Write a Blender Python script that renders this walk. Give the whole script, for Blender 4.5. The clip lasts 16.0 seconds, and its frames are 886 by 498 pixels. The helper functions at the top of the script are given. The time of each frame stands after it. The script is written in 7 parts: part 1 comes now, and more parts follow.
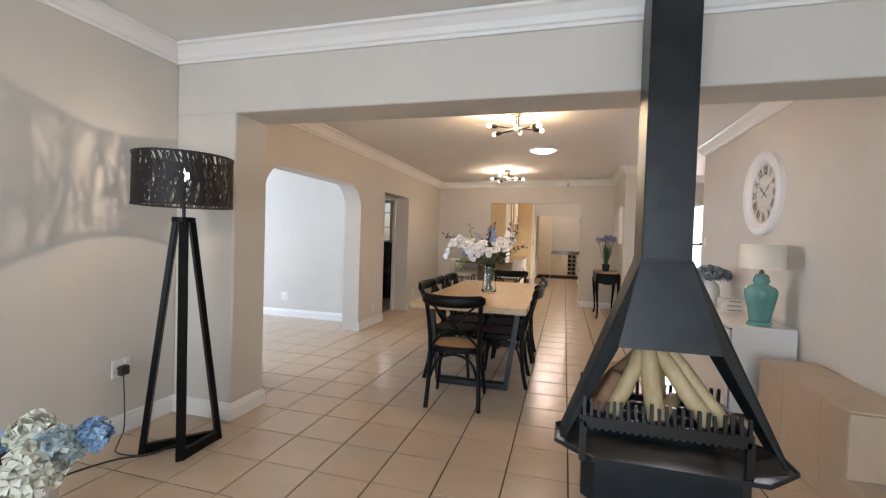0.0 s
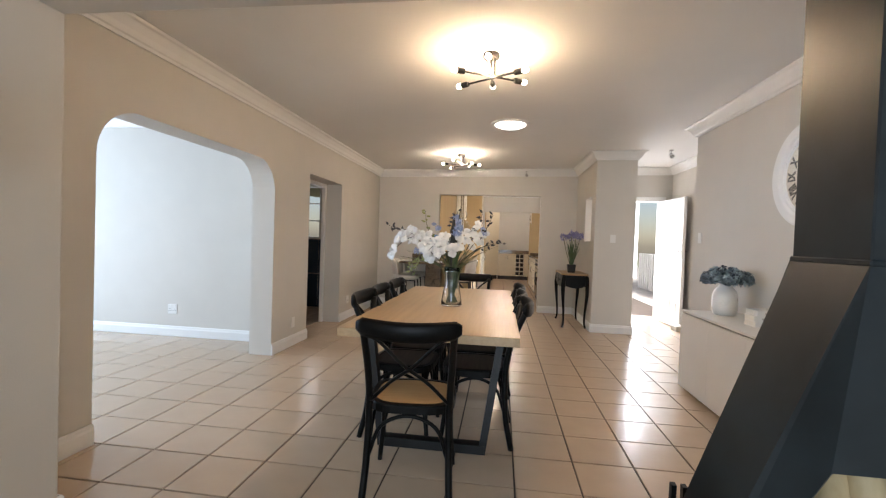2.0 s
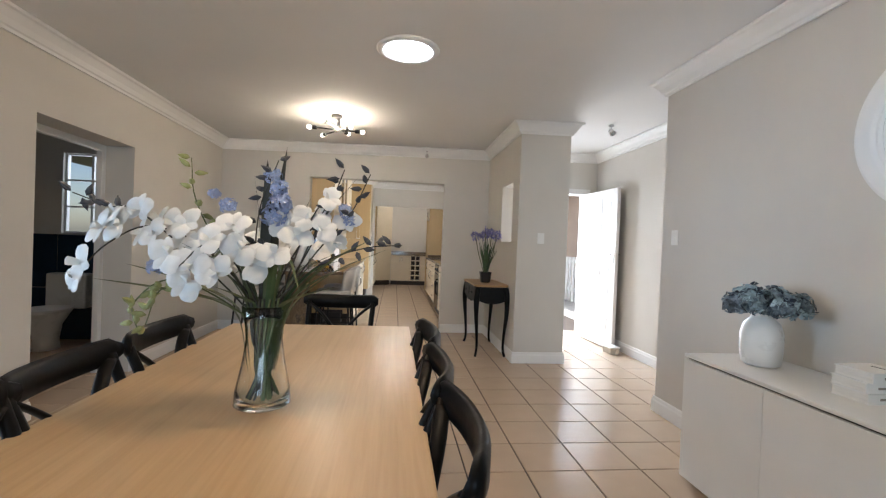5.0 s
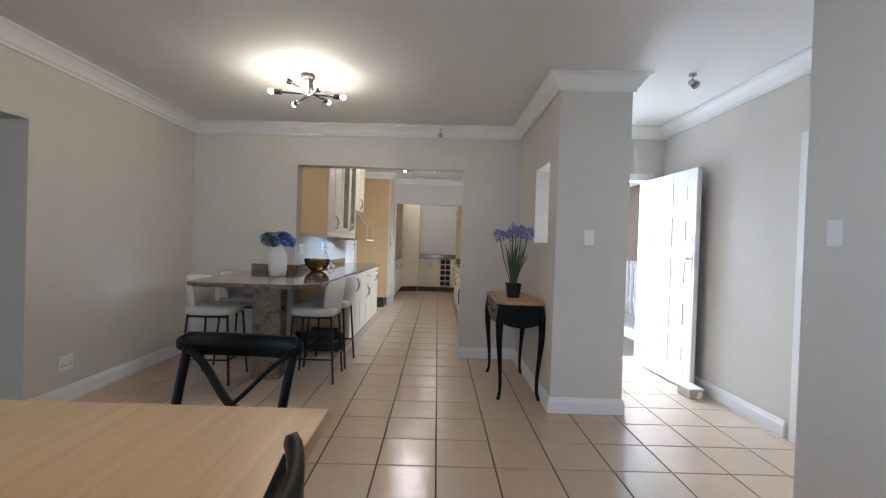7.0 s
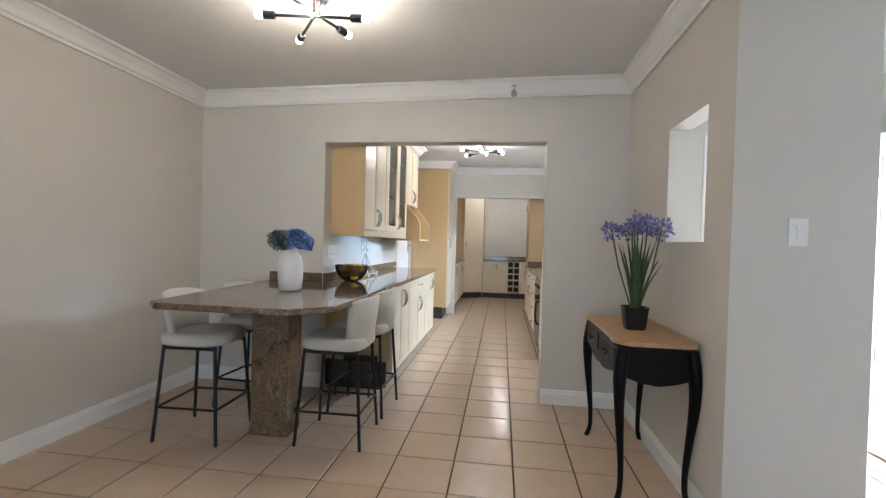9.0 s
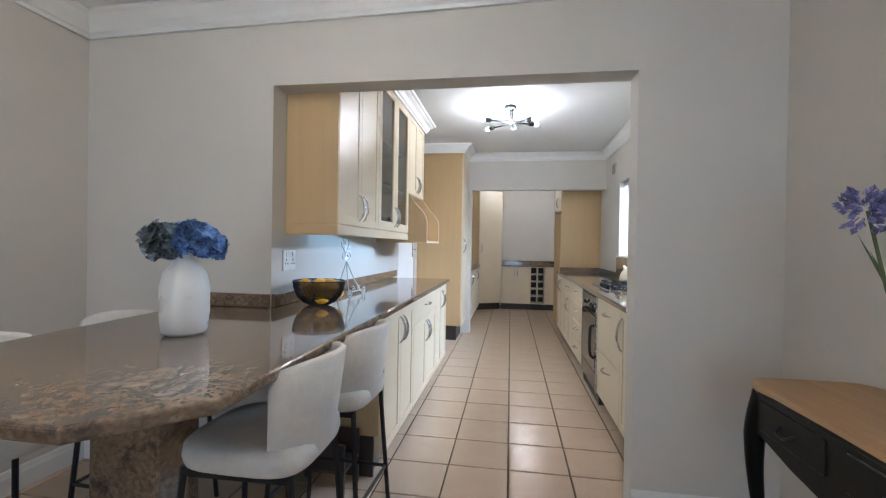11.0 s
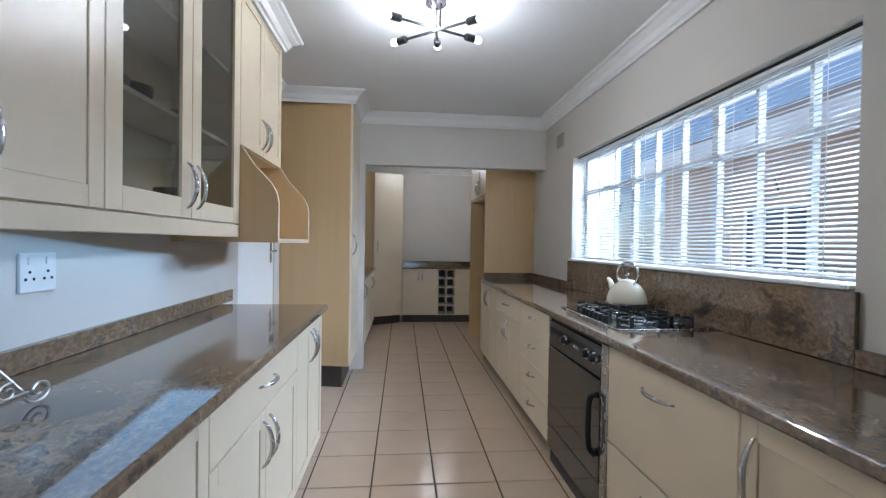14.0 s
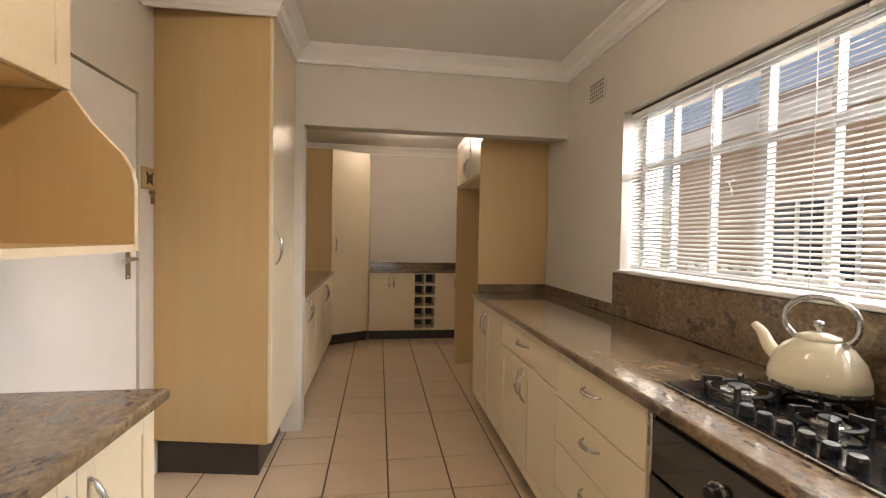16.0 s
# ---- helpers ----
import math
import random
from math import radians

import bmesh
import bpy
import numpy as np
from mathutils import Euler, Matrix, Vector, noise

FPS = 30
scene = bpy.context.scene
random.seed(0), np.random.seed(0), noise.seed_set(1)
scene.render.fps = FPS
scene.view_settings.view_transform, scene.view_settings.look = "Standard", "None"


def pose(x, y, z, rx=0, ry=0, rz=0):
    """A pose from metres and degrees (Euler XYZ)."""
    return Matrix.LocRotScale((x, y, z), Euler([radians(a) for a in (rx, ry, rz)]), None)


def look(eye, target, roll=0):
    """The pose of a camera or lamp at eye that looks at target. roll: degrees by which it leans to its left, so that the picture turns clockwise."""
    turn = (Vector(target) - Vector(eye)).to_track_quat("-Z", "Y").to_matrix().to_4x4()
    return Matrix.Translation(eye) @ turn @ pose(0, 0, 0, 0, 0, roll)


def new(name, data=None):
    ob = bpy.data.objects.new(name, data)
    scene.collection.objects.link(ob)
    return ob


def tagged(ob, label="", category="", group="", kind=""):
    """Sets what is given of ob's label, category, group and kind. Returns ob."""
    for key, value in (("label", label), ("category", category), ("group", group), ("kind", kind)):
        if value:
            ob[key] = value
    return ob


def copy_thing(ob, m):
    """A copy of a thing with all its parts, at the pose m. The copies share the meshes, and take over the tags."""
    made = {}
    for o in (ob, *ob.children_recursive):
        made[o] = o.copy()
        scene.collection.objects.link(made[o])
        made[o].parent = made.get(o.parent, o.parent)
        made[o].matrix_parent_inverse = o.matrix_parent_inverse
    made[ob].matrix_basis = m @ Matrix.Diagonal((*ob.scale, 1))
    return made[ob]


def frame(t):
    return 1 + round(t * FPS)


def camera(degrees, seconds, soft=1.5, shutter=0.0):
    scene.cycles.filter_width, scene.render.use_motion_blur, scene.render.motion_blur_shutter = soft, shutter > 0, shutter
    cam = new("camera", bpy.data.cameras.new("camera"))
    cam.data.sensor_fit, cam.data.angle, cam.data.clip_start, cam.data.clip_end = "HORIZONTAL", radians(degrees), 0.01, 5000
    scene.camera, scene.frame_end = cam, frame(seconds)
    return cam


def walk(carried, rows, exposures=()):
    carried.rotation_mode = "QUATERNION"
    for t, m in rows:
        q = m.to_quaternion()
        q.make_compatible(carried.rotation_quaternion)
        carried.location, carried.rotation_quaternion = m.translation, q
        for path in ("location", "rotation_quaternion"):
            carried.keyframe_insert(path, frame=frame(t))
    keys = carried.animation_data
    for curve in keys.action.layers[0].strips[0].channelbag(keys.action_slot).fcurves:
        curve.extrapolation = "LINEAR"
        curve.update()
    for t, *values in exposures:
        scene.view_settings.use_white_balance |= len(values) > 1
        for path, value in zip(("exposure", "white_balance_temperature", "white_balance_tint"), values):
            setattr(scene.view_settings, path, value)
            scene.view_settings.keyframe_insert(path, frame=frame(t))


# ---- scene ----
cam = camera(91.0, 16.0, soft=1.25)
PATH = [
    (0, (1.15, -0.882, 1.304), (0.613, 1.044, 1.254), 1.8),
    (0.5, (1.068, -0.575, 1.319), (0.587, 1.365, 1.261), 2.1),
    (1, (0.95, -0.266, 1.318), (0.516, 1.685, 1.26), 2.2),
    (1.5, (0.877, 0.066, 1.283), (0.505, 2.031, 1.234), 1.9),
    (2, (0.763, 0.351, 1.246), (0.501, 2.333, 1.204), 2.0),
    (2.5, (0.682, 0.642, 1.254), (0.553, 2.638, 1.217), 2.1),
    (3, (0.701, 0.965, 1.247), (0.685, 2.964, 1.214), 2.0),
    (3.5, (0.663, 1.261, 1.256), (0.75, 3.259, 1.224), 2.2),
    (4, (0.702, 1.596, 1.254), (0.846, 3.59, 1.219), 2.2),
    (4.5, (0.77, 1.928, 1.26), (0.952, 3.919, 1.23), 2.3),
    (5, (0.778, 2.256, 1.244), (1.0, 4.243, 1.221), 2.3),
    (5.2, (0.766, 2.363, 1.247), (1.008, 4.348, 1.219), 2.2),
    (5.7, (0.91, 2.62, 1.25), (1.12, 4.61, 1.225), 2.2),
    (6.2, (1.06, 2.95, 1.252), (1.2, 4.945, 1.23), 2.1),
    (6.8, (1.165, 3.345, 1.256), (1.215, 5.344, 1.235), 2.0),
    (7.3, (1.193, 3.683, 1.261), (1.179, 5.683, 1.239), 1.9),
    (7.5, (1.186, 3.796, 1.271), (1.139, 5.796, 1.243), 1.9),
    (8, (1.159, 4.131, 1.282), (1.024, 6.127, 1.25), 1.5),
    (8.5, (1.147, 4.481, 1.274), (0.934, 6.469, 1.24), 1.6),
    (9, (1.114, 4.791, 1.261), (0.848, 6.773, 1.232), 1.6),
    (9.2, (1.083, 4.946, 1.251), (0.801, 6.926, 1.226), 1.8),
    (11.3, (0.856, 6.37, 1.245), (0.55, 8.346, 1.234), 0.9),
    (11.5, (0.849, 6.502, 1.249), (0.562, 8.481, 1.239), 0.9),
    (12, (0.817, 6.834, 1.25), (0.607, 8.823, 1.238), 0.9),
    (12.5, (0.792, 7.14, 1.25), (0.691, 9.137, 1.238), 0.9),
    (13, (0.766, 7.43, 1.259), (0.77, 9.43, 1.249), 0.8),
    (13.5, (0.709, 7.712, 1.275), (0.81, 9.709, 1.26), 0.8),
    (14, (0.686, 8.019, 1.285), (0.873, 10.01, 1.258), 0.9),
    (14.5, (0.697, 8.34, 1.32), (0.936, 10.325, 1.279), 0.9),
    (15, (0.684, 8.697, 1.325), (0.954, 10.678, 1.278), 1.0),
    (15.5, (0.737, 9.034, 1.338), (1.015, 11.014, 1.281), 1.0),
    (16, (0.809, 9.421, 1.332), (1.103, 11.399, 1.278), 1.0),
]
EXPOSURES = [(0, 0.12, 7000, 20), (1.5, 0.15, 6750, 17), (2.5, 0.02, 6650, 15), (4.5, 0.10, 6450, 14), (5, 0.06, 6100, 12), (7.5, -0.15, 5500, 10), (8.4, -0.15, 5450, 10), (9, 0.25, 5600, 10), (11.5, 0.12, 5150, 10), (12.5, -0.06, 5000, 10), (13.5, -0.36, 4950, 10), (14.4, -0.38, 5500, 11), (15, -0.38, 6300, 12), (15.5, -0.34, 7200, 17), (16, -0.32, 7800, 19)]
walk(cam, [(t, look(eye, target, roll)) for t, eye, target, roll in PATH], EXPOSURES)

# ---- world and lights ----
world = bpy.data.worlds.new("world")
scene.world = world
world.use_nodes = True
SUN_ELEV, SUN_AZ = radians(60), radians(76)   # azimuth from +y towards +x
wn = world.node_tree.nodes
sky = wn.new("ShaderNodeTexSky")
sky.sky_type, sky.sun_disc = "NISHITA", False
sky.sun_elevation, sky.sun_rotation = SUN_ELEV, SUN_AZ
wn["Background"].inputs["Strength"].default_value = 0.10
world.node_tree.links.new(sky.outputs[0], wn["Background"].inputs["Color"])

sun = new("sun", bpy.data.lights.new("sun", "SUN"))
sun.data.energy, sun.data.angle, sun.data.color = 5.0, radians(0.5), (1.0, 0.95, 0.88)
sun_dir = Vector((math.sin(SUN_AZ) * math.cos(SUN_ELEV), math.cos(SUN_AZ) * math.cos(SUN_ELEV), math.sin(SUN_ELEV)))
sun.matrix_world = look((0, 0, 30), Vector((0, 0, 30)) - sun_dir)


def area_light(name, eye, target, w, h, watts, color):
    ob = new(name, bpy.data.lights.new(name, "AREA"))
    ob.data.shape, ob.data.size, ob.data.size_y = "RECTANGLE", w, h
    ob.data.energy, ob.data.color = watts, color
    ob.matrix_world = look(eye, target)
    return ob


def bulb_light(name, place, watts, color=(1.0, 0.82, 0.60), radius=0.06):
    ob = new(name, bpy.data.lights.new(name, "POINT"))
    ob.data.energy, ob.data.color, ob.data.shadow_soft_size = watts, color, radius
    ob.location = place
    return ob


DAY = (0.80, 0.90, 1.0)
area_light("window_light_living", (0.6, -4.35, 1.25), (0.6, 0, 1.25), 3.6, 2.1, 165, (0.66, 0.84, 1.0))
area_light("window_light_side_room", (-6.2, 2.9, 1.4), (-3, 2.9, 1.3), 2.6, 1.9, 235, (0.55, 0.76, 1.0))
area_light("window_light_kitchen", (3.25, 10.5, 2.45), (1.2, 10.5, 1.05), 2.6, 0.8, 580, (0.82, 0.91, 1.0))
area_light("doorway_light", (3.03, 8.75, 1.2), (3.03, 7.5, 1.0), 0.8, 2.0, 58, (0.86, 0.93, 1.0))
area_light("window_light_bathroom", (-2.65, 7.85, 1.66), (-2.65, 6.5, 1.3), 0.6, 0.9, 5, DAY)
bulb_light("bulb_light_dining", (0.65, 3.42, 2.40), 51, (1.0, 0.73, 0.45))
bulb_light("bulb_light_breakfast", (0.13, 6.90, 2.40), 35)
bulb_light("bulb_light_kitchen", (0.84, 10.34, 2.42), 52, (1.0, 0.93, 0.82))
area_light("under_cabinet_lamp", (-0.24, 9.4, 1.29), (-0.24, 9.36, 0.9), 0.26, 1.45, 2.0, (0.50, 0.77, 1.0))
bulb_light("bulb_light_scullery", (1.2, 14.4, 2.45), 20, (1.0, 0.93, 0.82), 0.05)
bulb_light("bulb_light_floor_lamp", (-1.01, 1.15, 1.60), 8, (1.0, 0.9, 0.76), 0.009)

# ---- materials ----
MATS = {}


def mat(name, color, rough=0.6, metal=0.0, var=0.06, scale=8.0, bump=0.0, bscale=60.0, spec=0.5, coat=0.0, per_object=0.0, island=0.0, stretch=(1, 1, 1), color2=None, trans=0.0, rvar=1.0):
    """Principled surface with colour variation at two scales and fine relief."""
    if name in MATS:
        return MATS[name]
    m = bpy.data.materials.new(name)
    m.use_nodes = True
    nt, b = m.node_tree, m.node_tree.nodes["Principled BSDF"]
    N, K = nt.nodes.new, nt.links.new
    b.inputs["Roughness"].default_value = rough
    b.inputs["Metallic"].default_value = metal
    b.inputs["Specular IOR Level"].default_value = spec
    b.inputs["Coat Weight"].default_value = coat
    b.inputs["Transmission Weight"].default_value = trans
    tc, mp = N("ShaderNodeTexCoord"), N("ShaderNodeMapping")
    K(tc.outputs["Object"], mp.inputs["Vector"])
    mp.inputs["Scale"].default_value = stretch
    n1, n2 = N("ShaderNodeTexNoise"), N("ShaderNodeTexNoise")
    n1.inputs["Scale"].default_value, n1.inputs["Detail"].default_value = scale, 5
    n2.inputs["Scale"].default_value, n2.inputs["Detail"].default_value = scale * 0.13, 3
    K(mp.outputs[0], n1.inputs["Vector"])
    K(mp.outputs[0], n2.inputs["Vector"])
    add = N("ShaderNodeMath")
    add.operation = "ADD"
    K(n1.outputs["Fac"], add.inputs[0])
    K(n2.outputs["Fac"], add.inputs[1])
    last = add
    if per_object:
        oi, mul, ad2 = N("ShaderNodeObjectInfo"), N("ShaderNodeMath"), N("ShaderNodeMath")
        mul.operation, ad2.operation = "MULTIPLY_ADD", "ADD"
        K(oi.outputs["Random"], mul.inputs[0])
        mul.inputs[1].default_value, mul.inputs[2].default_value = per_object, -per_object / 2
        K(add.outputs[0], ad2.inputs[0])
        K(mul.outputs[0], ad2.inputs[1])
        last = ad2
    if island:
        gi, mul, ad2 = N("ShaderNodeNewGeometry"), N("ShaderNodeMath"), N("ShaderNodeMath")
        mul.operation, ad2.operation = "MULTIPLY_ADD", "ADD"
        K(gi.outputs["Random Per Island"], mul.inputs[0])
        mul.inputs[1].default_value, mul.inputs[2].default_value = island, -island / 2
        K(last.outputs[0], ad2.inputs[0])
        K(mul.outputs[0], ad2.inputs[1])
        last = ad2
    ramp = N("ShaderNodeValToRGB")
    half = N("ShaderNodeMath")
    half.operation = "MULTIPLY"
    half.inputs[1].default_value = 0.5
    K(last.outputs[0], half.inputs[0])
    K(half.outputs[0], ramp.inputs[0])
    c = Vector(color)
    lo = c * (1 - var * 2) if color2 is None else Vector(color2)
    hi = c * (1 + var * 2) if color2 is None else c
    ramp.color_ramp.elements[0].position, ramp.color_ramp.elements[1].position = 0.3, 0.7
    ramp.color_ramp.elements[0].color = (*lo, 1)
    ramp.color_ramp.elements[1].color = (*hi, 1)
    K(ramp.outputs[0], b.inputs["Base Color"])
    rr = N("ShaderNodeMapRange")
    rr.inputs["To Min"].default_value, rr.inputs["To Max"].default_value = max(rough - 0.07 * rvar, 0.02), min(rough + 0.09 * rvar, 1)
    K(n1.outputs["Fac"], rr.inputs["Value"])
    K(rr.outputs[0], b.inputs["Roughness"])
    if bump:
        n3, bp = N("ShaderNodeTexNoise"), N("ShaderNodeBump")
        n3.inputs["Scale"].default_value, n3.inputs["Detail"].default_value = bscale, 4
        K(mp.outputs[0], n3.inputs["Vector"])
        bp.inputs["Strength"].default_value, bp.inputs["Distance"].default_value = bump, 0.004
        K(n3.outputs["Fac"], bp.inputs["Height"])
        K(bp.outputs[0], b.inputs["Normal"])
    MATS[name] = m
    return m


def granite_mat():
    m = bpy.data.materials.new("granite")
    m.use_nodes = True
    nt, b = m.node_tree, m.node_tree.nodes["Principled BSDF"]
    N, K = nt.nodes.new, nt.links.new
    tc, mp = N("ShaderNodeTexCoord"), N("ShaderNodeMapping")
    K(tc.outputs["Object"], mp.inputs["Vector"])
    mp.inputs["Rotation"].default_value = (0.4, 0.3, 0.7)
    mp.inputs["Scale"].default_value = (1.0, 0.8, 1.0)
    vein, fleck = N("ShaderNodeTexNoise"), N("ShaderNodeTexNoise")
    vein.inputs["Scale"].default_value, vein.inputs["Detail"].default_value = 3.6, 14
    vein.inputs["Roughness"].default_value, vein.inputs["Distortion"].default_value = 0.72, 0.35
    fleck.inputs["Scale"].default_value, fleck.inputs["Detail"].default_value = 70, 4
    K(mp.outputs[0], vein.inputs["Vector"])
    K(mp.outputs[0], fleck.inputs["Vector"])
    r1 = N("ShaderNodeValToRGB")
    e = r1.color_ramp.elements
    e[0].position, e[0].color = 0.33, (0.06, 0.048, 0.04, 1)
    e[1].position, e[1].color = 0.70, (0.40, 0.32, 0.225, 1)
    for p, col in ((0.40, (0.10, 0.075, 0.055, 1)), (0.45, (0.21, 0.15, 0.095, 1)), (0.50, (0.165, 0.12, 0.08, 1)), (0.55, (0.27, 0.20, 0.125, 1)), (0.575, (0.10, 0.082, 0.07, 1)), (0.63, (0.24, 0.20, 0.155, 1))):
        k = e.new(p)
        k.color = col
    K(vein.outputs["Fac"], r1.inputs[0])
    r2 = N("ShaderNodeValToRGB")
    r2.color_ramp.elements[0].position, r2.color_ramp.elements[0].color = 0.35, (0.35, 0.3, 0.26, 1)
    r2.color_ramp.elements[1].position, r2.color_ramp.elements[1].color = 0.62, (1.15, 1.1, 1.05, 1)
    K(fleck.outputs["Fac"], r2.inputs[0])
    mix = N("ShaderNodeMix")
    mix.data_type, mix.blend_type = "RGBA", "MULTIPLY"
    mix.inputs[0].default_value = 0.45
    K(r1.outputs[0], mix.inputs[6])
    K(r2.outputs[0], mix.inputs[7])
    K(mix.outputs[2], b.inputs["Base Color"])
    b.inputs["Roughness"].default_value = 0.08
    b.inputs["Coat Weight"].default_value = 0.3
    b.inputs["Coat Roughness"].default_value = 0.04
    return m


def wood_mat(name, light, dark, rough=0.45, axis=1, scale=1.0):
    m = bpy.data.materials.new(name)
    m.use_nodes = True
    nt, b = m.node_tree, m.node_tree.nodes["Principled BSDF"]
    N, K = nt.nodes.new, nt.links.new
    tc, mp = N("ShaderNodeTexCoord"), N("ShaderNodeMapping")
    K(tc.outputs["Object"], mp.inputs["Vector"])
    s = [26.0 * scale] * 3
    s[axis] = 1.1 * scale
    mp.inputs["Scale"].default_value = s
    n1, n2 = N("ShaderNodeTexNoise"), N("ShaderNodeTexNoise")
    n1.inputs["Scale"].default_value, n1.inputs["Detail"].default_value, n1.inputs["Distortion"].default_value = 1.0, 8, 0.6
    n2.inputs["Scale"].default_value, n2.inputs["Detail"].default_value = 4.0, 4
    K(mp.outputs[0], n1.inputs["Vector"])
    K(mp.outputs[0], n2.inputs["Vector"])
    av = N("ShaderNodeMath")
    av.operation = "MULTIPLY_ADD"
    av.inputs[1].default_value, av.inputs[2].default_value = 0.35, 0.0
    K(n2.outputs["Fac"], av.inputs[0])
    sm = N("ShaderNodeMath")
    sm.operation = "MULTIPLY_ADD"
    sm.inputs[1].default_value = 0.65
    K(n1.outputs["Fac"], sm.inputs[0])
    K(av.outputs[0], sm.inputs[2])
    gi, gm = N("ShaderNodeNewGeometry"), N("ShaderNodeMath")
    gm.operation = "MULTIPLY_ADD"
    gm.inputs[1].default_value = 0.08
    K(gi.outputs["Random Per Island"], gm.inputs[0])
    K(sm.outputs[0], gm.inputs[2])
    r = N("ShaderNodeValToRGB")
    r.color_ramp.elements[0].position, r.color_ramp.elements[0].color = 0.33, (*dark, 1)
    r.color_ramp.elements[1].position, r.color_ramp.elements[1].color = 0.72, (*light, 1)
    K(gm.outputs[0], r.inputs[0])
    K(r.outputs[0], b.inputs["Base Color"])
    b.inputs["Roughness"].default_value = rough
    bp = N("ShaderNodeBump")
    bp.inputs["Strength"].default_value, bp.inputs["Distance"].default_value = 0.15, 0.002
    K(n1.outputs["Fac"], bp.inputs["Height"])
    K(bp.outputs[0], b.inputs["Normal"])
    return m


def glow_mat(name, color, strength):
    m = bpy.data.materials.new(name)
    m.use_nodes = True
    b = m.node_tree.nodes["Principled BSDF"]
    b.inputs["Base Color"].default_value = (*color, 1)
    b.inputs["Emission Color"].default_value = (*color, 1)
    b.inputs["Emission Strength"].default_value = strength
    return m


def glass_mat(name, tint=(1, 1, 1), rough=0.0, ior=1.45):
    m = bpy.data.materials.new(name)
    m.use_nodes = True
    b = m.node_tree.nodes["Principled BSDF"]
    b.inputs["Base Color"].default_value = (*tint, 1)
    b.inputs["Transmission Weight"].default_value = 1.0
    b.inputs["Roughness"].default_value, b.inputs["IOR"].default_value = rough, ior
    return m


M_WALL = mat("wall_paint", (0.62, 0.585, 0.53), 0.75, var=0.02, scale=3, bump=0.12, bscale=140)
M_CEIL = mat("ceiling_paint", (0.78, 0.77, 0.75), 0.8, var=0.015, scale=2, bump=0.08, bscale=90)
M_TRIM = mat("white_trim", (0.80, 0.79, 0.77), 0.45, var=0.015, scale=5, bump=0.03)
M_TILE = mat("floor_tile", (0.53, 0.405, 0.295), 0.22, var=0.02, scale=7, bump=0.012, bscale=120, per_object=0.14, rvar=0.12)
M_GROUT = mat("grout", (0.06, 0.042, 0.03), 0.9, var=0.1, scale=30)
M_GRANITE = granite_mat()
M_CREAM = mat("cream_lacquer", (0.68, 0.58, 0.42), 0.32, var=0.02, scale=6, bump=0.03, bscale=40)
M_MAPLE = wood_mat("maple_laminate", (0.58, 0.41, 0.205), (0.535, 0.37, 0.18), 0.4, axis=2, scale=0.6)
M_OAK = wood_mat("oak_top", (0.55, 0.39, 0.22), (0.43, 0.285, 0.15), 0.34, axis=1)
M_BLACKWOOD = mat("black_wood", (0.006, 0.0055, 0.005), 0.36, spec=0.12, var=0.2, scale=20, bump=0.1, bscale=50)
M_IRON = mat("black_steel", (0.014, 0.020, 0.024), 0.34, spec=0.34, var=0.4, scale=5, bump=0.04, bscale=25)
M_BLACKMETAL = mat("black_metal", (0.012, 0.012, 0.012), 0.4, metal=0.3, var=0.1)
M_CHROME = mat("brushed_steel", (0.55, 0.55, 0.55), 0.25, metal=1.0, var=0.03, scale=40)
M_WHITE = mat("white_lacquer", (0.76, 0.75, 0.72), 0.3, var=0.012, scale=5)
M_DARK = mat("dark_plinth", (0.035, 0.026, 0.022), 0.5, var=0.1)

# ---- building helpers ----


def link_mesh(name, bm, material, smooth=False):
    me = bpy.data.meshes.new(name)
    bmesh.ops.recalc_face_normals(bm, faces=bm.faces)
    bm.to_mesh(me)
    bm.free()
    me.materials.append(material)
    if smooth:
        for p in me.polygons:
            p.use_smooth = True
    return new(name, me)


def part(name, bm, material, parent=None, label="", smooth=False):
    ob = link_mesh(name, bm, material, smooth)
    if parent is not None:
        ob.parent = parent
    if label:
        tagged(ob, label)
    return ob


def thing(name, m, label, category, group=""):
    ob = new(name)
    ob.empty_display_size = 0.1
    ob.matrix_basis = m
    return tagged(ob, label, category, group)


def box(bm, x0, x1, y0, y1, z0, z1, bevel=0.0, seg=2, m=None):
    vs = [bm.verts.new((x, y, z)) for x in (x0, x1) for y in (y0, y1) for z in (z0, z1)]
    fs = [bm.faces.new([vs[i] for i in q]) for q in ((0, 1, 3, 2), (4, 6, 7, 5), (0, 4, 5, 1), (2, 3, 7, 6), (0, 2, 6, 4), (1, 5, 7, 3))]
    if m is not None:
        bmesh.ops.transform(bm, matrix=m, verts=vs)
    if bevel:
        es = list({e for f in fs for e in f.edges})
        bmesh.ops.bevel(bm, geom=es, offset=bevel, segments=seg, profile=0.5, affect="EDGES")
    return bm


def boxed(*a, **k):
    return box(bmesh.new(), *a, **k)


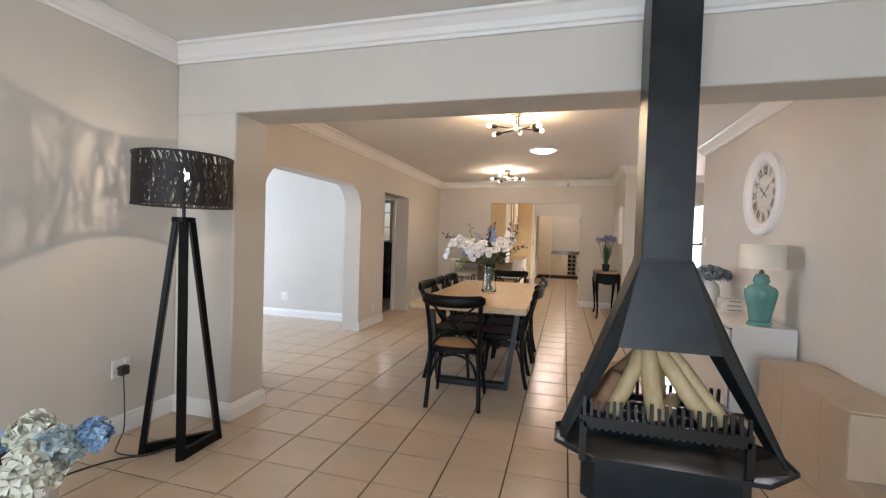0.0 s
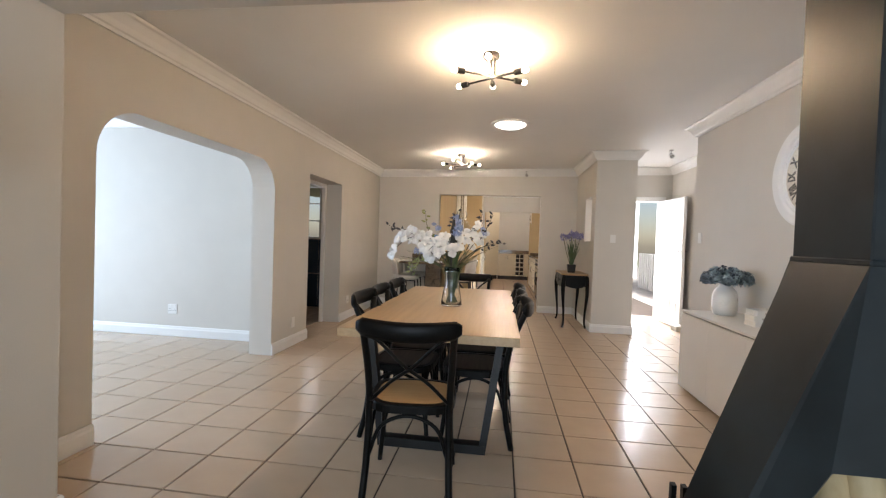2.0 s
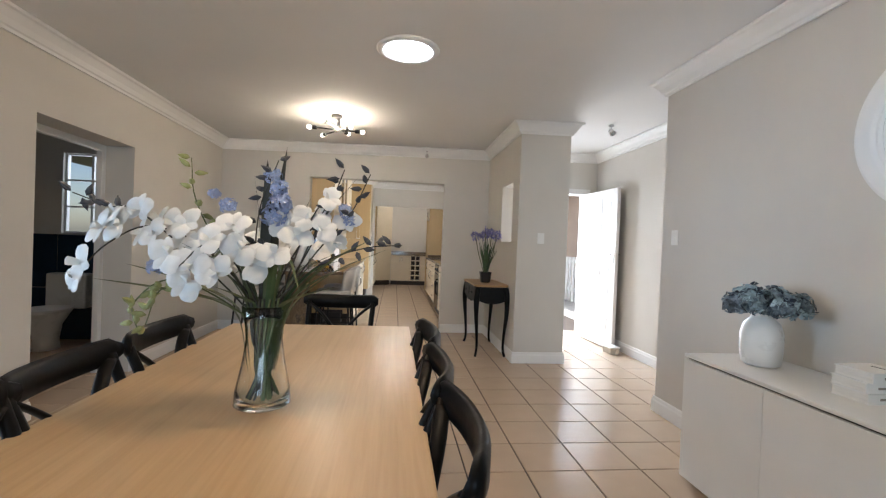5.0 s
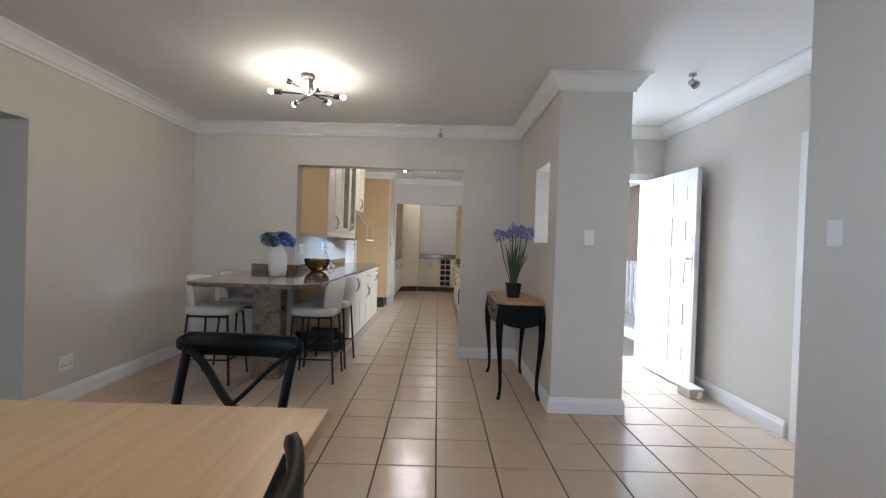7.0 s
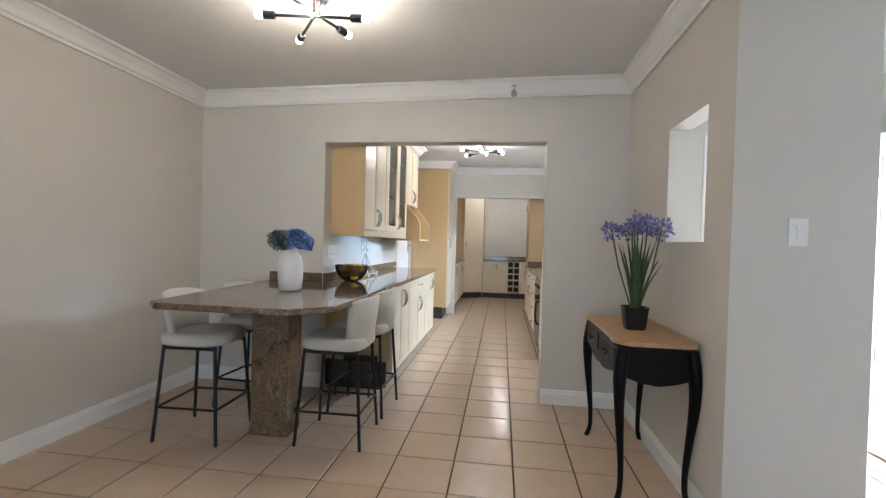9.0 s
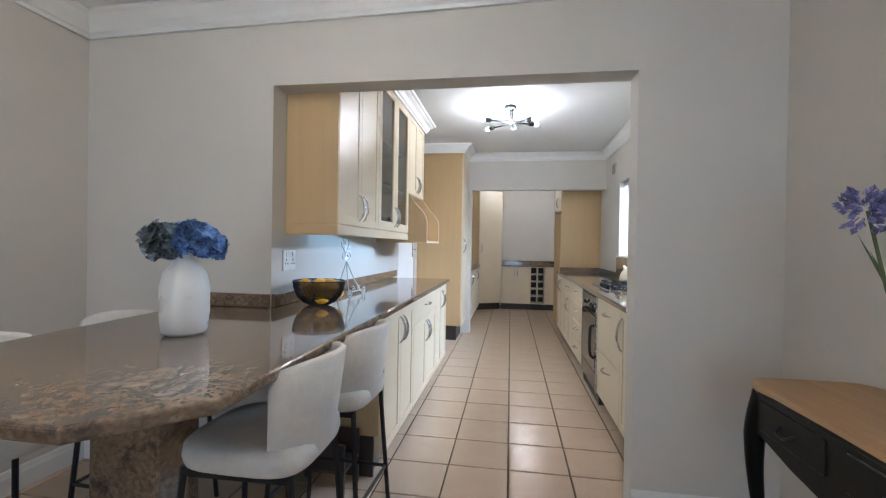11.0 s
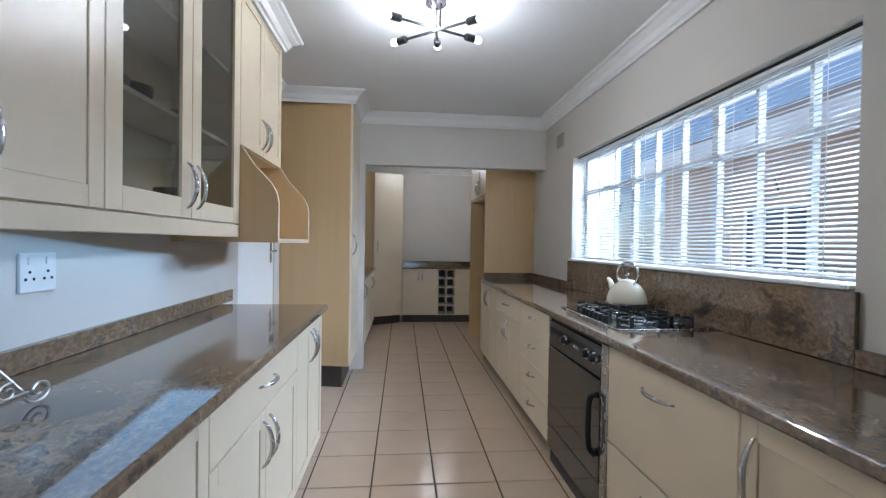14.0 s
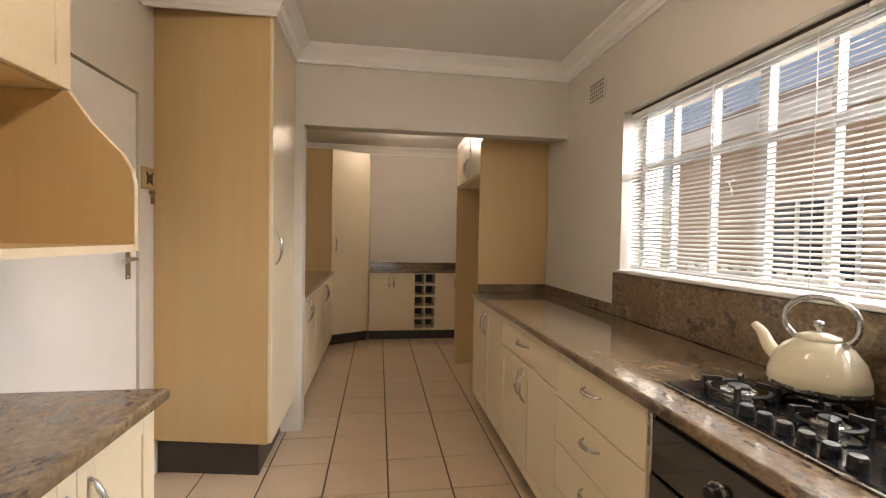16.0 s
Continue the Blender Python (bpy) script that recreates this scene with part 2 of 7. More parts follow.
def lathe(bm, prof, n=32, m=None, sx=1.0, sy=1.0):
    """Turned body: prof is a list of (radius, z)."""
    rings = []
    for r, z in prof:
        if r < 1e-5:
            rings.append([bm.verts.new((0, 0, z))])
        else:
            rings.append([bm.verts.new((r * sx * math.cos(2 * math.pi * i / n), r * sy * math.sin(2 * math.pi * i / n), z)) for i in range(n)])
    for a, b in zip(rings, rings[1:]):
        for i in range(n):
            j = (i + 1) % n
            if len(a) == 1 and len(b) == 1:
                continue
            if len(a) == 1:
                bm.faces.new((a[0], b[j], b[i]))
            elif len(b) == 1:
                bm.faces.new((a[i], a[j], b[0]))
            else:
                bm.faces.new((a[i], a[j], b[j], b[i]))
    if m is not None:
        bmesh.ops.transform(bm, matrix=m, verts=[v for r in rings for v in r])
    return bm


def tube(bm, pts, r, n=10, flat=1.0, caps=True):
    """A round bar along points; r a number or one per point; flat squeezes it along the second axis."""
    pts = [Vector(p) for p in pts]
    rs = r if isinstance(r, (list, tuple)) else [r] * len(pts)
    rings, up = [], None
    for i, p in enumerate(pts):
        d = (pts[min(i + 1, len(pts) - 1)] - pts[max(i - 1, 0)]).normalized()
        if up is None:
            up = Vector((0, 0, 1)) if abs(d.z) < 0.9 else Vector((0, 1, 0))
        s = d.cross(up).normalized()
        up = s.cross(d).normalized()
        rings.append([bm.verts.new(p + rs[i] * (math.cos(2 * math.pi * k / n) * s + flat * math.sin(2 * math.pi * k / n) * up)) for k in range(n)])
    for a, b in zip(rings, rings[1:]):
        for k in range(n):
            bm.faces.new((a[k], a[(k + 1) % n], b[(k + 1) % n], b[k]))
    if caps:
        bm.faces.new(rings[0][::-1])
        bm.faces.new(rings[-1])
    return bm


def bar(bm, a, b, w, h, up=(0, 0, 1)):
    """A square bar from a to b."""
    a, b = Vector(a), Vector(b)
    d = (b - a).normalized()
    s = d.cross(Vector(up)).normalized()
    u = s.cross(d).normalized()
    vs = [[bm.verts.new(p + s * sx * w / 2 + u * sz * h / 2) for sx, sz in ((-1, -1), (1, -1), (1, 1), (-1, 1))] for p in (a, b)]
    for i in range(4):
        bm.faces.new((vs[0][i], vs[0][(i + 1) % 4], vs[1][(i + 1) % 4], vs[1][i]))
    bm.faces.new(vs[0][::-1])
    bm.faces.new(vs[1])
    return bm


def prism(bm, outline, lo, hi, axis="z"):
    """A flat outline given a thickness along an axis."""
    def put(u, v, w):
        return {"z": (u, v, w), "x": (w, u, v), "y": (u, w, v)}[axis]
    a = [bm.verts.new(put(u, v, lo)) for u, v in outline]
    b = [bm.verts.new(put(u, v, hi)) for u, v in outline]
    bm.faces.new(a[::-1])
    bm.faces.new(b)
    n = len(outline)
    for i in range(n):
        bm.faces.new((a[i], a[(i + 1) % n], b[(i + 1) % n], b[i]))
    return bm


def curve_pts(pts, n=12):
    """A smooth line through points."""
    pts = [Vector(p) for p in pts]
    ext = [2 * pts[0] - pts[1]] + pts + [2 * pts[-1] - pts[-2]]
    out = []
    for i in range(1, len(ext) - 2):
        p0, p1, p2, p3 = ext[i - 1:i + 3]
        for k in range(n):
            t = k / n
            out.append(0.5 * ((2 * p1) + (p2 - p0) * t + (2 * p0 - 5 * p1 + 4 * p2 - p3) * t * t + (3 * p1 - p0 - 3 * p2 + p3) * t ** 3))
    return out + [pts[-1]]


def holed_wall(name, axis, f0, f1, u0, u1, z0, z1, holes=(), material=None, arch=None):
    """A wall with thickness f0..f1 across the axis, from u0 to u1 along it, with openings right through it."""
    us = sorted({u0, u1, *[h[i] for h in holes for i in (0, 1)]})
    zs = sorted({z0, z1, *[h[i] for h in holes for i in (2, 3)]})

    def solid(i, j):
        if not (0 <= i < len(us) - 1 and 0 <= j < len(zs) - 1):
            return False
        u, z = (us[i] + us[i + 1]) / 2, (zs[j] + zs[j + 1]) / 2
        return not any(h[0] < u < h[1] and h[2] < z < h[3] for h in holes)
    bm = bmesh.new()

    def v(f, u, z):
        return bm.verts.new((f, u, z) if axis == "x" else (u, f, z))
    for i in range(len(us) - 1):
        for j in range(len(zs) - 1):
            if not solid(i, j):
                continue
            a, b, c, d = us[i], us[i + 1], zs[j], zs[j + 1]
            for f in (f0, f1):
                bm.faces.new((v(f, a, c), v(f, b, c), v(f, b, d), v(f, a, d)))
            for di, dj, p, q in ((-1, 0, (a, c), (a, d)), (1, 0, (b, c), (b, d)), (0, -1, (a, c), (b, c)), (0, 1, (a, d), (b, d))):
                if not solid(i + di, j + dj):
                    bm.faces.new((v(f0, *p), v(f1, *p), v(f1, *q), v(f0, *q)))
    bmesh.ops.remove_doubles(bm, verts=bm.verts, dist=1e-4)
    if arch:
        h, r = arch
        for u, s in ((h[0], 1), (h[1], -1)):
            pts = [(u, h[3])] + [(u + s * (r - r * math.cos(k * math.pi / 20)), h[3] - r + r * math.sin(k * math.pi / 20)) for k in range(11)]
            prism(bm, pts, f0, f1, "x" if axis == "x" else "y")
    return tagged(part(name, bm, material or M_WALL), kind="structure")


def sweep_profile(name, runs, prof, material, label=""):
    """Skirting or cornice: a profile of (distance from the wall, z) along wall lines, the room on the left of each line."""
    bm = bmesh.new()
    for run in runs:
        pts = [Vector(p).to_2d() for p in run]
        rows = []
        for i, p in enumerate(pts):
            d0 = (p - pts[i - 1]).normalized() if i else None
            d1 = (pts[i + 1] - p).normalized() if i < len(pts) - 1 else None
            n0 = Vector((-d0.y, d0.x)) if d0 else None
            n1 = Vector((-d1.y, d1.x)) if d1 else None
            if n0 and n1:
                nn = (n0 + n1) / max(1 + n0.dot(n1), 0.2)
            else:
                nn = n0 or n1
            rows.append([bm.verts.new((p.x + nn.x * d, p.y + nn.y * d, z)) for d, z in prof])
        for a, b in zip(rows, rows[1:]):
            for k in range(len(prof)):
                l = (k + 1) % len(prof)
                bm.faces.new((a[k], b[k], b[l], a[l]))
        bm.faces.new(rows[0])
        bm.faces.new(rows[-1][::-1])
    return tagged(part(name, bm, material), label, kind="structure")


def cornice_profile(zt, drop=0.125, out=0.105):
    e = 0.003
    return [(e, zt - drop), (0.018, zt - drop), (0.022, zt - drop + 0.018), (0.034, zt - drop + 0.026), (0.050, zt - drop + 0.058), (0.076, zt - 0.034), (0.084, zt - 0.026), (out - 0.004, zt - 0.02), (out, zt - 0.012), (out, zt - e), (e, zt - e)]


SKIRT = [(0.002, 0.001), (0.018, 0.001), (0.018, 0.085), (0.013, 0.098), (0.011, 0.112), (0.007, 0.12), (0.002, 0.12)]

# ---- the shell of the house ----
XL, YB, XR = -1.53, 8.33, 2.86          # dining room: left wall, back wall, clock wall
XN = 2.08                               # wall with the hatch
KL, KR, KE = -0.39, 2.165, 12.45        # kitchen: left, right and end
ZD, ZL, ZK = 2.575, 2.585, 2.58           # ceilings

ground = tagged(part("ground", boxed(-60, 60, -60, 60, -0.5, -0.16), mat("garden_ground", (0.16, 0.17, 0.09), 0.9, var=0.3, scale=3, bump=0.4, bscale=20)), kind="structure")
floor = tagged(part("floor", boxed(-6.0, 4.0, -4.2, 16.2, -0.15, -0.006), M_GROUT), "beige ceramic floor tiles with dark grout", kind="structure")
paving = tagged(part("pavement", boxed(2.42, 16, 8.37, 30, -0.155, -0.05), mat("paving", (0.45, 0.42, 0.38), 0.85, var=0.12, scale=6, bump=0.2)), kind="structure")

holed_wall("wall_dining_left", "x", XL - 0.24, XL, -4.2, YB + 0.14, 0, 2.7, [(2.55, 4.52, 0, 1.97), (5.33, 6.39, 0, 1.985)], arch=((2.55, 4.52, 0, 1.97), 0.3))
holed_wall("wall_back", "y", YB, YB + 0.14, XL, XN + 0.12, 0, 2.7, [(KL, 1.45, 0, 2.085)])
holed_wall("wall_hatch", "x", XN, XN + 0.12, 6.98, YB, 0, 2.7, [(7.04, 7.53, 1.30, 1.965)])
part_pier = tagged(part("wall_pier", boxed(XN, 2.63, 6.79, 6.98, 0, 2.7), M_WALL), kind="structure")
holed_wall("wall_clock", "x", XR, XR + 0.15, 2.38, 5.46, 0, 2.7)
holed_wall("wall_hall_return", "y", 5.31, 5.46, XR + 0.15, 3.75, 0, 2.7)
holed_wall("wall_hall_right", "x", 3.62, 3.77, 5.46, 8.36, 0, 2.7, [(5.52, 6.36, 0, 2.04)])
holed_wall("wall_hall_end", "y", 8.21, 8.36, XN + 0.12, 3.62, 0, 2.7, [(2.60, 3.46, 0, 2.06)])
holed_wall("wall_living_right", "x", XR - 0.03, XR + 0.15, -4.2, 2.38, 0, 2.7)
holed_wall("wall_living_back", "y", -4.2, -4.05, XL, XR - 0.03, 0, 2.7, [(-1.2, 2.4, 0.2, 2.3)])
tagged(part("wall_beam", boxed(XL + 0.001, XR - 0.031, 1.60, 1.93, 2.11, 2.7, 0.012), M_WALL), kind="structure")
tagged(part("wall_pillar", boxed(XL + 0.001, -1.03, 1.601, 1.929, 0, 2.12, 0.012), M_WALL), kind="structure")
# side room beyond the arch
holed_wall("wall_side_far", "y", 5.02, 5.17, -6.0, XL - 0.24, 0, 2.7)
holed_wall("wall_side_near", "y", 0.6, 0.75, -6.0, XL - 0.24, 0, 2.7)
holed_wall("wall_side_end", "x", -6.0, -5.85, 0.75, 5.02, 0, 2.7, [(1.6, 4.2, 0.5, 2.3)])
# bathroom beyond the left doorway
holed_wall("wall_bath_far", "y", 7.6, 7.72, -4.3, XL - 0.24, 0, 2.7, [(-2.95, -2.38, 1.2, 2.1)])
holed_wall("wall_bath_end", "x", -4.3, -4.18, 5.17, 7.6, 0, 2.7)
# kitchen
holed_wall("wall_kitchen_left", "x", KL - 0.14, KL, YB + 0.14, 16.0, 0, 2.7, [(11.0, 11.83, 0, 2.03)])
holed_wall("wall_kitchen_right", "x", KR, KR + 0.25, YB + 0.14, 16.0, 0, 2.7, [(9.31, 11.715, 1.15, 2.05)])
holed_wall("wall_kitchen_end", "y", KE, KE + 0.12, KL, KR, 0, 2.7, [(0.305, KR, 0, 2.065)])
holed_wall("wall_scullery_far", "y", 15.62, 15.77, KL, KR, 0, 2.7)
holed_wall("wall_scullery_left", "x", -0.37, -0.25, KE + 0.12, 15.62, 0, 2.7)

def lean(x):
    """The dining ceiling falls a little towards the left wall."""
    return 0.017 * (x - 2.1)


ceil = tagged(part("ceiling", boxed(XL - 0.1, 3.75, 1.93, YB + 0.13, ZD, ZD + 0.06), M_CEIL), kind="structure")
tagged(part("ceiling_living", boxed(XL - 0.1, XR + 0.1, -4.2, 1.93, ZL, ZL + 0.08), M_CEIL), kind="structure")
tagged(part("ceiling_kitchen", boxed(KL - 0.1, KR + 0.2, YB + 0.13, 15.9, ZK, ZK + 0.08), M_CEIL), kind="structure")
tagged(part("ceiling_side", boxed(-6.0, XL - 0.1, 0.6, 7.72, ZD + 0.001, ZD + 0.1), M_CEIL), kind="structure")
# The overhang to x = 6 is an unseen addition that blocks the sun.
roof_outline = [(-6.3, -4.4), (6.0, -4.4), (6.0, 8.7), (3.42, 8.7), (3.42, 16.2), (-6.3, 16.2)]
tagged(part("roof", prism(bmesh.new(), roof_outline, 2.701, 2.85), mat("roof_sheet", (0.25, 0.2, 0.17), 0.7)), kind="structure")

# cornices and skirtings, the room on the left of each run
CD, CL_, CK = cornice_profile(ZD), cornice_profile(ZL, 0.12), cornice_profile(ZK, 0.11)
corn = sweep_profile("cornice_dining", [[(XR, 1.93), (XR, 5.46), (3.62, 5.46), (3.62, 8.21), (XN + 0.12, 8.21)], [(2.63, 6.98), (2.63, 6.79), (XN, 6.79), (XN, YB), (XL, YB), (XL, 1.93)]], CD, M_TRIM)
for ob in (ceil, corn):
    for v in ob.data.vertices:
        v.co.z += lean(v.co.x)
sweep_profile("cornice_living", [[(XR - 0.03, -4.05), (XR - 0.03, 1.60), (XL, 1.60), (XL, -4.05)]], CL_, M_TRIM)
sweep_profile("cornice_kitchen", [[(KR, 8.47), (KR, KE), (0.25, KE), (0.25, 11.85), (KL, 11.85), (KL, 10.85), (-0.08, 10.85), (-0.08, 8.47)]], CK, M_TRIM)
sweep_profile("cornice_side", [[(XL - 0.24, 5.02), (-5.85, 5.02), (-5.85, 0.75)]], CD, M_TRIM)
sweep_profile("cornice_scullery", [[(KR, KE + 0.12), (KR, 15.62), (-0.25, 15.62), (-0.25, KE + 0.12)]], CK, M_TRIM)
sweep_profile("skirting_dining", [[(XL, 2.55), (XL, 1.93), (-1.03, 1.93), (-1.03, 1.60), (XL, 1.60), (XL, -4.05)][::1],
                                  [(XL - 0.24, 4.52), (XL, 4.52)], [(XL, 5.33), (XL, 4.52)],
                                  [(KL, YB), (XL, YB), (XL, 6.39)], [(2.63, 6.98), (2.63, 6.79), (XN, 6.79), (XN, YB), (1.45, YB)],
                                  [(XR, 2.7), (XR, 5.46), (3.62, 5.46)], [(3.62, 6.44), (3.62, 8.21), (3.54, 8.21)],
                                  [(XL - 0.24, 5.02), (-5.85, 5.02)]], SKIRT, M_TRIM)

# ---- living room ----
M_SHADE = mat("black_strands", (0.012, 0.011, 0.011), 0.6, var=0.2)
M_WHITEPLASTIC = mat("white_plastic", (0.78, 0.77, 0.74), 0.35, var=0.01)
M_CABLE = mat("black_cable", (0.015, 0.015, 0.015), 0.5)
M_BULB = glow_mat("lit_bulb", (1.0, 0.86, 0.66), 30)
M_BULB_WHITE = glow_mat("lit_bulb_white", (1.0, 0.95, 0.88), 30)


def tripod_floor_lamp():
    t = thing("floor_lamp", pose(-1.0, 1.165, 0), "black wooden tripod floor lamp with woven strand shade", "floor lamp")
    feet = [(-0.165, -0.105), (0.105, -0.095), (0.095, 0.195)]
    for fx, fy in feet:
        bm = bmesh.new()
        bar(bm, (fx, fy, 0.0), (fx * 0.2, fy * 0.2, 1.36), 0.05, 0.03, up=(fx, fy, 0))
        bmesh.ops.bevel(bm, geom=list(bm.edges), offset=0.004, segments=1, affect="EDGES")
        part("leg", bm, M_BLACKWOOD, t)
    for a, b in ((0, 2), (1, 2)):
        bm = bar(bmesh.new(), (*feet[a], 0.028), (*feet[b], 0.028), 0.03, 0.055)
        part("stretcher", bm, M_BLACKWOOD, t)
    part("hub", lathe(bmesh.new(), [(0, 1.35), (0.062, 1.35), (0.062, 1.378), (0, 1.378)], 28), M_BLACKWOOD, t)
    part("stem", lathe(bmesh.new(), [(0, 1.378), (0.009, 1.378), (0.009, 1.55), (0.017, 1.55), (0.017, 1.59), (0, 1.59)], 14), M_BLACKMETAL, t)
    part("bulb", lathe(bmesh.new(), [(0, 1.588), (0.012, 1.592), (0.028, 1.615), (0.03, 1.635), (0.02, 1.658), (0, 1.664)], 16), M_BULB, t, "lit clear bulb", True)
    r, z0, z1 = 0.255, 1.445, 1.725
    sh = part("shade", bmesh.new(), M_SHADE, t, "black woven strand drum shade")
    bm = bmesh.new()
    rnd = random.Random(3)
    for i in range(460):
        a = rnd.uniform(0, 2 * math.pi)
        sw, w = rnd.gauss(0, 0.22), rnd.uniform(0.004, 0.011)
        za, zb = rnd.choice(((z0, z1), (z0, z1), (z0, rnd.uniform(z0 + 0.1, z1)), (rnd.uniform(z0, z1 - 0.1), z1)))
        rr = r + rnd.uniform(-0.003, 0.003)
        prev = None
        for k in range(6):
            u = k / 5
            an = a + sw * u + 0.05 * math.sin(u * 5 + a)
            d = w / rr
            p = [bm.verts.new((rr * math.cos(an + s * d / 2), rr * math.sin(an + s * d / 2), za + (zb - za) * u)) for s in (-1, 1)]
            if prev:
                bm.faces.new((prev[0], prev[1], p[1], p[0]))
            prev = p
    for z in (z0, z1):
        lathe(bm, [(r - 0.005, z - 0.006), (r + 0.005, z - 0.006), (r + 0.005, z + 0.006), (r - 0.005, z + 0.006), (r - 0.005, z - 0.006)], 48)
    for k in range(3):
        a = 2 * math.pi * k / 3
        tube(bm, [(0, 0, 1.56), (r * math.cos(a), r * math.sin(a), 1.56)], 0.003, 6)
    bm.to_mesh(sh.data)
    bm.free()
    part("cable", tube(bmesh.new(), curve_pts([(-0.02, 0.02, 0.03), (-0.10, -0.10, 0.006), (-0.22, -0.2, 0.006), (-0.30, -0.36, 0.006), (-0.34, -0.55, 0.006), (-0.42, -0.8, 0.006)]), 0.0045, 6), M_CABLE, t)
    part("cable", tube(bmesh.new(), curve_pts([(-0.03, 0.0, 0.03), (-0.12, -0.12, 0.008), (-0.28, -0.16, 0.012), (-0.40, -0.06, 0.01), (-0.46, 0.02, 0.05), (-0.49, 0.045, 0.2), (-0.497, 0.04, 0.40)]), 0.004, 6), M_CABLE, t)


def wall_plate(name, m, w, h, label, category, rockers=1, sockets=False):
    """A switch or socket plate, face towards local -y."""
    t = thing(name, m, label, category)
    part("plate", boxed(-w / 2, w / 2, -0.009, 0, -h / 2, h / 2, 0.003), M_WHITEPLASTIC, t)
    if sockets:
        for sx in (-0.25, 0.25):
            part("rocker", boxed(sx * w - 0.009, sx * w + 0.009, -0.014, -0.006, h * 0.2, h * 0.4, 0.002), M_WHITEPLASTIC, t)
            bm = bmesh.new()
            for a in (90, 210, 330):
                lathe(bm, [(0, -0.0015), (0.0045, -0.0015), (0.0045, 0.001), (0, 0.001)], 8, pose(sx * w + 0.016 * math.cos(radians(a)), -0.0095, -h * 0.1 + 0.014 * math.sin(radians(a)), 90))
            part("pin_hole", bm, M_CABLE, t)
    else:
        for k in range(rockers):
            z = (k - (rockers - 1) / 2) * 0.03
            part("rocker", boxed(-0.009, 0.009, -0.015, -0.006, z - 0.012, z + 0.012, 0.002), M_WHITEPLASTIC, t)
    return t


tripod_floor_lamp()
sock = wall_plate("wall_socket", pose(XL, 1.21, 0.42, 0, 0, 90), 0.115, 0.115, "white wall socket with black plug above skirting", "socket", sockets=True)
plug = part("plug", box(bmesh.new(), -0.03, 0.03, -0.05, -0.01, -0.045, 0.02, 0.012), M_CABLE, sock, "black plug")

# hydrangeas standing at the side of the living room
HY2 = {"blue": (0.10, 0.22, 0.40), "white": (0.66, 0.68, 0.56), "pale": (0.30, 0.42, 0.48), "teal": (0.012, 0.02, 0.035), "grey": (0.012, 0.015, 0.02), "royal": (0.015, 0.03, 0.10)}
HY = {"white": (0.78, 0.77, 0.68), "blue": (0.36, 0.56, 0.78), "pale": (0.58, 0.68, 0.66), "plum": (0.08, 0.012, 0.03), "teal": (0.42, 0.54, 0.58), "grey": (0.24, 0.29, 0.33), "violet": (0.28, 0.27, 0.60), "royal": (0.17, 0.31, 0.68)}
M_LEAF = mat("leaf_green", (0.045, 0.085, 0.03), 0.5, var=0.25, scale=20)
M_STEM = mat("stem_green", (0.09, 0.11, 0.04), 0.5, var=0.2)
M_DARKSTEM = mat("dark_stem", (0.035, 0.03, 0.018), 0.55, var=0.2)


def petal_mat(key):
    return mat("petal_" + key, HY[key], 0.6, scale=25, island=0.9, color2=HY2.get(key, tuple(0.35 * v for v in HY[key])))


def hydrangea_head(bm, c, r, rnd, n=70, size=0.50):
    """A ball of small four-petalled florets."""
    c = Vector(c)
    for i in range(n):
        z = 1 - 1.75 * (i + 0.5) / n
        a = i * 2.39996
        q = math.sqrt(max(0, 1 - z * z))
        d = Vector((q * math.cos(a), q * math.sin(a), z))
        p = c + d * r * rnd.uniform(0.66, 1.12)
        d = (d + Vector((rnd.uniform(-1, 1), rnd.uniform(-1, 1), rnd.uniform(-1, 1))) * 0.7).normalized()
        e1 = d.orthogonal().normalized()
        e1.rotate(Matrix.Rotation(rnd.uniform(0, 6.28), 3, d))
        e2 = d.cross(e1)
        s = r * size * rnd.uniform(0.8, 1.2)
        o = bm.verts.new(p)
        for k in range(4):
            b = k * math.pi / 2
            u, w = e1 * math.cos(b) + e2 * math.sin(b), e2 * math.cos(b) - e1 * math.sin(b)
            v1 = bm.verts.new(p + s * (0.55 * u + 0.42 * w) + d * s * 0.22)
            v2 = bm.verts.new(p + s * 1.0 * u + d * s * 0.05)
            v3 = bm.verts.new(p + s * (0.55 * u - 0.42 * w) + d * s * 0.22)
            bm.faces.new((o, v1, v2, v3))
    return bm


def leaf_blade(bm, pts, w):
    """A pointed leaf along a line, folded at its rib."""
    pts = curve_pts(pts, 5)
    n = len(pts) - 1
    prev = None
    for i, p in enumerate(pts):
        d = (pts[min(i + 1, n)] - pts[max(i - 1, 0)]).normalized()
        s = d.cross(Vector((0, 0, 1)))
        s = s.normalized() if s.length > 0.05 else Vector((1, 0, 0))
        ww = w * math.sin(math.pi * min(0.999, (i + 0.35) / (n + 0.35))) ** 0.7
        row = [bm.verts.new(p - s * ww + Vector((0, 0, ww * 0.3))), bm.verts.new(p), bm.verts.new(p + s * ww + Vector((0, 0, ww * 0.3)))]
        if prev:
            bm.faces.new((prev[0], prev[1], row[1], row[0]))
            bm.faces.new((prev[1], prev[2], row[2], row[1]))
        prev = row
    return bm


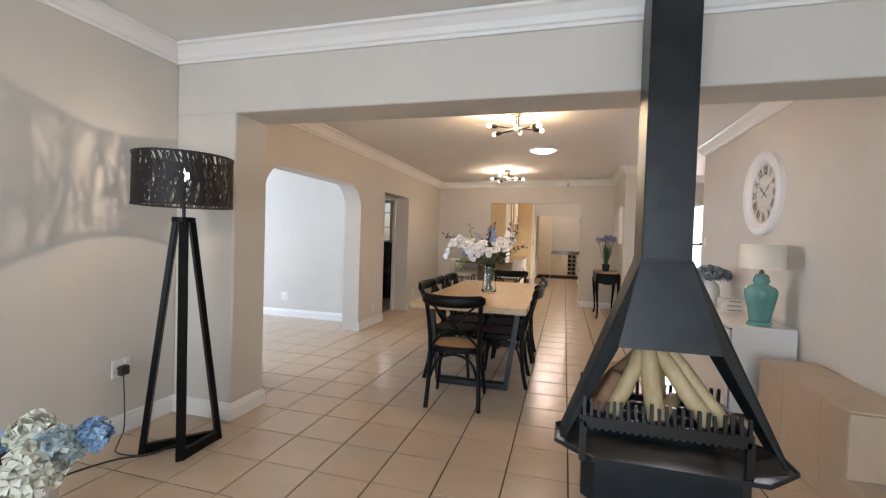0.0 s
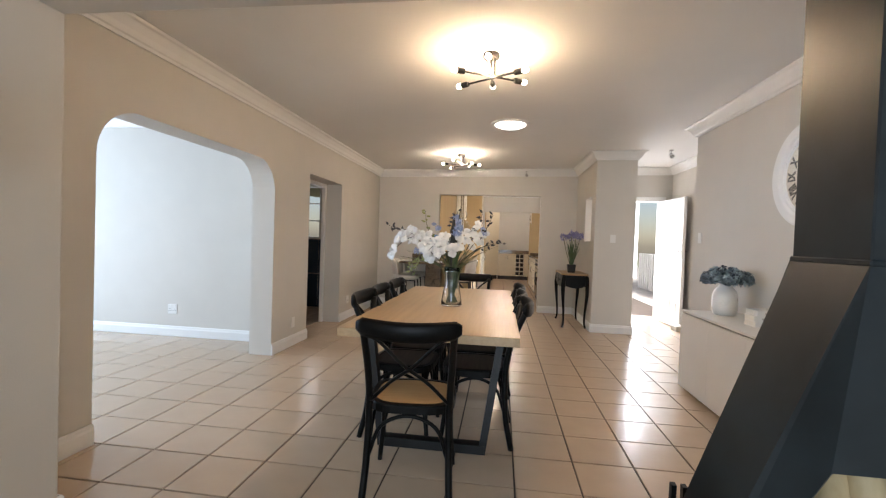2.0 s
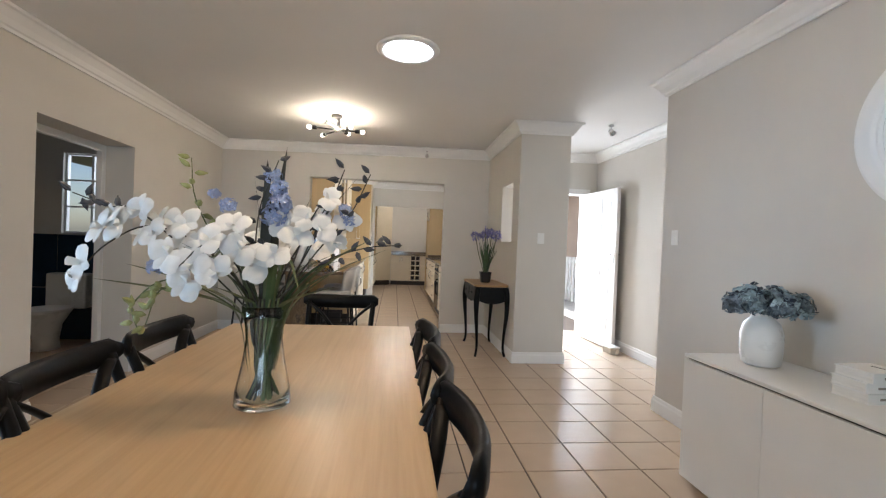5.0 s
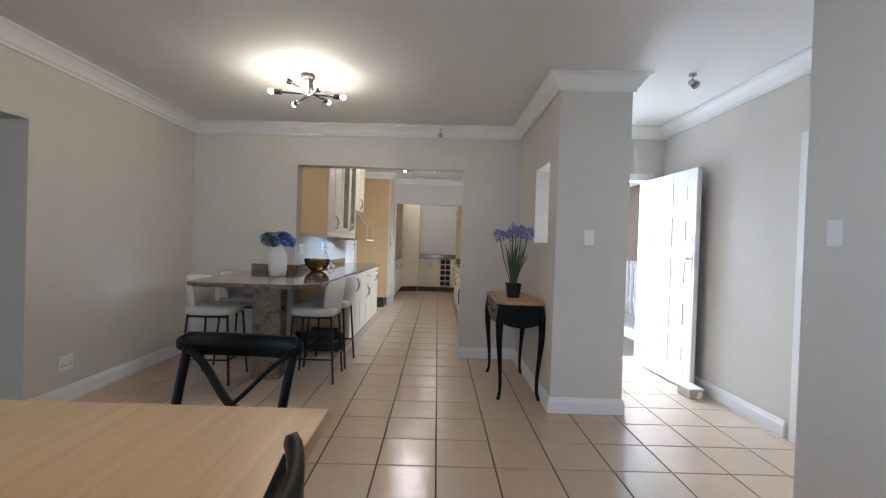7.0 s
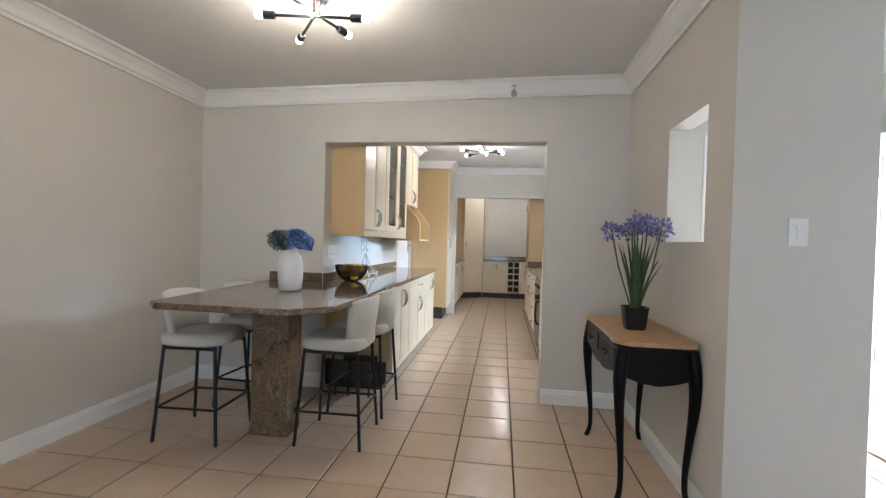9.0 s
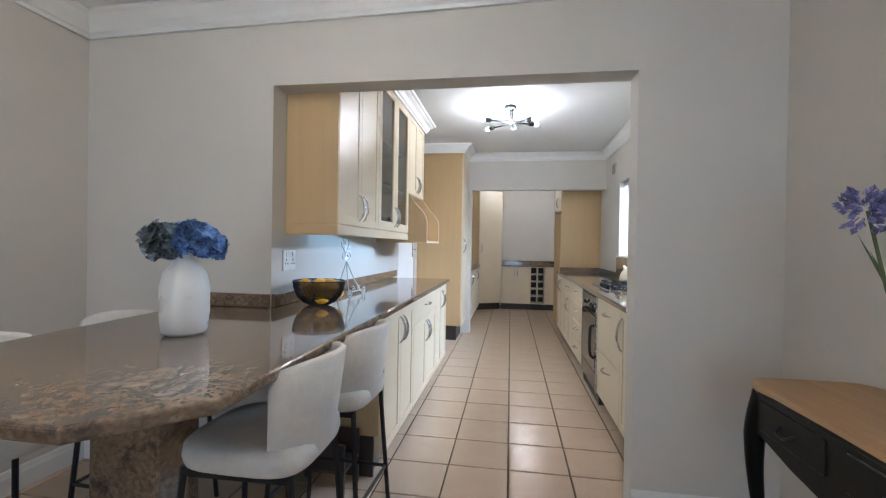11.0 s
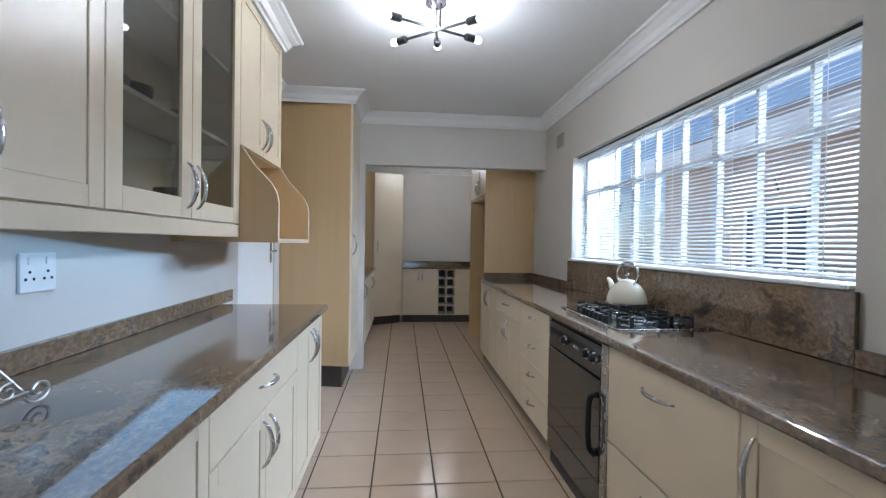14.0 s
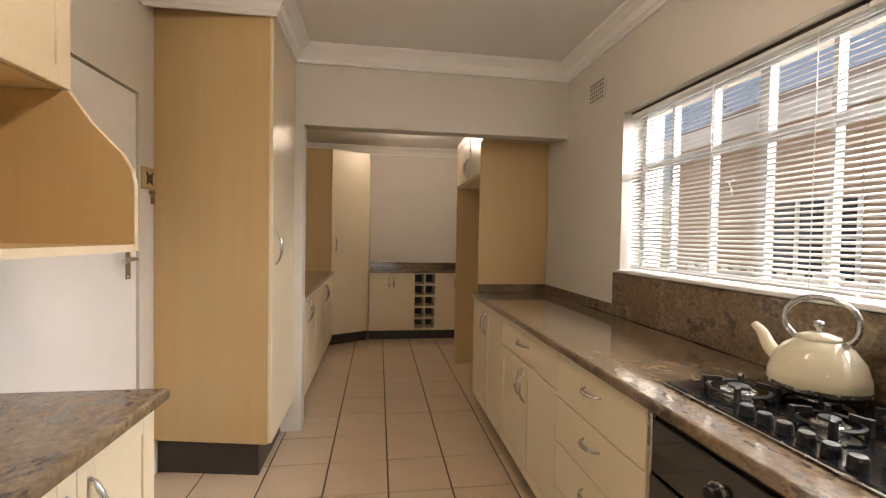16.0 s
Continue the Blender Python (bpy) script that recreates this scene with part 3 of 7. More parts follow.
def hydrangea_bunch(m, heads, label, vase_prof, vase_mat, vase_label, vase_name="vase"):
    """A vase with its bunch: heads are (colour, x, y, z, r) above the vase's foot."""
    v = thing(vase_name, m, vase_label, "vase")
    part("body", lathe(bmesh.new(), vase_prof, 40), vase_mat, v, "", True)
    b = thing("flower_bunch", m, label, "flowers")
    top = max(z for _, z in vase_prof)
    rnd = random.Random(len(heads) * 7 + 1)
    for col, x, y, z, r in heads:
        part("flower_head", hydrangea_head(bmesh.new(), (x, y, z), r, rnd), petal_mat(col), b)
        part("stem", tube(bmesh.new(), curve_pts([(x * 0.1, y * 0.1, top * 0.5), (x * 0.25, y * 0.25, top), (x * 0.8, y * 0.8, z - r * 0.4)], 6), 0.004, 6), M_STEM, b)
    for k in range(5):
        a = k * 1.3 + 0.4
        part("leaf", leaf_blade(bmesh.new(), [(0.01 * math.cos(a), 0.01 * math.sin(a), top - 0.01), (0.07 * math.cos(a), 0.07 * math.sin(a), top + 0.05), (0.14 * math.cos(a), 0.14 * math.sin(a), top + 0.03)], 0.03), M_LEAF, b)
    return v


VASE_MILK = [(0, 0), (0.055, 0), (0.07, 0.01), (0.077, 0.06), (0.077, 0.13), (0.066, 0.17), (0.042, 0.195), (0.038, 0.21), (0.043, 0.222), (0.036, 0.222), (0.032, 0.2), (0.06, 0.165), (0.068, 0.12), (0.06, 0.02), (0, 0.012)]
M_CERAMIC = mat("white_ceramic", (0.74, 0.73, 0.70), 0.28, var=0.015, scale=10)
hydrangea_bunch(pose(-0.92, 0.36, -0.02), [("white", 0.0, 0.02, 0.46, 0.075), ("pale", 0.12, 0.03, 0.42, 0.075), ("blue", 0.17, 0.13, 0.44, 0.06), ("blue", -0.05, -0.02, 0.40, 0.07), ("white", 0.10, -0.05, 0.37, 0.085), ("plum", 0.01, -0.08, 0.38, 0.05), ("grey", -0.09, 0.05, 0.43, 0.06), ("white", 0.05, -0.10, 0.31, 0.07), ("white", -0.05, -0.1, 0.32, 0.05), ("plum", -0.10, -0.05, 0.36, 0.06), ("grey", 0.0, -0.06, 0.33, 0.06)],
                "bunch of white, blue and plum hydrangeas", [(r * 1.2, z * 1.5 + 0.02) for r, z in VASE_MILK], M_CERAMIC, "tall white ceramic vase on the floor")


def fireplace():
    """Free-standing steel fireplace: octagonal tray, hood open to front and back, square flue."""
    CX, CY = 1.605, 1.445
    t = thing("fireplace", pose(CX, CY, 0), "black steel freestanding fireplace with square flue", "fireplace")

    def octo(h, c, z, k=None, cy=0.0, cx=0.0):
        k = h if k is None else k
        d = min(c, k * 0.62)
        return [Vector(p) + Vector((cx, 0, 0)) for p in ((-h + c, cy - k, z), (h - c, cy - k, z), (h, cy - k + d, z), (h, cy + k - d, z), (h - c, cy + k, z), (-h + c, cy + k, z), (-h, cy + k - d, z), (-h, cy - k + d, z))]

    def shell(bm, faces, th=0.006):
        made = {}
        for f in faces:
            ids = []
            for p in f:
                key = (round(p.x, 5), round(p.y, 5), round(p.z, 5))
                if key not in made:
                    made[key] = bm.verts.new(p)
                ids.append(made[key])
            bm.faces.new(ids)
        bmesh.ops.recalc_face_normals(bm, faces=bm.faces)
        bmesh.ops.solidify(bm, geom=list(bm.faces), thickness=th)
        return bm
    # plinth and tray
    part("plinth", prism(bmesh.new(), [(p.x, p.y) for p in octo(0.385, 0.06, 0, 0.12, 0.09, 0.055)], 0.0, 0.235), M_IRON, t)
    bm = bmesh.new()
    a, b = octo(0.40, 0.12, 0.24, 0.16, 0.06, 0.05), octo(0.525, 0.17, 0.30, 0.255, 0.02, 0.055)
    c2 = octo(0.525, 0.17, 0.32, 0.255, 0.02, 0.055)
    faces = [a[::-1]] + [[a[i], a[(i + 1) % 8], b[(i + 1) % 8], b[i]] for i in range(8)] + [[b[i], b[(i + 1) % 8], c2[(i + 1) % 8], c2[i]] for i in range(8)]
    part("tray", shell(bm, faces), M_IRON, t, "dished steel ash tray")
    # hood
    top, mid, low = octo(0.107, 0.0001, 1.23, 0.12), octo(0.295, 0.08, 0.825, 0.178, 0.0, 0.016), octo(0.49, 0.16, 0.325, 0.235, 0.02, 0.05)
    for name, f in (("hood_front", [top[0], top[1], mid[1], mid[0]]), ("hood_back", [top[4], top[5], mid[5], mid[4]]),
                    ("hood_side", [top[2], top[3], low[3], low[2]]), ("hood_side", [top[6], top[7], low[7], low[6]])):
        part(name, shell(bmesh.new(), [f]), M_IRON, t)
    for tp, m0, m1, l0, l1 in ((top[1], mid[1], mid[2], low[2], low[1]), (top[3], mid[3], mid[4], low[3], low[4]), (top[5], mid[5], mid[6], low[6], low[5]), (top[7], mid[7], mid[0], low[7], low[0])):
        if m0 == mid[1] or m0 == mid[5]:
            f = [tp, m0, l1 * 0.12 + l0 * 0.88, l0]
        else:
            f = [tp, l0, l1 * 0.12 + l0 * 0.88, m1]
        part("hood_corner", shell(bmesh.new(), [f]), M_IRON, t)
    bm = box(bmesh.new(), -0.107, 0.107, -0.12, 0.12, 1.225, 2.60, 0.004, 1)
    part("flue", bm, M_IRON, t, "square black steel flue")
    part("collar", box(bmesh.new(), -0.111, 0.111, -0.124, 0.124, 1.222, 1.236, 0.003, 1), M_IRON, t)
    part("damper_knob", tube(bmesh.new(), [(0.104, -0.05, 1.31), (0.15, -0.05, 1.31), (0.157, -0.05, 1.318)], [0.005, 0.005, 0.009], 8), M_BLACKMETAL, t)
    # grate with upright teeth
    g = part("grate", bmesh.new(), M_BLACKMETAL, t, "cast iron grate with upright teeth")
    bm = bmesh.new()
    for y in (-0.20, -0.07, 0.07, 0.20):
        bar(bm, (-0.34, y, 0.475), (0.34, y, 0.475), 0.03, 0.05)
    for x in (-0.34, 0.34):
        bar(bm, (x, -0.20, 0.475), (x, 0.20, 0.475), 0.03, 0.05)
    for k in range(-4, 5):
        bar(bm, (k * 0.075, -0.20, 0.46), (k * 0.075, 0.20, 0.46), 0.02, 0.02)
    bm.to_mesh(g.data)
    bm.free()
    rnd = random.Random(8)
    for y in (-0.205, 0.205):
        for k in range(22):
            x = -0.335 + k * 0.0319
            part("tooth", bar(bmesh.new(), (x, y, 0.44), (x + rnd.uniform(-0.006, 0.006), y + (0.012 if y < 0 else -0.012), 0.575 + rnd.uniform(-0.012, 0.012)), 0.013, 0.018, up=(0, 1, 0)), M_BLACKMETAL, t)
    for x, y in ((-0.34, -0.2), (0.34, -0.2), (-0.34, 0.2), (0.34, 0.2)):
        part("grate_leg", bar(bmesh.new(), (x, y, 0.29), (x, y, 0.475), 0.03, 0.03, up=(0, 1, 0)), M_BLACKMETAL, t)
    # logs leaning together
    M_LOG = wood_mat("peeled_log", (0.62, 0.49, 0.29), (0.42, 0.30, 0.15), 0.6, axis=2, scale=0.5)
    M_SPLIT = wood_mat("split_log", (0.36, 0.20, 0.11), (0.2, 0.1, 0.05), 0.7, axis=2, scale=0.5)
    for fx, fy, tx, ty, tz, r, m in ((-0.02, -0.16, -0.05, 0.0, 0.82, 0.05, M_LOG), (-0.21, -0.15, -0.06, 0.01, 0.80, 0.045, M_LOG), (0.20, -0.15, -0.01, 0.02, 0.81, 0.047, M_LOG), (0.27, -0.10, 0.02, 0.04, 0.83, 0.045, M_LOG), (-0.28, -0.12, -0.18, -0.04, 0.66, 0.04, M_SPLIT), (-0.30, 0.05, -0.05, 0.06, 0.77, 0.045, M_SPLIT), (0.05, 0.16, 0.0, 0.06, 0.80, 0.045, M_LOG), (0.0, -0.1, 0.1, 0.08, 0.53, 0.045, M_LOG)):
        lg = thing("log", pose(CX, CY, 0), "peeled pale log leaning in the grate" if m is M_LOG else "split brown log leaning in the grate", "log", "logs in the grate")
        d = Vector((tx - fx, ty - fy, tz - 0.5))
        pts = [Vector((fx, fy, 0.5)) + d * (k / 6) + Vector((rnd.uniform(-1, 1), rnd.uniform(-1, 1), 0)) * 0.004 for k in range(7)]
        part("wood", tube(bmesh.new(), pts, [r * 0.82 * rnd.uniform(0.95, 1.04) for _ in pts], 14), m, lg, "", True)


fireplace()

# tile-clad bench along the right wall
M_BENCH = mat("bench_tile", (0.47, 0.36, 0.26), 0.35, var=0.05, scale=6, per_object=0.15, bump=0.03)
bench = thing("bench", pose(0, 0, 0), "built-in bench clad in beige tiles", "bench")
part("core", boxed(2.51, XR - 0.002, 1.66, 2.64, 0, 0.52), M_GROUT, bench)
part("step_core", boxed(2.50, XR - 0.034, 0.9, 1.658, 0, 0.19), M_GROUT, bench)
for y0, y1 in ((1.655, 1.885), (1.89, 2.305), (2.31, 2.645)):
    part("tile", boxed(2.50, 2.512, y0, y1, 0.004, 0.519, 0.002, 1), M_BENCH, bench)
    part("tile", boxed(2.50, 2.826, y0, y1, 0.5205, 0.532, 0.002, 1), M_BENCH, bench)
part("tile", boxed(2.502, 2.826, 1.648, 1.6605, 0.20, 0.519, 0.002, 1), M_BENCH, bench)
for y0, y1 in ((0.9, 1.27), (1.275, 1.655)):
    part("tile", boxed(2.49, 2.826, y0, y1, 0.1905, 0.20, 0.002, 1), M_BENCH, bench)
    part("tile", boxed(2.488, 2.4985, y0, y1, 0.004, 0.19, 0.002, 1), M_BENCH, bench)

# ---- dining room ----


def dining_table():
    t = thing("dining_table", pose(0.395, 3.675, 0), "pale oak dining table with black steel legs", "table")
    w, l = 0.97, 2.19
    top = part("tabletop", boxed(-w / 2, w / 2, -l / 2, l / 2, 0.712, 0.76, 0.003, 2), M_OAK, t, "pale oak plank tabletop")
    for y in (-0.77, 0.77):
        for s in (-1, 1):
            part("leg", bar(bmesh.new(), (s * 0.30, y, 0.0), (s * 0.395, y, 0.71), 0.042, 0.06, up=(0, 1, 0)), M_BLACKMETAL, t)
        part("foot_rail", boxed(-0.318, 0.318, y - 0.035, y + 0.035, 0.0, 0.055, 0.003, 1), M_BLACKMETAL, t)
        part("top_rail", boxed(-0.42, 0.42, y - 0.03, y + 0.03, 0.665, 0.711, 0.003, 1), M_BLACKMETAL, t)
    part("rail", boxed(-0.03, 0.03, -0.78, 0.78, 0.66, 0.70), M_BLACKMETAL, t)


dining_table()
M_RATTAN = wood_mat("rattan_seat", (0.52, 0.32, 0.145), (0.45, 0.265, 0.11), 0.6, axis=0, scale=3.0)
# Darker rattan for the pushed-in chairs, with the shade put into its colour.
M_SHADED_SEAT = wood_mat("shaded_rattan_seat", (0.075, 0.05, 0.035), (0.03, 0.02, 0.014), 0.55, axis=0, scale=3.0)


def dining_chair(m, label, seat_mat):
    """Cross-back bentwood chair, facing local +y."""
    t = thing("dining_chair", m, label, "chair", "chairs round the table")

    def outline(k, n=28):
        out = []
        for i in range(n):
            a = 2 * math.pi * i / n
            c, s = math.cos(a), math.sin(a)
            e = 0.55
            x = math.copysign(abs(c) ** e, c) * (0.215 + 0.012 * s) * k
            y = math.copysign(abs(s) ** e, s) * 0.205 * k
            out.append((x, y + 0.01))
        return out
    bm = bmesh.new()
    o, i_ = outline(1.0), outline(0.86)
    rows = [[bm.verts.new((x, y, z)) for x, y in src] for src, z in ((o, 0.425), (o, 0.458), (outline(0.98), 0.466), (i_, 0.468), (i_, 0.425))]
    for a, b in zip(rows, rows[1:] + rows[:1]):
        for k in range(len(a)):
            l = (k + 1) % len(a)
            bm.faces.new((a[k], a[l], b[l], b[k]))
    part("seat_frame", bm, M_BLACKWOOD, t)
    part("seat", prism(bmesh.new(), outline(0.87), 0.44, 0.463), seat_mat, t, "woven rattan seat")
    for s in (-1, 1):
        # back post: floor to top rail in one bent piece
        pts = curve_pts([(s * 0.205, -0.225, 0), (s * 0.195, -0.185, 0.2), (s * 0.19, -0.175, 0.44), (s * 0.195, -0.20, 0.62), (s * 0.205, -0.285, 0.84)], 5)
        part("back_post", tube(bmesh.new(), pts, 0.0175, 8), M_BLACKWOOD, t, "", True)
        part("front_leg", tube(bmesh.new(), curve_pts([(s * 0.205, 0.205, 0), (s * 0.185, 0.18, 0.22), (s * 0.178, 0.17, 0.43)], 4), [0.013 + 0.006 * k / 8 for k in range(9)], 8), M_BLACKWOOD, t, "", True)
        # bent braces below the seat
        part("brace", tube(bmesh.new(), curve_pts([(s * 0.186, 0.172, 0.22), (s * 0.18, 0.13, 0.36), (s * 0.18, 0.0, 0.412), (s * 0.184, -0.12, 0.36), (s * 0.19, -0.175, 0.22)], 5), 0.010, 6), M_BLACKWOOD, t, "", True)
        # crossing slats of the back
        part("cross_slat", tube(bmesh.new(), curve_pts([(s * 0.185, -0.172, 0.475), (s * 0.09, -0.20, 0.575), (-s * 0.02, -0.225, 0.66), (-s * 0.12, -0.262, 0.765), (-s * 0.195, -0.28, 0.825)], 5), 0.021, 8, flat=0.42), M_BLACKWOOD, t, "", True)
    for y, sg in ((0.175, 1), (-0.178, -1)):
        part("brace", tube(bmesh.new(), curve_pts([(-0.186, y, 0.22), (-0.13, y, 0.36), (0, y, 0.412), (0.13, y, 0.36), (0.186, y, 0.22)], 5), 0.010, 6), M_BLACKWOOD, t, "", True)
    # bowed top rail with rounded ends
    bm = bmesh.new()
    n, rows = 16, []
    for i in range(n + 1):
        u = -1 + 2 * i / n
        x, y = 0.238 * u, -0.33 + 0.055 * u * u
        h = 0.045 * (1 - 0.12 * abs(u) ** 6) * (0.55 if abs(u) == 1 else 1)
        zc = 0.838 + 0.012 * u * u
        th = 0.016
        rows.append([bm.verts.new((x, y + dy, zc + dz)) for dy, dz in ((-th, -h * 0.55), (-th, h * 0.6), (-th * 0.3, h), (th * 0.7, h * 0.8), (th, 0), (th * 0.7, -h * 0.9), (-th * 0.2, -h))])
    for a, b in zip(rows, rows[1:]):
        for k in range(7):
            bm.faces.new((a[k], a[(k + 1) % 7], b[(k + 1) % 7], b[k]))
    bm.faces.new(rows[0])
    bm.faces.new(rows[-1][::-1])
    part("top_rail", bm, M_BLACKWOOD, t, "", True)
    return t


dining_chair(pose(0.352, 2.525, 0, 0, 0, 4), "black cross-back dining chair with tan rattan seat", M_RATTAN)
ch = dining_chair(pose(0.64, 3.17, 0, 0, 0, 91), "black cross-back dining chair with seat coloured as shaded, pushed in", M_SHADED_SEAT)
for x, y, rz in ((0.63, 3.62, 89), (0.64, 4.10, 92), (0.16, 3.16, -91), (0.155, 3.60, -88), (0.16, 4.08, -90), (0.435, 4.86, 177)):
    copy_thing(ch, pose(x, y, 0, 0, 0, rz))

# glass vase and silk flowers on the table
M_GLASS = glass_mat("clear_glass", (0.97, 0.99, 0.98))
VX, VY, VZ = 0.415, 3.56, 0.7605
gv = thing("glass_vase", pose(VX, VY, VZ), "clear waisted glass vase on the dining table", "vase")
gb = part("body", lathe(bmesh.new(), [(0, 0), (0.07, 0), (0.078, 0.006), (0.074, 0.05), (0.058, 0.13), (0.05, 0.19), (0.054, 0.24), (0.064, 0.285), (0.061, 0.287), (0.05, 0.24), (0.046, 0.19), (0.054, 0.13), (0.07, 0.05), (0.07, 0.016), (0, 0.014)], 40), M_GLASS, gv, "", True)
gb.visible_shadow = False


def orchid(bm, m, rnd, size=0.045):
    """A moth orchid: three sepals, two broad petals and a lip, facing local +z."""
    for k, (a, ln, w, up) in enumerate(((90, 1.0, 0.55, 0.15), (210, 0.95, 0.5, 0.1), (330, 0.95, 0.5, 0.1), (20, 1.15, 0.95, 0.25), (160, 1.15, 0.95, 0.25), (270, 0.45, 0.4, 0.6))):
        a = radians(a + rnd.uniform(-8, 8))
        u, v = Vector((math.cos(a), math.sin(a), 0)), Vector((-math.sin(a), math.cos(a), 0))
        prev = None
        for i in range(6):
            f = i / 5
            p = u * f * ln * size + Vector((0, 0, up * size * math.sin(f * 2.4)))
            ww = w * size * (math.sin(math.pi * min(0.97, 0.08 + f * 0.9)) ** 0.6) * 0.62
            row = [bm.verts.new(m @ (p - v * ww + Vector((0, 0, -0.12 * ww)))), bm.verts.new(m @ (p + Vector((0, 0, 0.1 * ww)))), bm.verts.new(m @ (p + v * ww + Vector((0, 0, -0.12 * ww))))]
            if prev:
                bm.faces.new((prev[0], prev[1], row[1], row[0]))
                bm.faces.new((prev[1], prev[2], row[2], row[1]))
            prev = row
    return bm


def flower_arrangement():
    t = thing("flower_arrangement", pose(VX, VY, VZ), "white silk orchids with blue and dark sprays in a glass vase", "flowers")
    rnd = random.Random(21)
    white = mat("orchid_white", (0.74, 0.73, 0.70), 0.55, var=0.08, scale=30, island=0.3)
    blue = mat("petal_cornflower", (0.30, 0.36, 0.54), 0.6, var=0.15, scale=30)
    bud = mat("bud_dark", (0.05, 0.05, 0.055), 0.6, var=0.3, scale=40)
    greenbud = mat("bud_green", (0.28, 0.30, 0.12), 0.6, var=0.2, scale=40)

    def spray(pts, r=0.0035, m=M_DARKSTEM):
        full = curve_pts([(rnd.uniform(-0.03, 0.03), rnd.uniform(-0.03, 0.03), 0.02), (rnd.uniform(-0.02, 0.02), rnd.uniform(-0.02, 0.02), 0.22)] + list(pts), 6)
        part("stem", tube(bmesh.new(), full, [r * (1 - 0.55 * k / len(full)) for k in range(len(full))], 6), m, t)

    def blooms(places, size=0.042):
        for x, y, z in places:
            d = (Vector((x, y, z)) - Vector((0, 0, 0.26)) + Vector((rnd.uniform(-0.1, 0.1), -0.5 + rnd.uniform(-0.25, 0.25), rnd.uniform(-0.05, 0.1)))).normalized()
            q = d.to_track_quat("Z", "Y").to_matrix().to_4x4()
            part("orchid_bloom", orchid(bmesh.new(), Matrix.Translation((x, y, z)) @ q @ Matrix.Rotation(rnd.uniform(0, 6.28), 4, "Z"), rnd, size * rnd.uniform(0.85, 1.1)), white, t, "", True)

    def tips(pts, m, s=0.016, n=10, spread=0.014):
        line = curve_pts(pts, 8)
        bm = bmesh.new()
        for k in range(n):
            p = line[int((len(line) - 1) * (0.2 + 0.8 * k / max(1, n - 1)))]
            q = Vector((rnd.uniform(-1, 1), rnd.uniform(-1, 1), rnd.uniform(-0.4, 1))).normalized()
            rot = q.to_track_quat("Z", "Y").to_matrix().to_4x4()
            lathe(bm, [(0, 0), (s * 0.5, s * 0.7), (s * 0.42, s * 1.5), (0, s * 2.4)], 7, Matrix.Translation(p + q * spread * 0.3) @ rot)
        tagged(part("bud", bm, m, t), kind="stuff")
    # white orchid sprays
    spray([(-0.12, -0.05, 0.42), (-0.27, -0.07, 0.50), (-0.38, -0.08, 0.45), (-0.45, -0.09, 0.36)])
    blooms([(-0.36, -0.08, 0.53), (-0.29, -0.10, 0.54), (-0.22, -0.08, 0.51), (-0.31, -0.06, 0.48), (-0.39, -0.09, 0.49), (-0.43, -0.10, 0.40), (-0.25, -0.11, 0.48), (-0.18, -0.10, 0.51), (-0.34, -0.10, 0.50), (-0.44, -0.10, 0.36), (-0.27, -0.05, 0.52), (-0.20, -0.06, 0.47), (-0.33, -0.04, 0.55), (-0.15, -0.09, 0.47)])
    spray([(-0.04, -0.08, 0.38), (-0.10, -0.15, 0.46), (-0.16, -0.18, 0.40)])
    blooms([(-0.10, -0.15, 0.47), (-0.03, -0.14, 0.45), (-0.13, -0.17, 0.41), (-0.07, -0.18, 0.39), (-0.15, -0.15, 0.36), (-0.19, -0.16, 0.43), (0.0, -0.12, 0.41), (-0.05, -0.13, 0.51), (0.05, -0.12, 0.44)], 0.049)
    spray([(0.06, -0.02, 0.40), (0.13, -0.02, 0.52), (0.19, -0.01, 0.62)])
    blooms([(0.05, -0.03, 0.52), (0.11, -0.04, 0.54), (0.17, -0.02, 0.60), (0.16, -0.05, 0.51), (0.19, -0.02, 0.47), (0.09, -0.05, 0.49), (0.14, 0.03, 0.56), (0.22, 0.0, 0.54), (0.08, 0.04, 0.5)])
    spray([(0.0, 0.08, 0.38), (-0.08, 0.16, 0.46), (-0.2, 0.22, 0.42)])
    blooms([(-0.08, 0.16, 0.48), (-0.15, 0.18, 0.46), (0.02, 0.14, 0.47), (-0.2, 0.2, 0.41), (0.12, 0.16, 0.44)])
    # blue sprays
    bm = bmesh.new()
    for c, r in (((0.035, -0.03, 0.62), 0.022), ((0.04, -0.04, 0.58), 0.027), ((0.03, -0.03, 0.54), 0.03), ((0.015, -0.02, 0.655), 0.02), ((0.215, 0.0, 0.57), 0.016), ((0.225, 0.0, 0.54), 0.02), ((-0.15, 0.0, 0.60), 0.014), ((-0.12, 0.02, 0.57), 0.02), ((-0.20, -0.08, 0.40), 0.026), ((-0.26, -0.08, 0.395), 0.02)):
        hydrangea_head(bm, c, r, rnd, 22, 0.6)
    tagged(part("blue_floret", bm, blue, t, "pale blue silk florets"), kind="stuff")
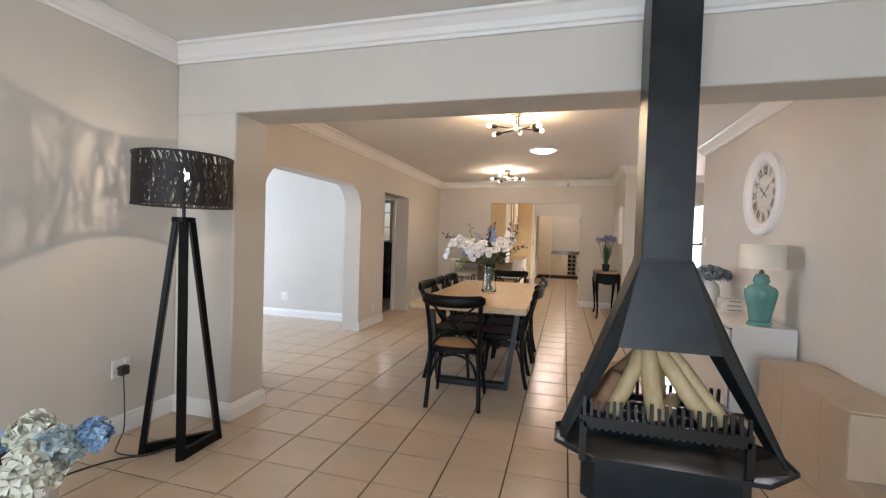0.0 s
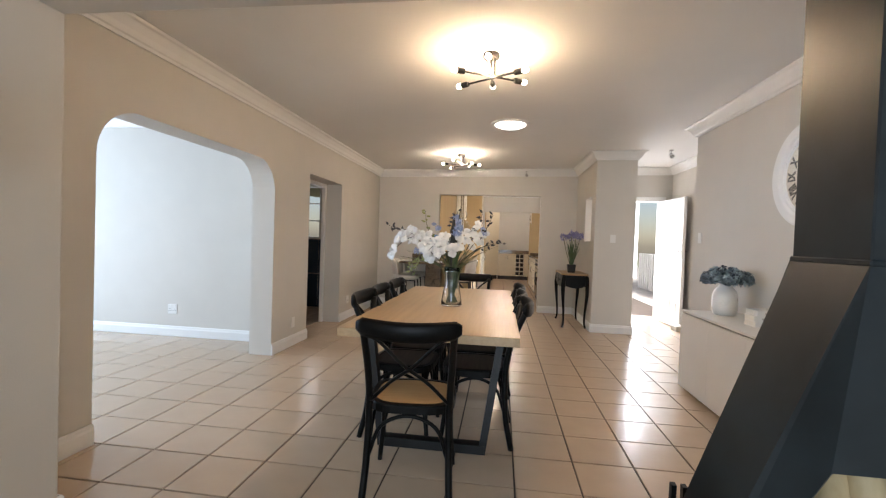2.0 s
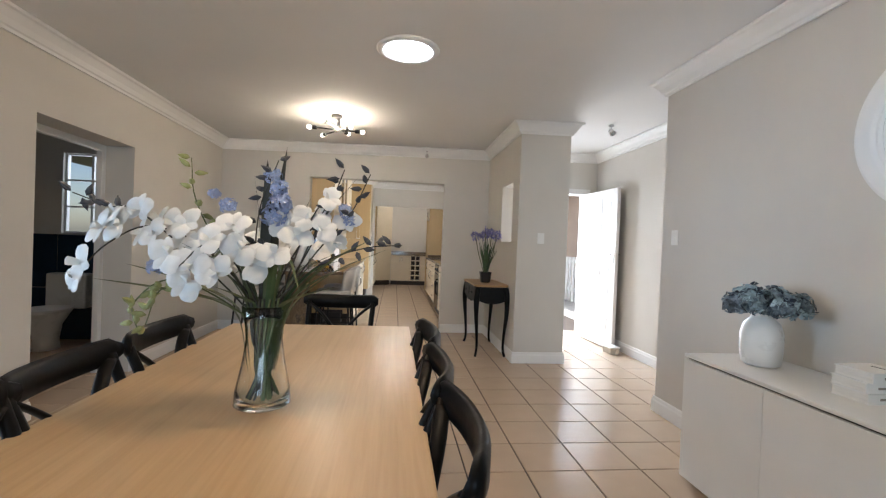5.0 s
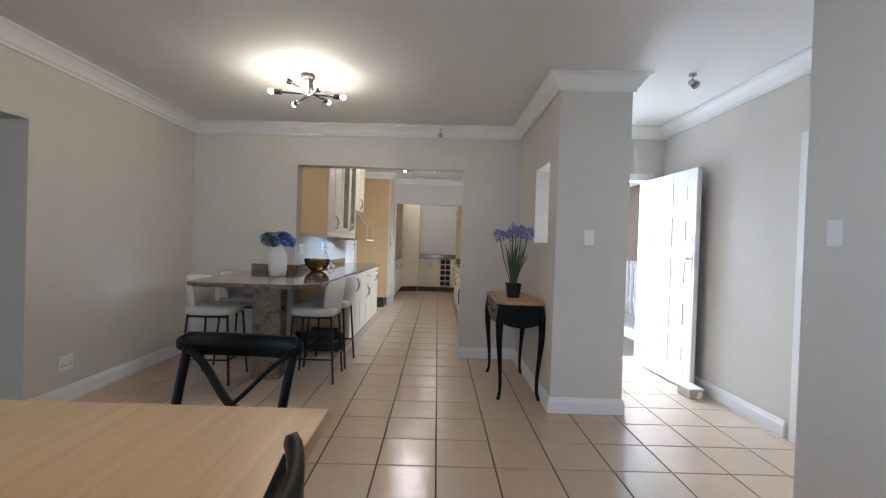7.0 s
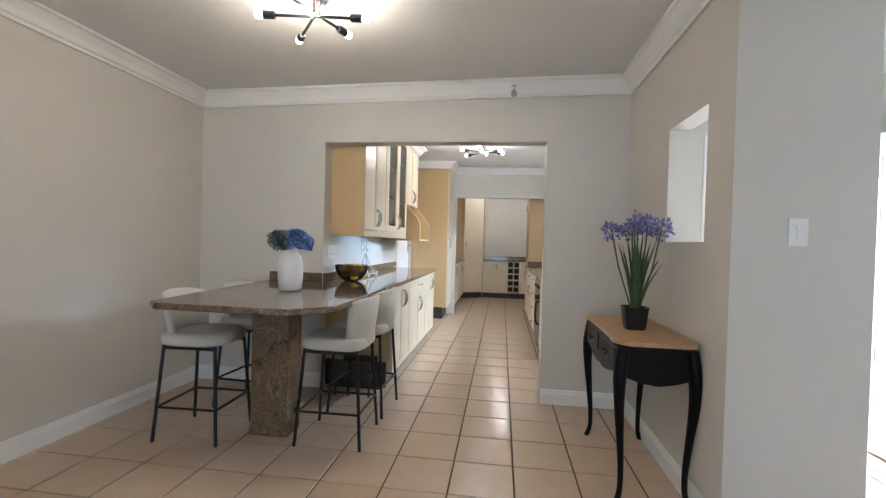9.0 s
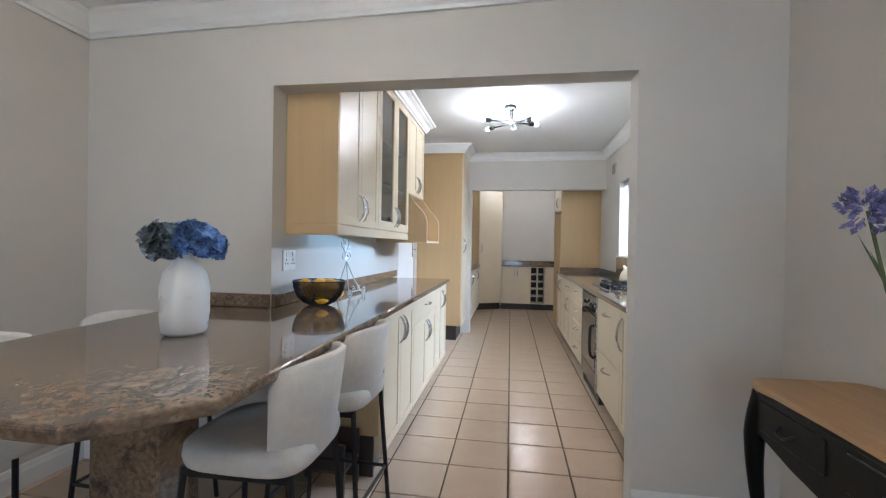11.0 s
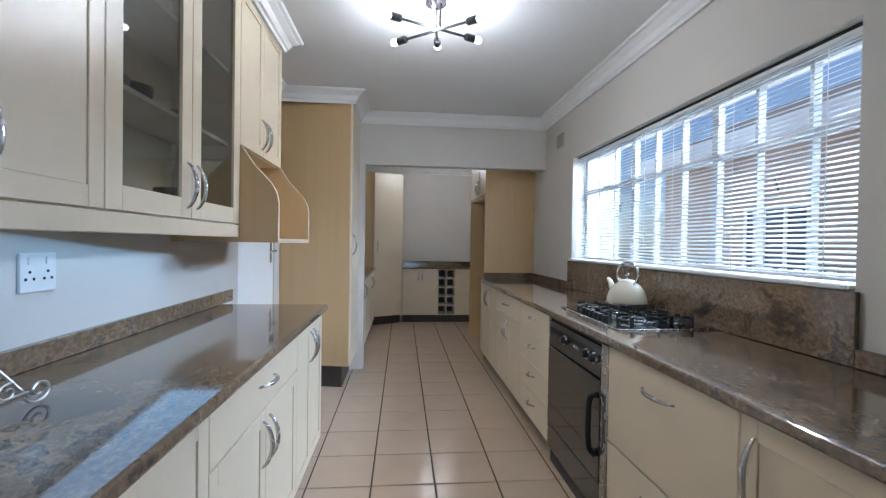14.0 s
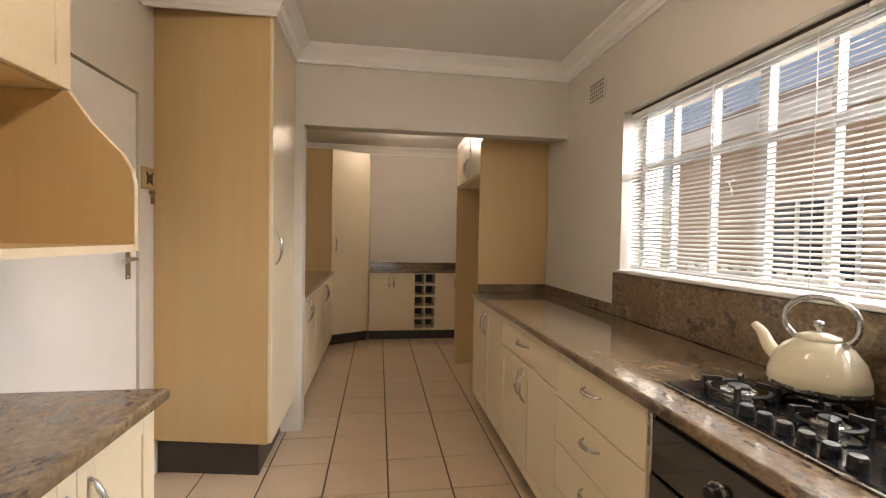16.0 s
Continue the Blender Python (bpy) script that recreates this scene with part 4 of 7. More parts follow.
    # bare and budded stems
    for pts, m in (([(-0.03, 0.0, 0.4), (-0.02, -0.02, 0.56), (0.03, -0.03, 0.70)], bud), ([(-0.12, 0.0, 0.42), (-0.20, 0.0, 0.58), (-0.22, 0.01, 0.70)], greenbud), ([(0.1, 0.0, 0.42), (0.17, 0.0, 0.58), (0.21, 0.0, 0.69)], bud), ([(0.12, 0.0, 0.42), (0.23, 0.0, 0.56), (0.285, 0.0, 0.68)], bud), ([(0.14, -0.03, 0.40), (0.27, -0.04, 0.46), (0.385, -0.05, 0.475)], bud), ([(-0.2, -0.08, 0.36), (-0.3, -0.1, 0.30), (-0.28, -0.11, 0.22)], greenbud), ([(-0.15, -0.1, 0.33), (-0.22, -0.13, 0.34), (-0.25, -0.14, 0.25)], greenbud), ([(-0.3, -0.04, 0.52), (-0.40, -0.05, 0.55), (-0.48, -0.06, 0.58)], bud)):
        spray(pts, 0.003, M_DARKSTEM if m is bud else M_STEM)
        tips(pts, m)
    for k in range(16):
        a = rnd.uniform(0, 6.28)
        d = rnd.uniform(0.08, 0.22)
        x, y = d * math.cos(a), d * math.sin(a)
        part("leaf", leaf_blade(bmesh.new(), [(x * 0.1, y * 0.1, 0.06), (x * 0.22, y * 0.22, 0.26), (x * 0.7, y * 0.7, 0.26 + rnd.uniform(0.1, 0.2)), (x * 1.2, y * 1.2, 0.26 + rnd.uniform(0.0, 0.22))], rnd.uniform(0.006, 0.011)), M_STEM if k % 3 else M_LEAF, t)
    for x, y, z, dark in ((-0.04, -0.01, 0.66, 1), (0.0, -0.03, 0.70, 1), (0.05, -0.02, 0.74, 1), (-0.02, 0.02, 0.60, 1), (0.19, 0.01, 0.66, 1), (0.25, 0.0, 0.67, 1), (0.30, -0.05, 0.49, 0), (0.34, -0.03, 0.46, 0), (0.26, -0.09, 0.42, 0), (0.22, -0.12, 0.36, 0), (-0.33, -0.09, 0.40, 0), (-0.40, -0.1, 0.36, 0), (0.12, 0.02, 0.62, 0), (-0.10, -0.12, 0.35, 0)):
        part("leaf", leaf_blade(bmesh.new(), [(x * 0.1, y * 0.1, 0.1), (x * 0.2, y * 0.2, 0.27), (x * 0.55, y * 0.6, 0.27 + (z - 0.27) * 0.6), (x, y, z)], rnd.uniform(0.013, 0.02)), M_DARKSTEM if dark else M_STEM, t)
    for k in range(22):
        a = rnd.uniform(0, 6.28)
        part("stem", tube(bmesh.new(), [(0.045 * math.cos(a), 0.045 * math.sin(a), 0.02), (0.03 * math.cos(a + 2.6), 0.03 * math.sin(a + 2.6), 0.18), (0.05 * math.cos(a + 2.9), 0.05 * math.sin(a + 2.9), 0.31)], 0.0035, 6), M_STEM if k % 2 else M_DARKSTEM, t)


flower_arrangement()


def sideboard():
    y0, y1, x0, x1 = 2.93, 4.48, 2.385, 2.842
    t = thing("sideboard", pose(x0, y0, 0), "low white lacquered sideboard against the clock wall", "sideboard")
    w, l = x1 - x0, y1 - y0
    part("body", boxed(0.03, w, 0, l, 0.03, 0.6815, 0.001, 1), M_WHITE, t)
    # Shade below the top is put in as a thin dark strip.
    part("gap_shade", boxed(0.026, 0.0295, 0.002, l - 0.002, 0.664, 0.6812), M_DARK, t, "dark strip painted as shade under the top")
    part("top", boxed(0, w, 0, l, 0.682, 0.70, 0.002, 1), M_WHITE, t)
    for k in range(3):
        part("door", boxed(0.0, 0.018, k * l / 3 + 0.0006, (k + 1) * l / 3 - 0.0006, 0.03, 0.672, 0.0012, 1), M_WHITE, t)
    part("plinth", boxed(0.05, w, 0.03, l - 0.03, 0, 0.03), M_DARK, t)


sideboard()
ST = 0.7005
hydrangea_bunch(pose(2.63, 4.25, ST), [("teal", -0.08, -0.04, 0.320, 0.06), ("teal", 0.0, -0.07, 0.330, 0.06), ("grey", 0.07, 0.0, 0.325, 0.06), ("teal", 0.0, 0.08, 0.325, 0.06), ("pale", -0.05, 0.05, 0.335, 0.055), ("teal", 0.10, -0.09, 0.310, 0.055), ("grey", -0.12, 0.03, 0.300, 0.05), ("teal", 0.02, 0.14, 0.305, 0.05), ("teal", -0.03, -0.14, 0.305, 0.05)],
                "bunch of teal-blue silk hydrangeas", [(r * 1.2, z * 1.22) for r, z in VASE_MILK], M_CERAMIC, "white ceramic vase on the sideboard")
M_PAPER = mat("paper_edge", (0.74, 0.72, 0.67), 0.8, var=0.05, scale=60, stretch=(1, 1, 12))
for k, (dy, rz, w) in enumerate(((0.0, 91, 0.19), (0.003, 88, 0.19), (-0.004, 93, 0.18))):
    b = thing("book", pose(2.67, 3.775 + dy, ST + k * 0.0405, 0, 0, rz), "thick white book in a stack on the sideboard", "book", "stack of books")
    part("page_block", boxed(-0.068, 0.066, -w / 2 + 0.003, w / 2 - 0.003, 0.003, 0.037), M_PAPER, b)
    part("cover", box(box(box(bmesh.new(), -0.07, 0.07, -w / 2, w / 2, 0, 0.003), -0.07, 0.07, -w / 2, w / 2, 0.037, 0.04), -0.073, -0.069, -w / 2, w / 2, 0, 0.04), M_WHITE, b)
    part("lettering", boxed(-0.0738, -0.0732, -w / 2 + 0.03, w / 2 - 0.05, 0.015, 0.024), mat("taupe_print", (0.28, 0.24, 0.20), 0.7), b)
    if k == 2:
        part("lettering", boxed(-0.02, 0.03, -0.04, -0.03, 0.0402, 0.0406), M_DARK, b)


def table_lamp():
    t = thing("table_lamp", pose(2.645, 3.07, ST) @ Matrix.Diagonal((0.94, 0.94, 0.94, 1)), "turquoise ceramic jar lamp with off-white drum shade", "table lamp")
    glaze = mat("turquoise_glaze", (0.10, 0.30, 0.27), 0.12, var=0.1, scale=6, coat=0.6)
    part("foot", lathe(bmesh.new(), [(0, 0), (0.094, 0), (0.098, 0.014), (0.088, 0.03), (0, 0.03)], 6), glaze, t)
    body = [(0, 0.026), (0.074, 0.029), (0.078, 0.05), (0.086, 0.10), (0.105, 0.19), (0.118, 0.255), (0.118, 0.285), (0.104, 0.315), (0.07, 0.334), (0.052, 0.342), (0.05, 0.352), (0.061, 0.358), (0.062, 0.372), (0.056, 0.385), (0.052, 0.41), (0.038, 0.425), (0.018, 0.432), (0, 0.434)]
    part("body", lathe(bmesh.new(), body, 40), glaze, t, "turquoise glazed jar with lid", True)
    part("finial", lathe(bmesh.new(), [(0.018, 0.43), (0.021, 0.442), (0.012, 0.456), (0.007, 0.462), (0.007, 0.6)], 14), mat("brown_wood", (0.16, 0.08, 0.04), 0.4, var=0.1), t, "turned brown neck", True)
    part("shade", lathe(bmesh.new(), [(0.165, 0.472), (0.16, 0.672), (0.158, 0.672), (0.163, 0.472), (0.165, 0.472)], 48), mat("linen", (0.76, 0.72, 0.63), 0.85, var=0.03, scale=80, bump=0.15, bscale=300), t, "off-white linen drum shade", True)


table_lamp()


def wall_clock():
    t = thing("wall_clock", pose(XR, 3.64, 1.79, 0, 0, -90), "large white round wall clock with roman numerals", "clock")
    # face towards local -y, x to the right of a viewer
    rot = Matrix.Rotation(radians(90), 4, "X")
    rim = [(0.268, 0.012), (0.272, 0.030), (0.279, 0.034), (0.283, 0.030), (0.290, 0.031), (0.300, 0.046), (0.306, 0.049), (0.335, 0.054), (0.352, 0.056), (0.359, 0.053), (0.362, 0.046), (0.368, 0.044), (0.372, 0.038), (0.372, 0.0), (0.268, 0.0), (0.268, 0.012)]
    part("rim", lathe(bmesh.new(), rim, 80, rot), M_TRIM, t, "moulded white rim")
    part("dial", lathe(bmesh.new(), [(0, 0.008), (0.274, 0.008), (0.274, 0.0), (0, 0.0)], 72, rot), mat("clock_dial", (0.56, 0.51, 0.43), 0.5, var=0.04, scale=5), t)
    ink = mat("clock_ink", (0.03, 0.022, 0.018), 0.5)
    for h, word in enumerate(("XII", "I", "II", "III", "IIII", "V", "VI", "VII", "VIII", "IX", "X", "XI")):
        a = h * math.pi / 6
        cu = bpy.data.curves.new("numeral", "FONT")
        cu.body, cu.size, cu.align_x, cu.align_y, cu.extrude = word, 0.106, "CENTER", "CENTER", 0.0006
        cu.offset = 0.0055
        tmp = bpy.data.objects.new("numeral_source", cu)
        me = bpy.data.meshes.new_from_object(tmp)
        bpy.data.objects.remove(tmp)
        me.materials.clear()
        me.materials.append(ink)
        bold = Matrix.Diagonal((0.66, 1.0, 1, 1))
        me.transform(Matrix.Translation((0.203 * math.sin(a), -0.0095, 0.203 * math.cos(a))) @ Matrix.Rotation(a, 4, "Y") @ rot @ bold)
        ob = new("numeral", me)
        ob.parent = t
    for ang, ln, w in ((-55, 0.125, 0.016), (55, 0.175, 0.013)):
        bm = prism(bmesh.new(), [(-w * 0.5, -0.06), (w * 0.5, -0.06), (w * 0.35, ln * 0.35), (w * 1.1, ln * 0.55), (w * 0.4, ln * 0.68), (0, ln), (-w * 0.4, ln * 0.68), (-w * 1.1, ln * 0.55), (-w * 0.35, ln * 0.35)], -0.014, -0.012, "y")
        bmesh.ops.transform(bm, matrix=Matrix.Rotation(radians(ang), 4, "Y"), verts=bm.verts)
        part("clock_pointer", bm, ink, t)
    part("hub", lathe(bmesh.new(), [(0, 0.017), (0.012, 0.016), (0.012, 0.008)], 16, rot), ink, t)
    cover = part("glass_cover", lathe(bmesh.new(), [(0, 0.0235), (0.2685, 0.0235), (0.2685, 0.0225), (0, 0.0225)], 48, rot), glass_mat("clock_glass", ior=1.3), t, "clear glass")
    cover.visible_shadow = False


wall_clock()


def ceiling_lamp(x, y, z, turn, glow):
    """Three crossed black bars with bulbs at their ends under a round canopy."""
    t = thing("ceiling_light", pose(x, y, z, 0, 0, turn), "black ceiling light with crossed bars and lit bulbs", "ceiling light", "crossed-bar ceiling lights")
    part("canopy", lathe(bmesh.new(), [(0, 0), (0.055, 0), (0.058, -0.006), (0.058, -0.03), (0.05, -0.035), (0, -0.035)], 28), M_BLACKMETAL, t)
    for k, (a, zz, off) in enumerate(((0, -0.15, 0.01), (60, -0.13, 0.0), (-60, -0.17, 0.0))):
        c, s = math.cos(radians(a)), math.sin(radians(a))
        part("arm", tube(bmesh.new(), [(-0.21 * c, -0.21 * s + off, zz), (0.21 * c, 0.21 * s + off, zz)], 0.0075, 8), M_BLACKMETAL, t)
        part("rod", tube(bmesh.new(), [(0.03 * c, 0.03 * s, -0.03), (0.03 * c, 0.03 * s + off, zz)], 0.0065, 8), M_BLACKMETAL, t)
        for e in (-1, 1):
            m = Matrix.Translation((e * 0.20 * c, e * 0.20 * s + off, zz)) @ Vector((e * c, e * s, 0)).to_track_quat("Z", "Y").to_matrix().to_4x4()
            part("socket", lathe(bmesh.new(), [(0, -0.008), (0.017, -0.008), (0.02, 0.0), (0.02, 0.05), (0, 0.05)], 14, m), M_BLACKMETAL, t)
            part("bulb", lathe(bmesh.new(), [(0, 0.048), (0.011, 0.05), (0.018, 0.062), (0.02, 0.074), (0.014, 0.09), (0, 0.096)], 14, m), glow, t, "lit frosted bulb", True)
    return t


ceiling_lamp(0.65, 3.42, ZD + lean(0.65), 28, M_BULB)
ceiling_lamp(0.13, 6.90, ZD + lean(0.13), 9, M_BULB)
ceiling_lamp(0.845, 10.34, ZK, 23, M_BULB_WHITE)
ceiling_lamp(-3.0, 2.6, ZD, 20, M_BULB_WHITE)

# tubular skylight in the dining ceiling
sk = thing("tubular_skylight", pose(0.82, 5.24, ZD + lean(0.82)), "round glowing tubular skylight in white ceiling ring", "skylight")
part("ring", lathe(bmesh.new(), [(0.165, 0.0), (0.165, -0.012), (0.175, -0.02), (0.20, -0.018), (0.212, -0.008), (0.214, 0.0), (0.165, 0.0)], 48), M_TRIM, sk, "", True)
part("diffuser", lathe(bmesh.new(), [(0.168, -0.012), (0.12, -0.035), (0.06, -0.046), (0, -0.05)], 40), glow_mat("daylight_diffuser", (0.93, 0.97, 1.0), 14.0), sk, "domed daylight diffuser", True)


def spot_or_sensor(name, m, label, category, mt):
    t = thing(name, m, label, category)
    part("base", lathe(bmesh.new(), [(0, 0), (0.028, 0), (0.028, -0.014), (0, -0.014)], 20), mt, t)
    part("arm", tube(bmesh.new(), [(0, 0, -0.012), (0.0, 0.0, -0.05)], 0.007, 8), mt, t)
    part("head", lathe(bmesh.new(), [(0, 0.0), (0.024, 0.004), (0.028, 0.05), (0.03, 0.075), (0.022, 0.075), (0.02, 0.05), (0, 0.045)], 20, pose(0, 0.02, -0.055, 125)), mt, t, "", True)
    return t


spot_or_sensor("ceiling_spotlight", pose(3.04, 6.72, ZD + lean(3.04)), "small chrome spotlight on the hall ceiling", "spotlight", M_CHROME)
spot_or_sensor("alarm_sensor", pose(1.175, YB - 0.05, ZD - 0.06), "small white alarm sensor on the cornice", "sensor", mat("grey_plastic", (0.42, 0.40, 0.38), 0.5)).scale = (0.8, 0.8, 0.8)

# plates on walls
wall_plate("light_switch", pose(2.335, 6.79, 1.345, 0, 0, 0), 0.075, 0.115, "white light switch on the pier", "switch", 2)
wall_plate("light_switch", pose(XR, 5.30, 1.36, 0, 0, -90), 0.07, 0.11, "white light switch on the clock wall", "switch", 1)
wall_plate("wall_socket", pose(XL, 6.72, 0.29, 0, 0, 90), 0.115, 0.115, "white wall socket near the floor", "socket", sockets=True)
wall_plate("wall_socket", pose(XL, 4.98, 0.26, 0, 0, 90), 0.07, 0.115, "white wall socket near the floor", "socket", 1)
wall_plate("wall_socket", pose(-3.05, 5.02, 0.32, 0, 0, 0), 0.115, 0.115, "white wall socket in the side room", "socket", sockets=True)


def console_table():
    """Black cabriole-legged side table with a wooden top, back to the hatch wall."""
    t = thing("console_table", pose(1.885, 7.42, 0), "black cabriole-leg side table with oak top", "side table")
    W, D = 0.19, 0.42       # half sizes across x and y
    out = []
    for i in range(40):
        a = 2 * math.pi * i / 40
        c, s = math.cos(a), math.sin(a)
        x = math.copysign(abs(c) ** 0.28, c) * (W + 0.01) * (1 - 0.05 * math.cos(2 * math.pi * s) * (1 if c < 0 else 0))
        y = math.copysign(abs(s) ** 0.28, s) * (D + 0.012)
        out.append((x, y))
    part("tabletop", prism(bmesh.new(), out, 0.785, 0.805), wood_mat("oak_veneer", (0.50, 0.31, 0.14), (0.36, 0.2, 0.085), 0.4, axis=1), t, "oak veneered top")
    part("moulding", prism(bmesh.new(), [(x * 0.975, y * 0.985) for x, y in out], 0.772, 0.7848), M_BLACKWOOD, t)
    for x in (-W + 0.012, W - 0.012):
        pts = [(-D + 0.02, 0.77), (-D + 0.02, 0.64), (-D + 0.1, 0.63), (-0.18, 0.60), (-0.06, 0.585), (0, 0.595), (0.06, 0.585), (0.18, 0.60), (D - 0.1, 0.63), (D - 0.02, 0.64), (D - 0.02, 0.77)]
        part("apron", prism(bmesh.new(), pts, x - 0.008, x + 0.008, "x"), M_BLACKWOOD, t)
    for y in (-D + 0.03, D - 0.03):
        pts = [(-W + 0.02, 0.77), (-W + 0.02, 0.63), (-0.08, 0.60), (0, 0.588), (0.08, 0.60), (W - 0.02, 0.63), (W - 0.02, 0.77)]
        part("apron", prism(bmesh.new(), pts, y - 0.008, y + 0.008, "y"), M_BLACKWOOD, t)
    for k in (-1, 1):
        part("drawer_front", boxed(-W - 0.001, -W + 0.006, k * 0.19 - 0.155, k * 0.19 + 0.155, 0.655, 0.755, 0.003, 1), M_BLACKWOOD, t)
        part("drawer_pull", tube(bmesh.new(), curve_pts([(-W - 0.002, k * 0.19 - 0.035, 0.71), (-W - 0.02, k * 0.19 - 0.02, 0.695), (-W - 0.02, k * 0.19 + 0.02, 0.695), (-W - 0.002, k * 0.19 + 0.035, 0.71)], 4), 0.005, 6), M_IRON, t, "dark metal drop pull")
    for sx in (-1, 1):
        for sy in (-1, 1):
            dx, dy = sx * 0.7, sy * 0.7
            prof = [(0.0, 0.77, 0.03), (0.012, 0.70, 0.033), (0.022, 0.62, 0.033), (0.02, 0.50, 0.026), (0.004, 0.34, 0.019), (-0.012, 0.18, 0.015), (-0.012, 0.07, 0.0135), (0.006, 0.015, 0.015), (0.012, 0.0, 0.016)]
            pts = curve_pts([(sx * (W - 0.03) + dx * o, sy * (D - 0.04) + dy * o, z) for o, z, r in prof], 3)
            rs = [0.03] * len(pts)
            for k in range(len(pts)):
                f = k / (len(pts) - 1) * (len(prof) - 1)
                i = min(int(f), len(prof) - 2)
                rs[k] = prof[i][2] + (prof[i + 1][2] - prof[i][2]) * (f - i)
            part("leg", tube(bmesh.new(), pts, rs, 10), M_BLACKWOOD, t, "", True)


console_table()
pot = thing("plant_pot", pose(1.87, 7.37, 0.8055), "small square black pot on the side table", "pot")
bm = bmesh.new()
rows = []
for z, h in ((0, 0.05), (0.02, 0.056), (0.115, 0.066), (0.125, 0.07), (0.125, 0.062), (0.1, 0.058)):
    rows.append([bm.verts.new((math.copysign(abs(math.cos(a)) ** 0.45, math.cos(a)) * h, math.copysign(abs(math.sin(a)) ** 0.45, math.sin(a)) * h, z)) for a in [2 * math.pi * (i + 0.5) / 24 for i in range(24)]])
for a, b in zip(rows, rows[1:]):
    for k in range(24):
        bm.faces.new((a[k], a[(k + 1) % 24], b[(k + 1) % 24], b[k]))
bm.faces.new(rows[0])
bm.faces.new(rows[-1])
part("body", bm, M_BLACKMETAL, pot)
ag = thing("potted_plant", pose(1.87, 7.37, 0.8055), "artificial agapanthus with violet flower heads", "plant")
rnd = random.Random(14)
for k in range(34):
    a, d = rnd.uniform(0, 6.28), rnd.uniform(0.03, 0.17)
    h = rnd.uniform(0.28, 0.47)
    part("leaf", leaf_blade(bmesh.new(), [(0.02 * math.cos(a), 0.02 * math.sin(a), 0.09), (d * 0.45 * math.cos(a), d * 0.45 * math.sin(a), 0.1 + h * 0.5), (d * math.cos(a), d * math.sin(a), 0.1 + h)], 0.008), M_LEAF, ag)
for x, y, z, r in ((-0.03, -0.05, 0.58, 0.07), (0.06, 0.02, 0.575, 0.065), (-0.13, 0.03, 0.545, 0.055), (0.10, -0.08, 0.56, 0.06), (0.0, 0.1, 0.56, 0.06)):
    part("stem", tube(bmesh.new(), [(x * 0.1, y * 0.1, 0.09), (x * 0.7, y * 0.7, 0.35), (x, y, z)], 0.0045, 6), M_STEM, ag)
    bm = bmesh.new()
    for k in range(70):
        d = Vector((rnd.gauss(0, 1), rnd.gauss(0, 1), rnd.gauss(0.25, 0.8))).normalized()
        p0, p1 = Vector((x, y, z)), Vector((x, y, z)) + d * r * rnd.uniform(0.7, 1.15)
        tube(bm, [p0 + (p1 - p0) * 0.5, p1], 0.001, 3)
        s = d.orthogonal().normalized()
        for q in range(3):
            e = s.copy()
            e.rotate(Matrix.Rotation(q * 2.1 + k, 3, d))
            bm.faces.new((bm.verts.new(p1 - d * 0.012), bm.verts.new(p1 + e * 0.009), bm.verts.new(p1 + d * 0.012), bm.verts.new(p1 + (e * 0.2 + d.cross(e)) * 0.008)))
    part("flower_head", bm, petal_mat("violet"), ag)

# ---- hall ----
def front_door():
    t = thing("door", pose(3.465, 8.20, 0, 0, 0, 3), "white ten-panel front door standing open", "door")
    L, H = 0.845, 2.03
    part("leaf", boxed(-0.014, 0.014, -L, 0, 0.012, H, 0.002, 1), M_TRIM, t)
    for k in range(3):
        y = -L + 0.055 + k * (L - 0.11) / 2
        for s in (-1, 1):
            part("stile", boxed(s * 0.0145 - 0.0075, s * 0.0145 + 0.0075, y - 0.053, y + 0.053, 0.014, H - 0.002, 0.002, 1), M_TRIM, t)
    zs = [0.012 + 0.10, 0.48, 0.87, 1.26, 1.64, H - 0.06]
    for z in zs:
        h = 0.1 if z < 0.2 else 0.05
        for s in (-1, 1):
            for c in (-1, 1):
                y0, y1 = (-L + 0.109, -L / 2 - 0.054) if c < 0 else (-L / 2 + 0.054, -0.109)
                part("rail", boxed(s * 0.0145 - 0.0075, s * 0.0145 + 0.0075, y0, y1, z - h, z + h * 0.9 if z < 1.9 else z + 0.058, 0.002, 1), M_TRIM, t)
    for a, b in zip(zs, zs[1:]):
        for y0, y1 in ((-L + 0.15, -L / 2 - 0.09), (-L / 2 + 0.09, -0.15)):
            for s in (-1, 1):
                part("panel", boxed(s * 0.012 - 0.009, s * 0.012 + 0.009, y0, y1, a + 0.1 if a > 0.2 else a + 0.135, b - 0.09, 0.006, 1), M_TRIM, t)
    for s in (-1, 1):
        hp = part("handle_plate", boxed(s * 0.024 - 0.004, s * 0.024 + 0.004, -L + 0.035, -L + 0.075, 1.08, 1.28, 0.003, 1), M_CHROME, t)
        part("lever", tube(bmesh.new(), [(s * 0.024, -L + 0.055, 1.20), (s * 0.07, -L + 0.055, 1.20), (s * 0.07, -L + 0.17, 1.20)], 0.009, 10), M_CHROME, hp, "steel lever")
        part("deadlock", lathe(bmesh.new(), [(0, 0.012), (0.02, 0.01), (0.024, 0)], 16, pose(s * 0.02, -L + 0.055, 1.37, 0, 90 * s, 0)), M_CHROME, t)


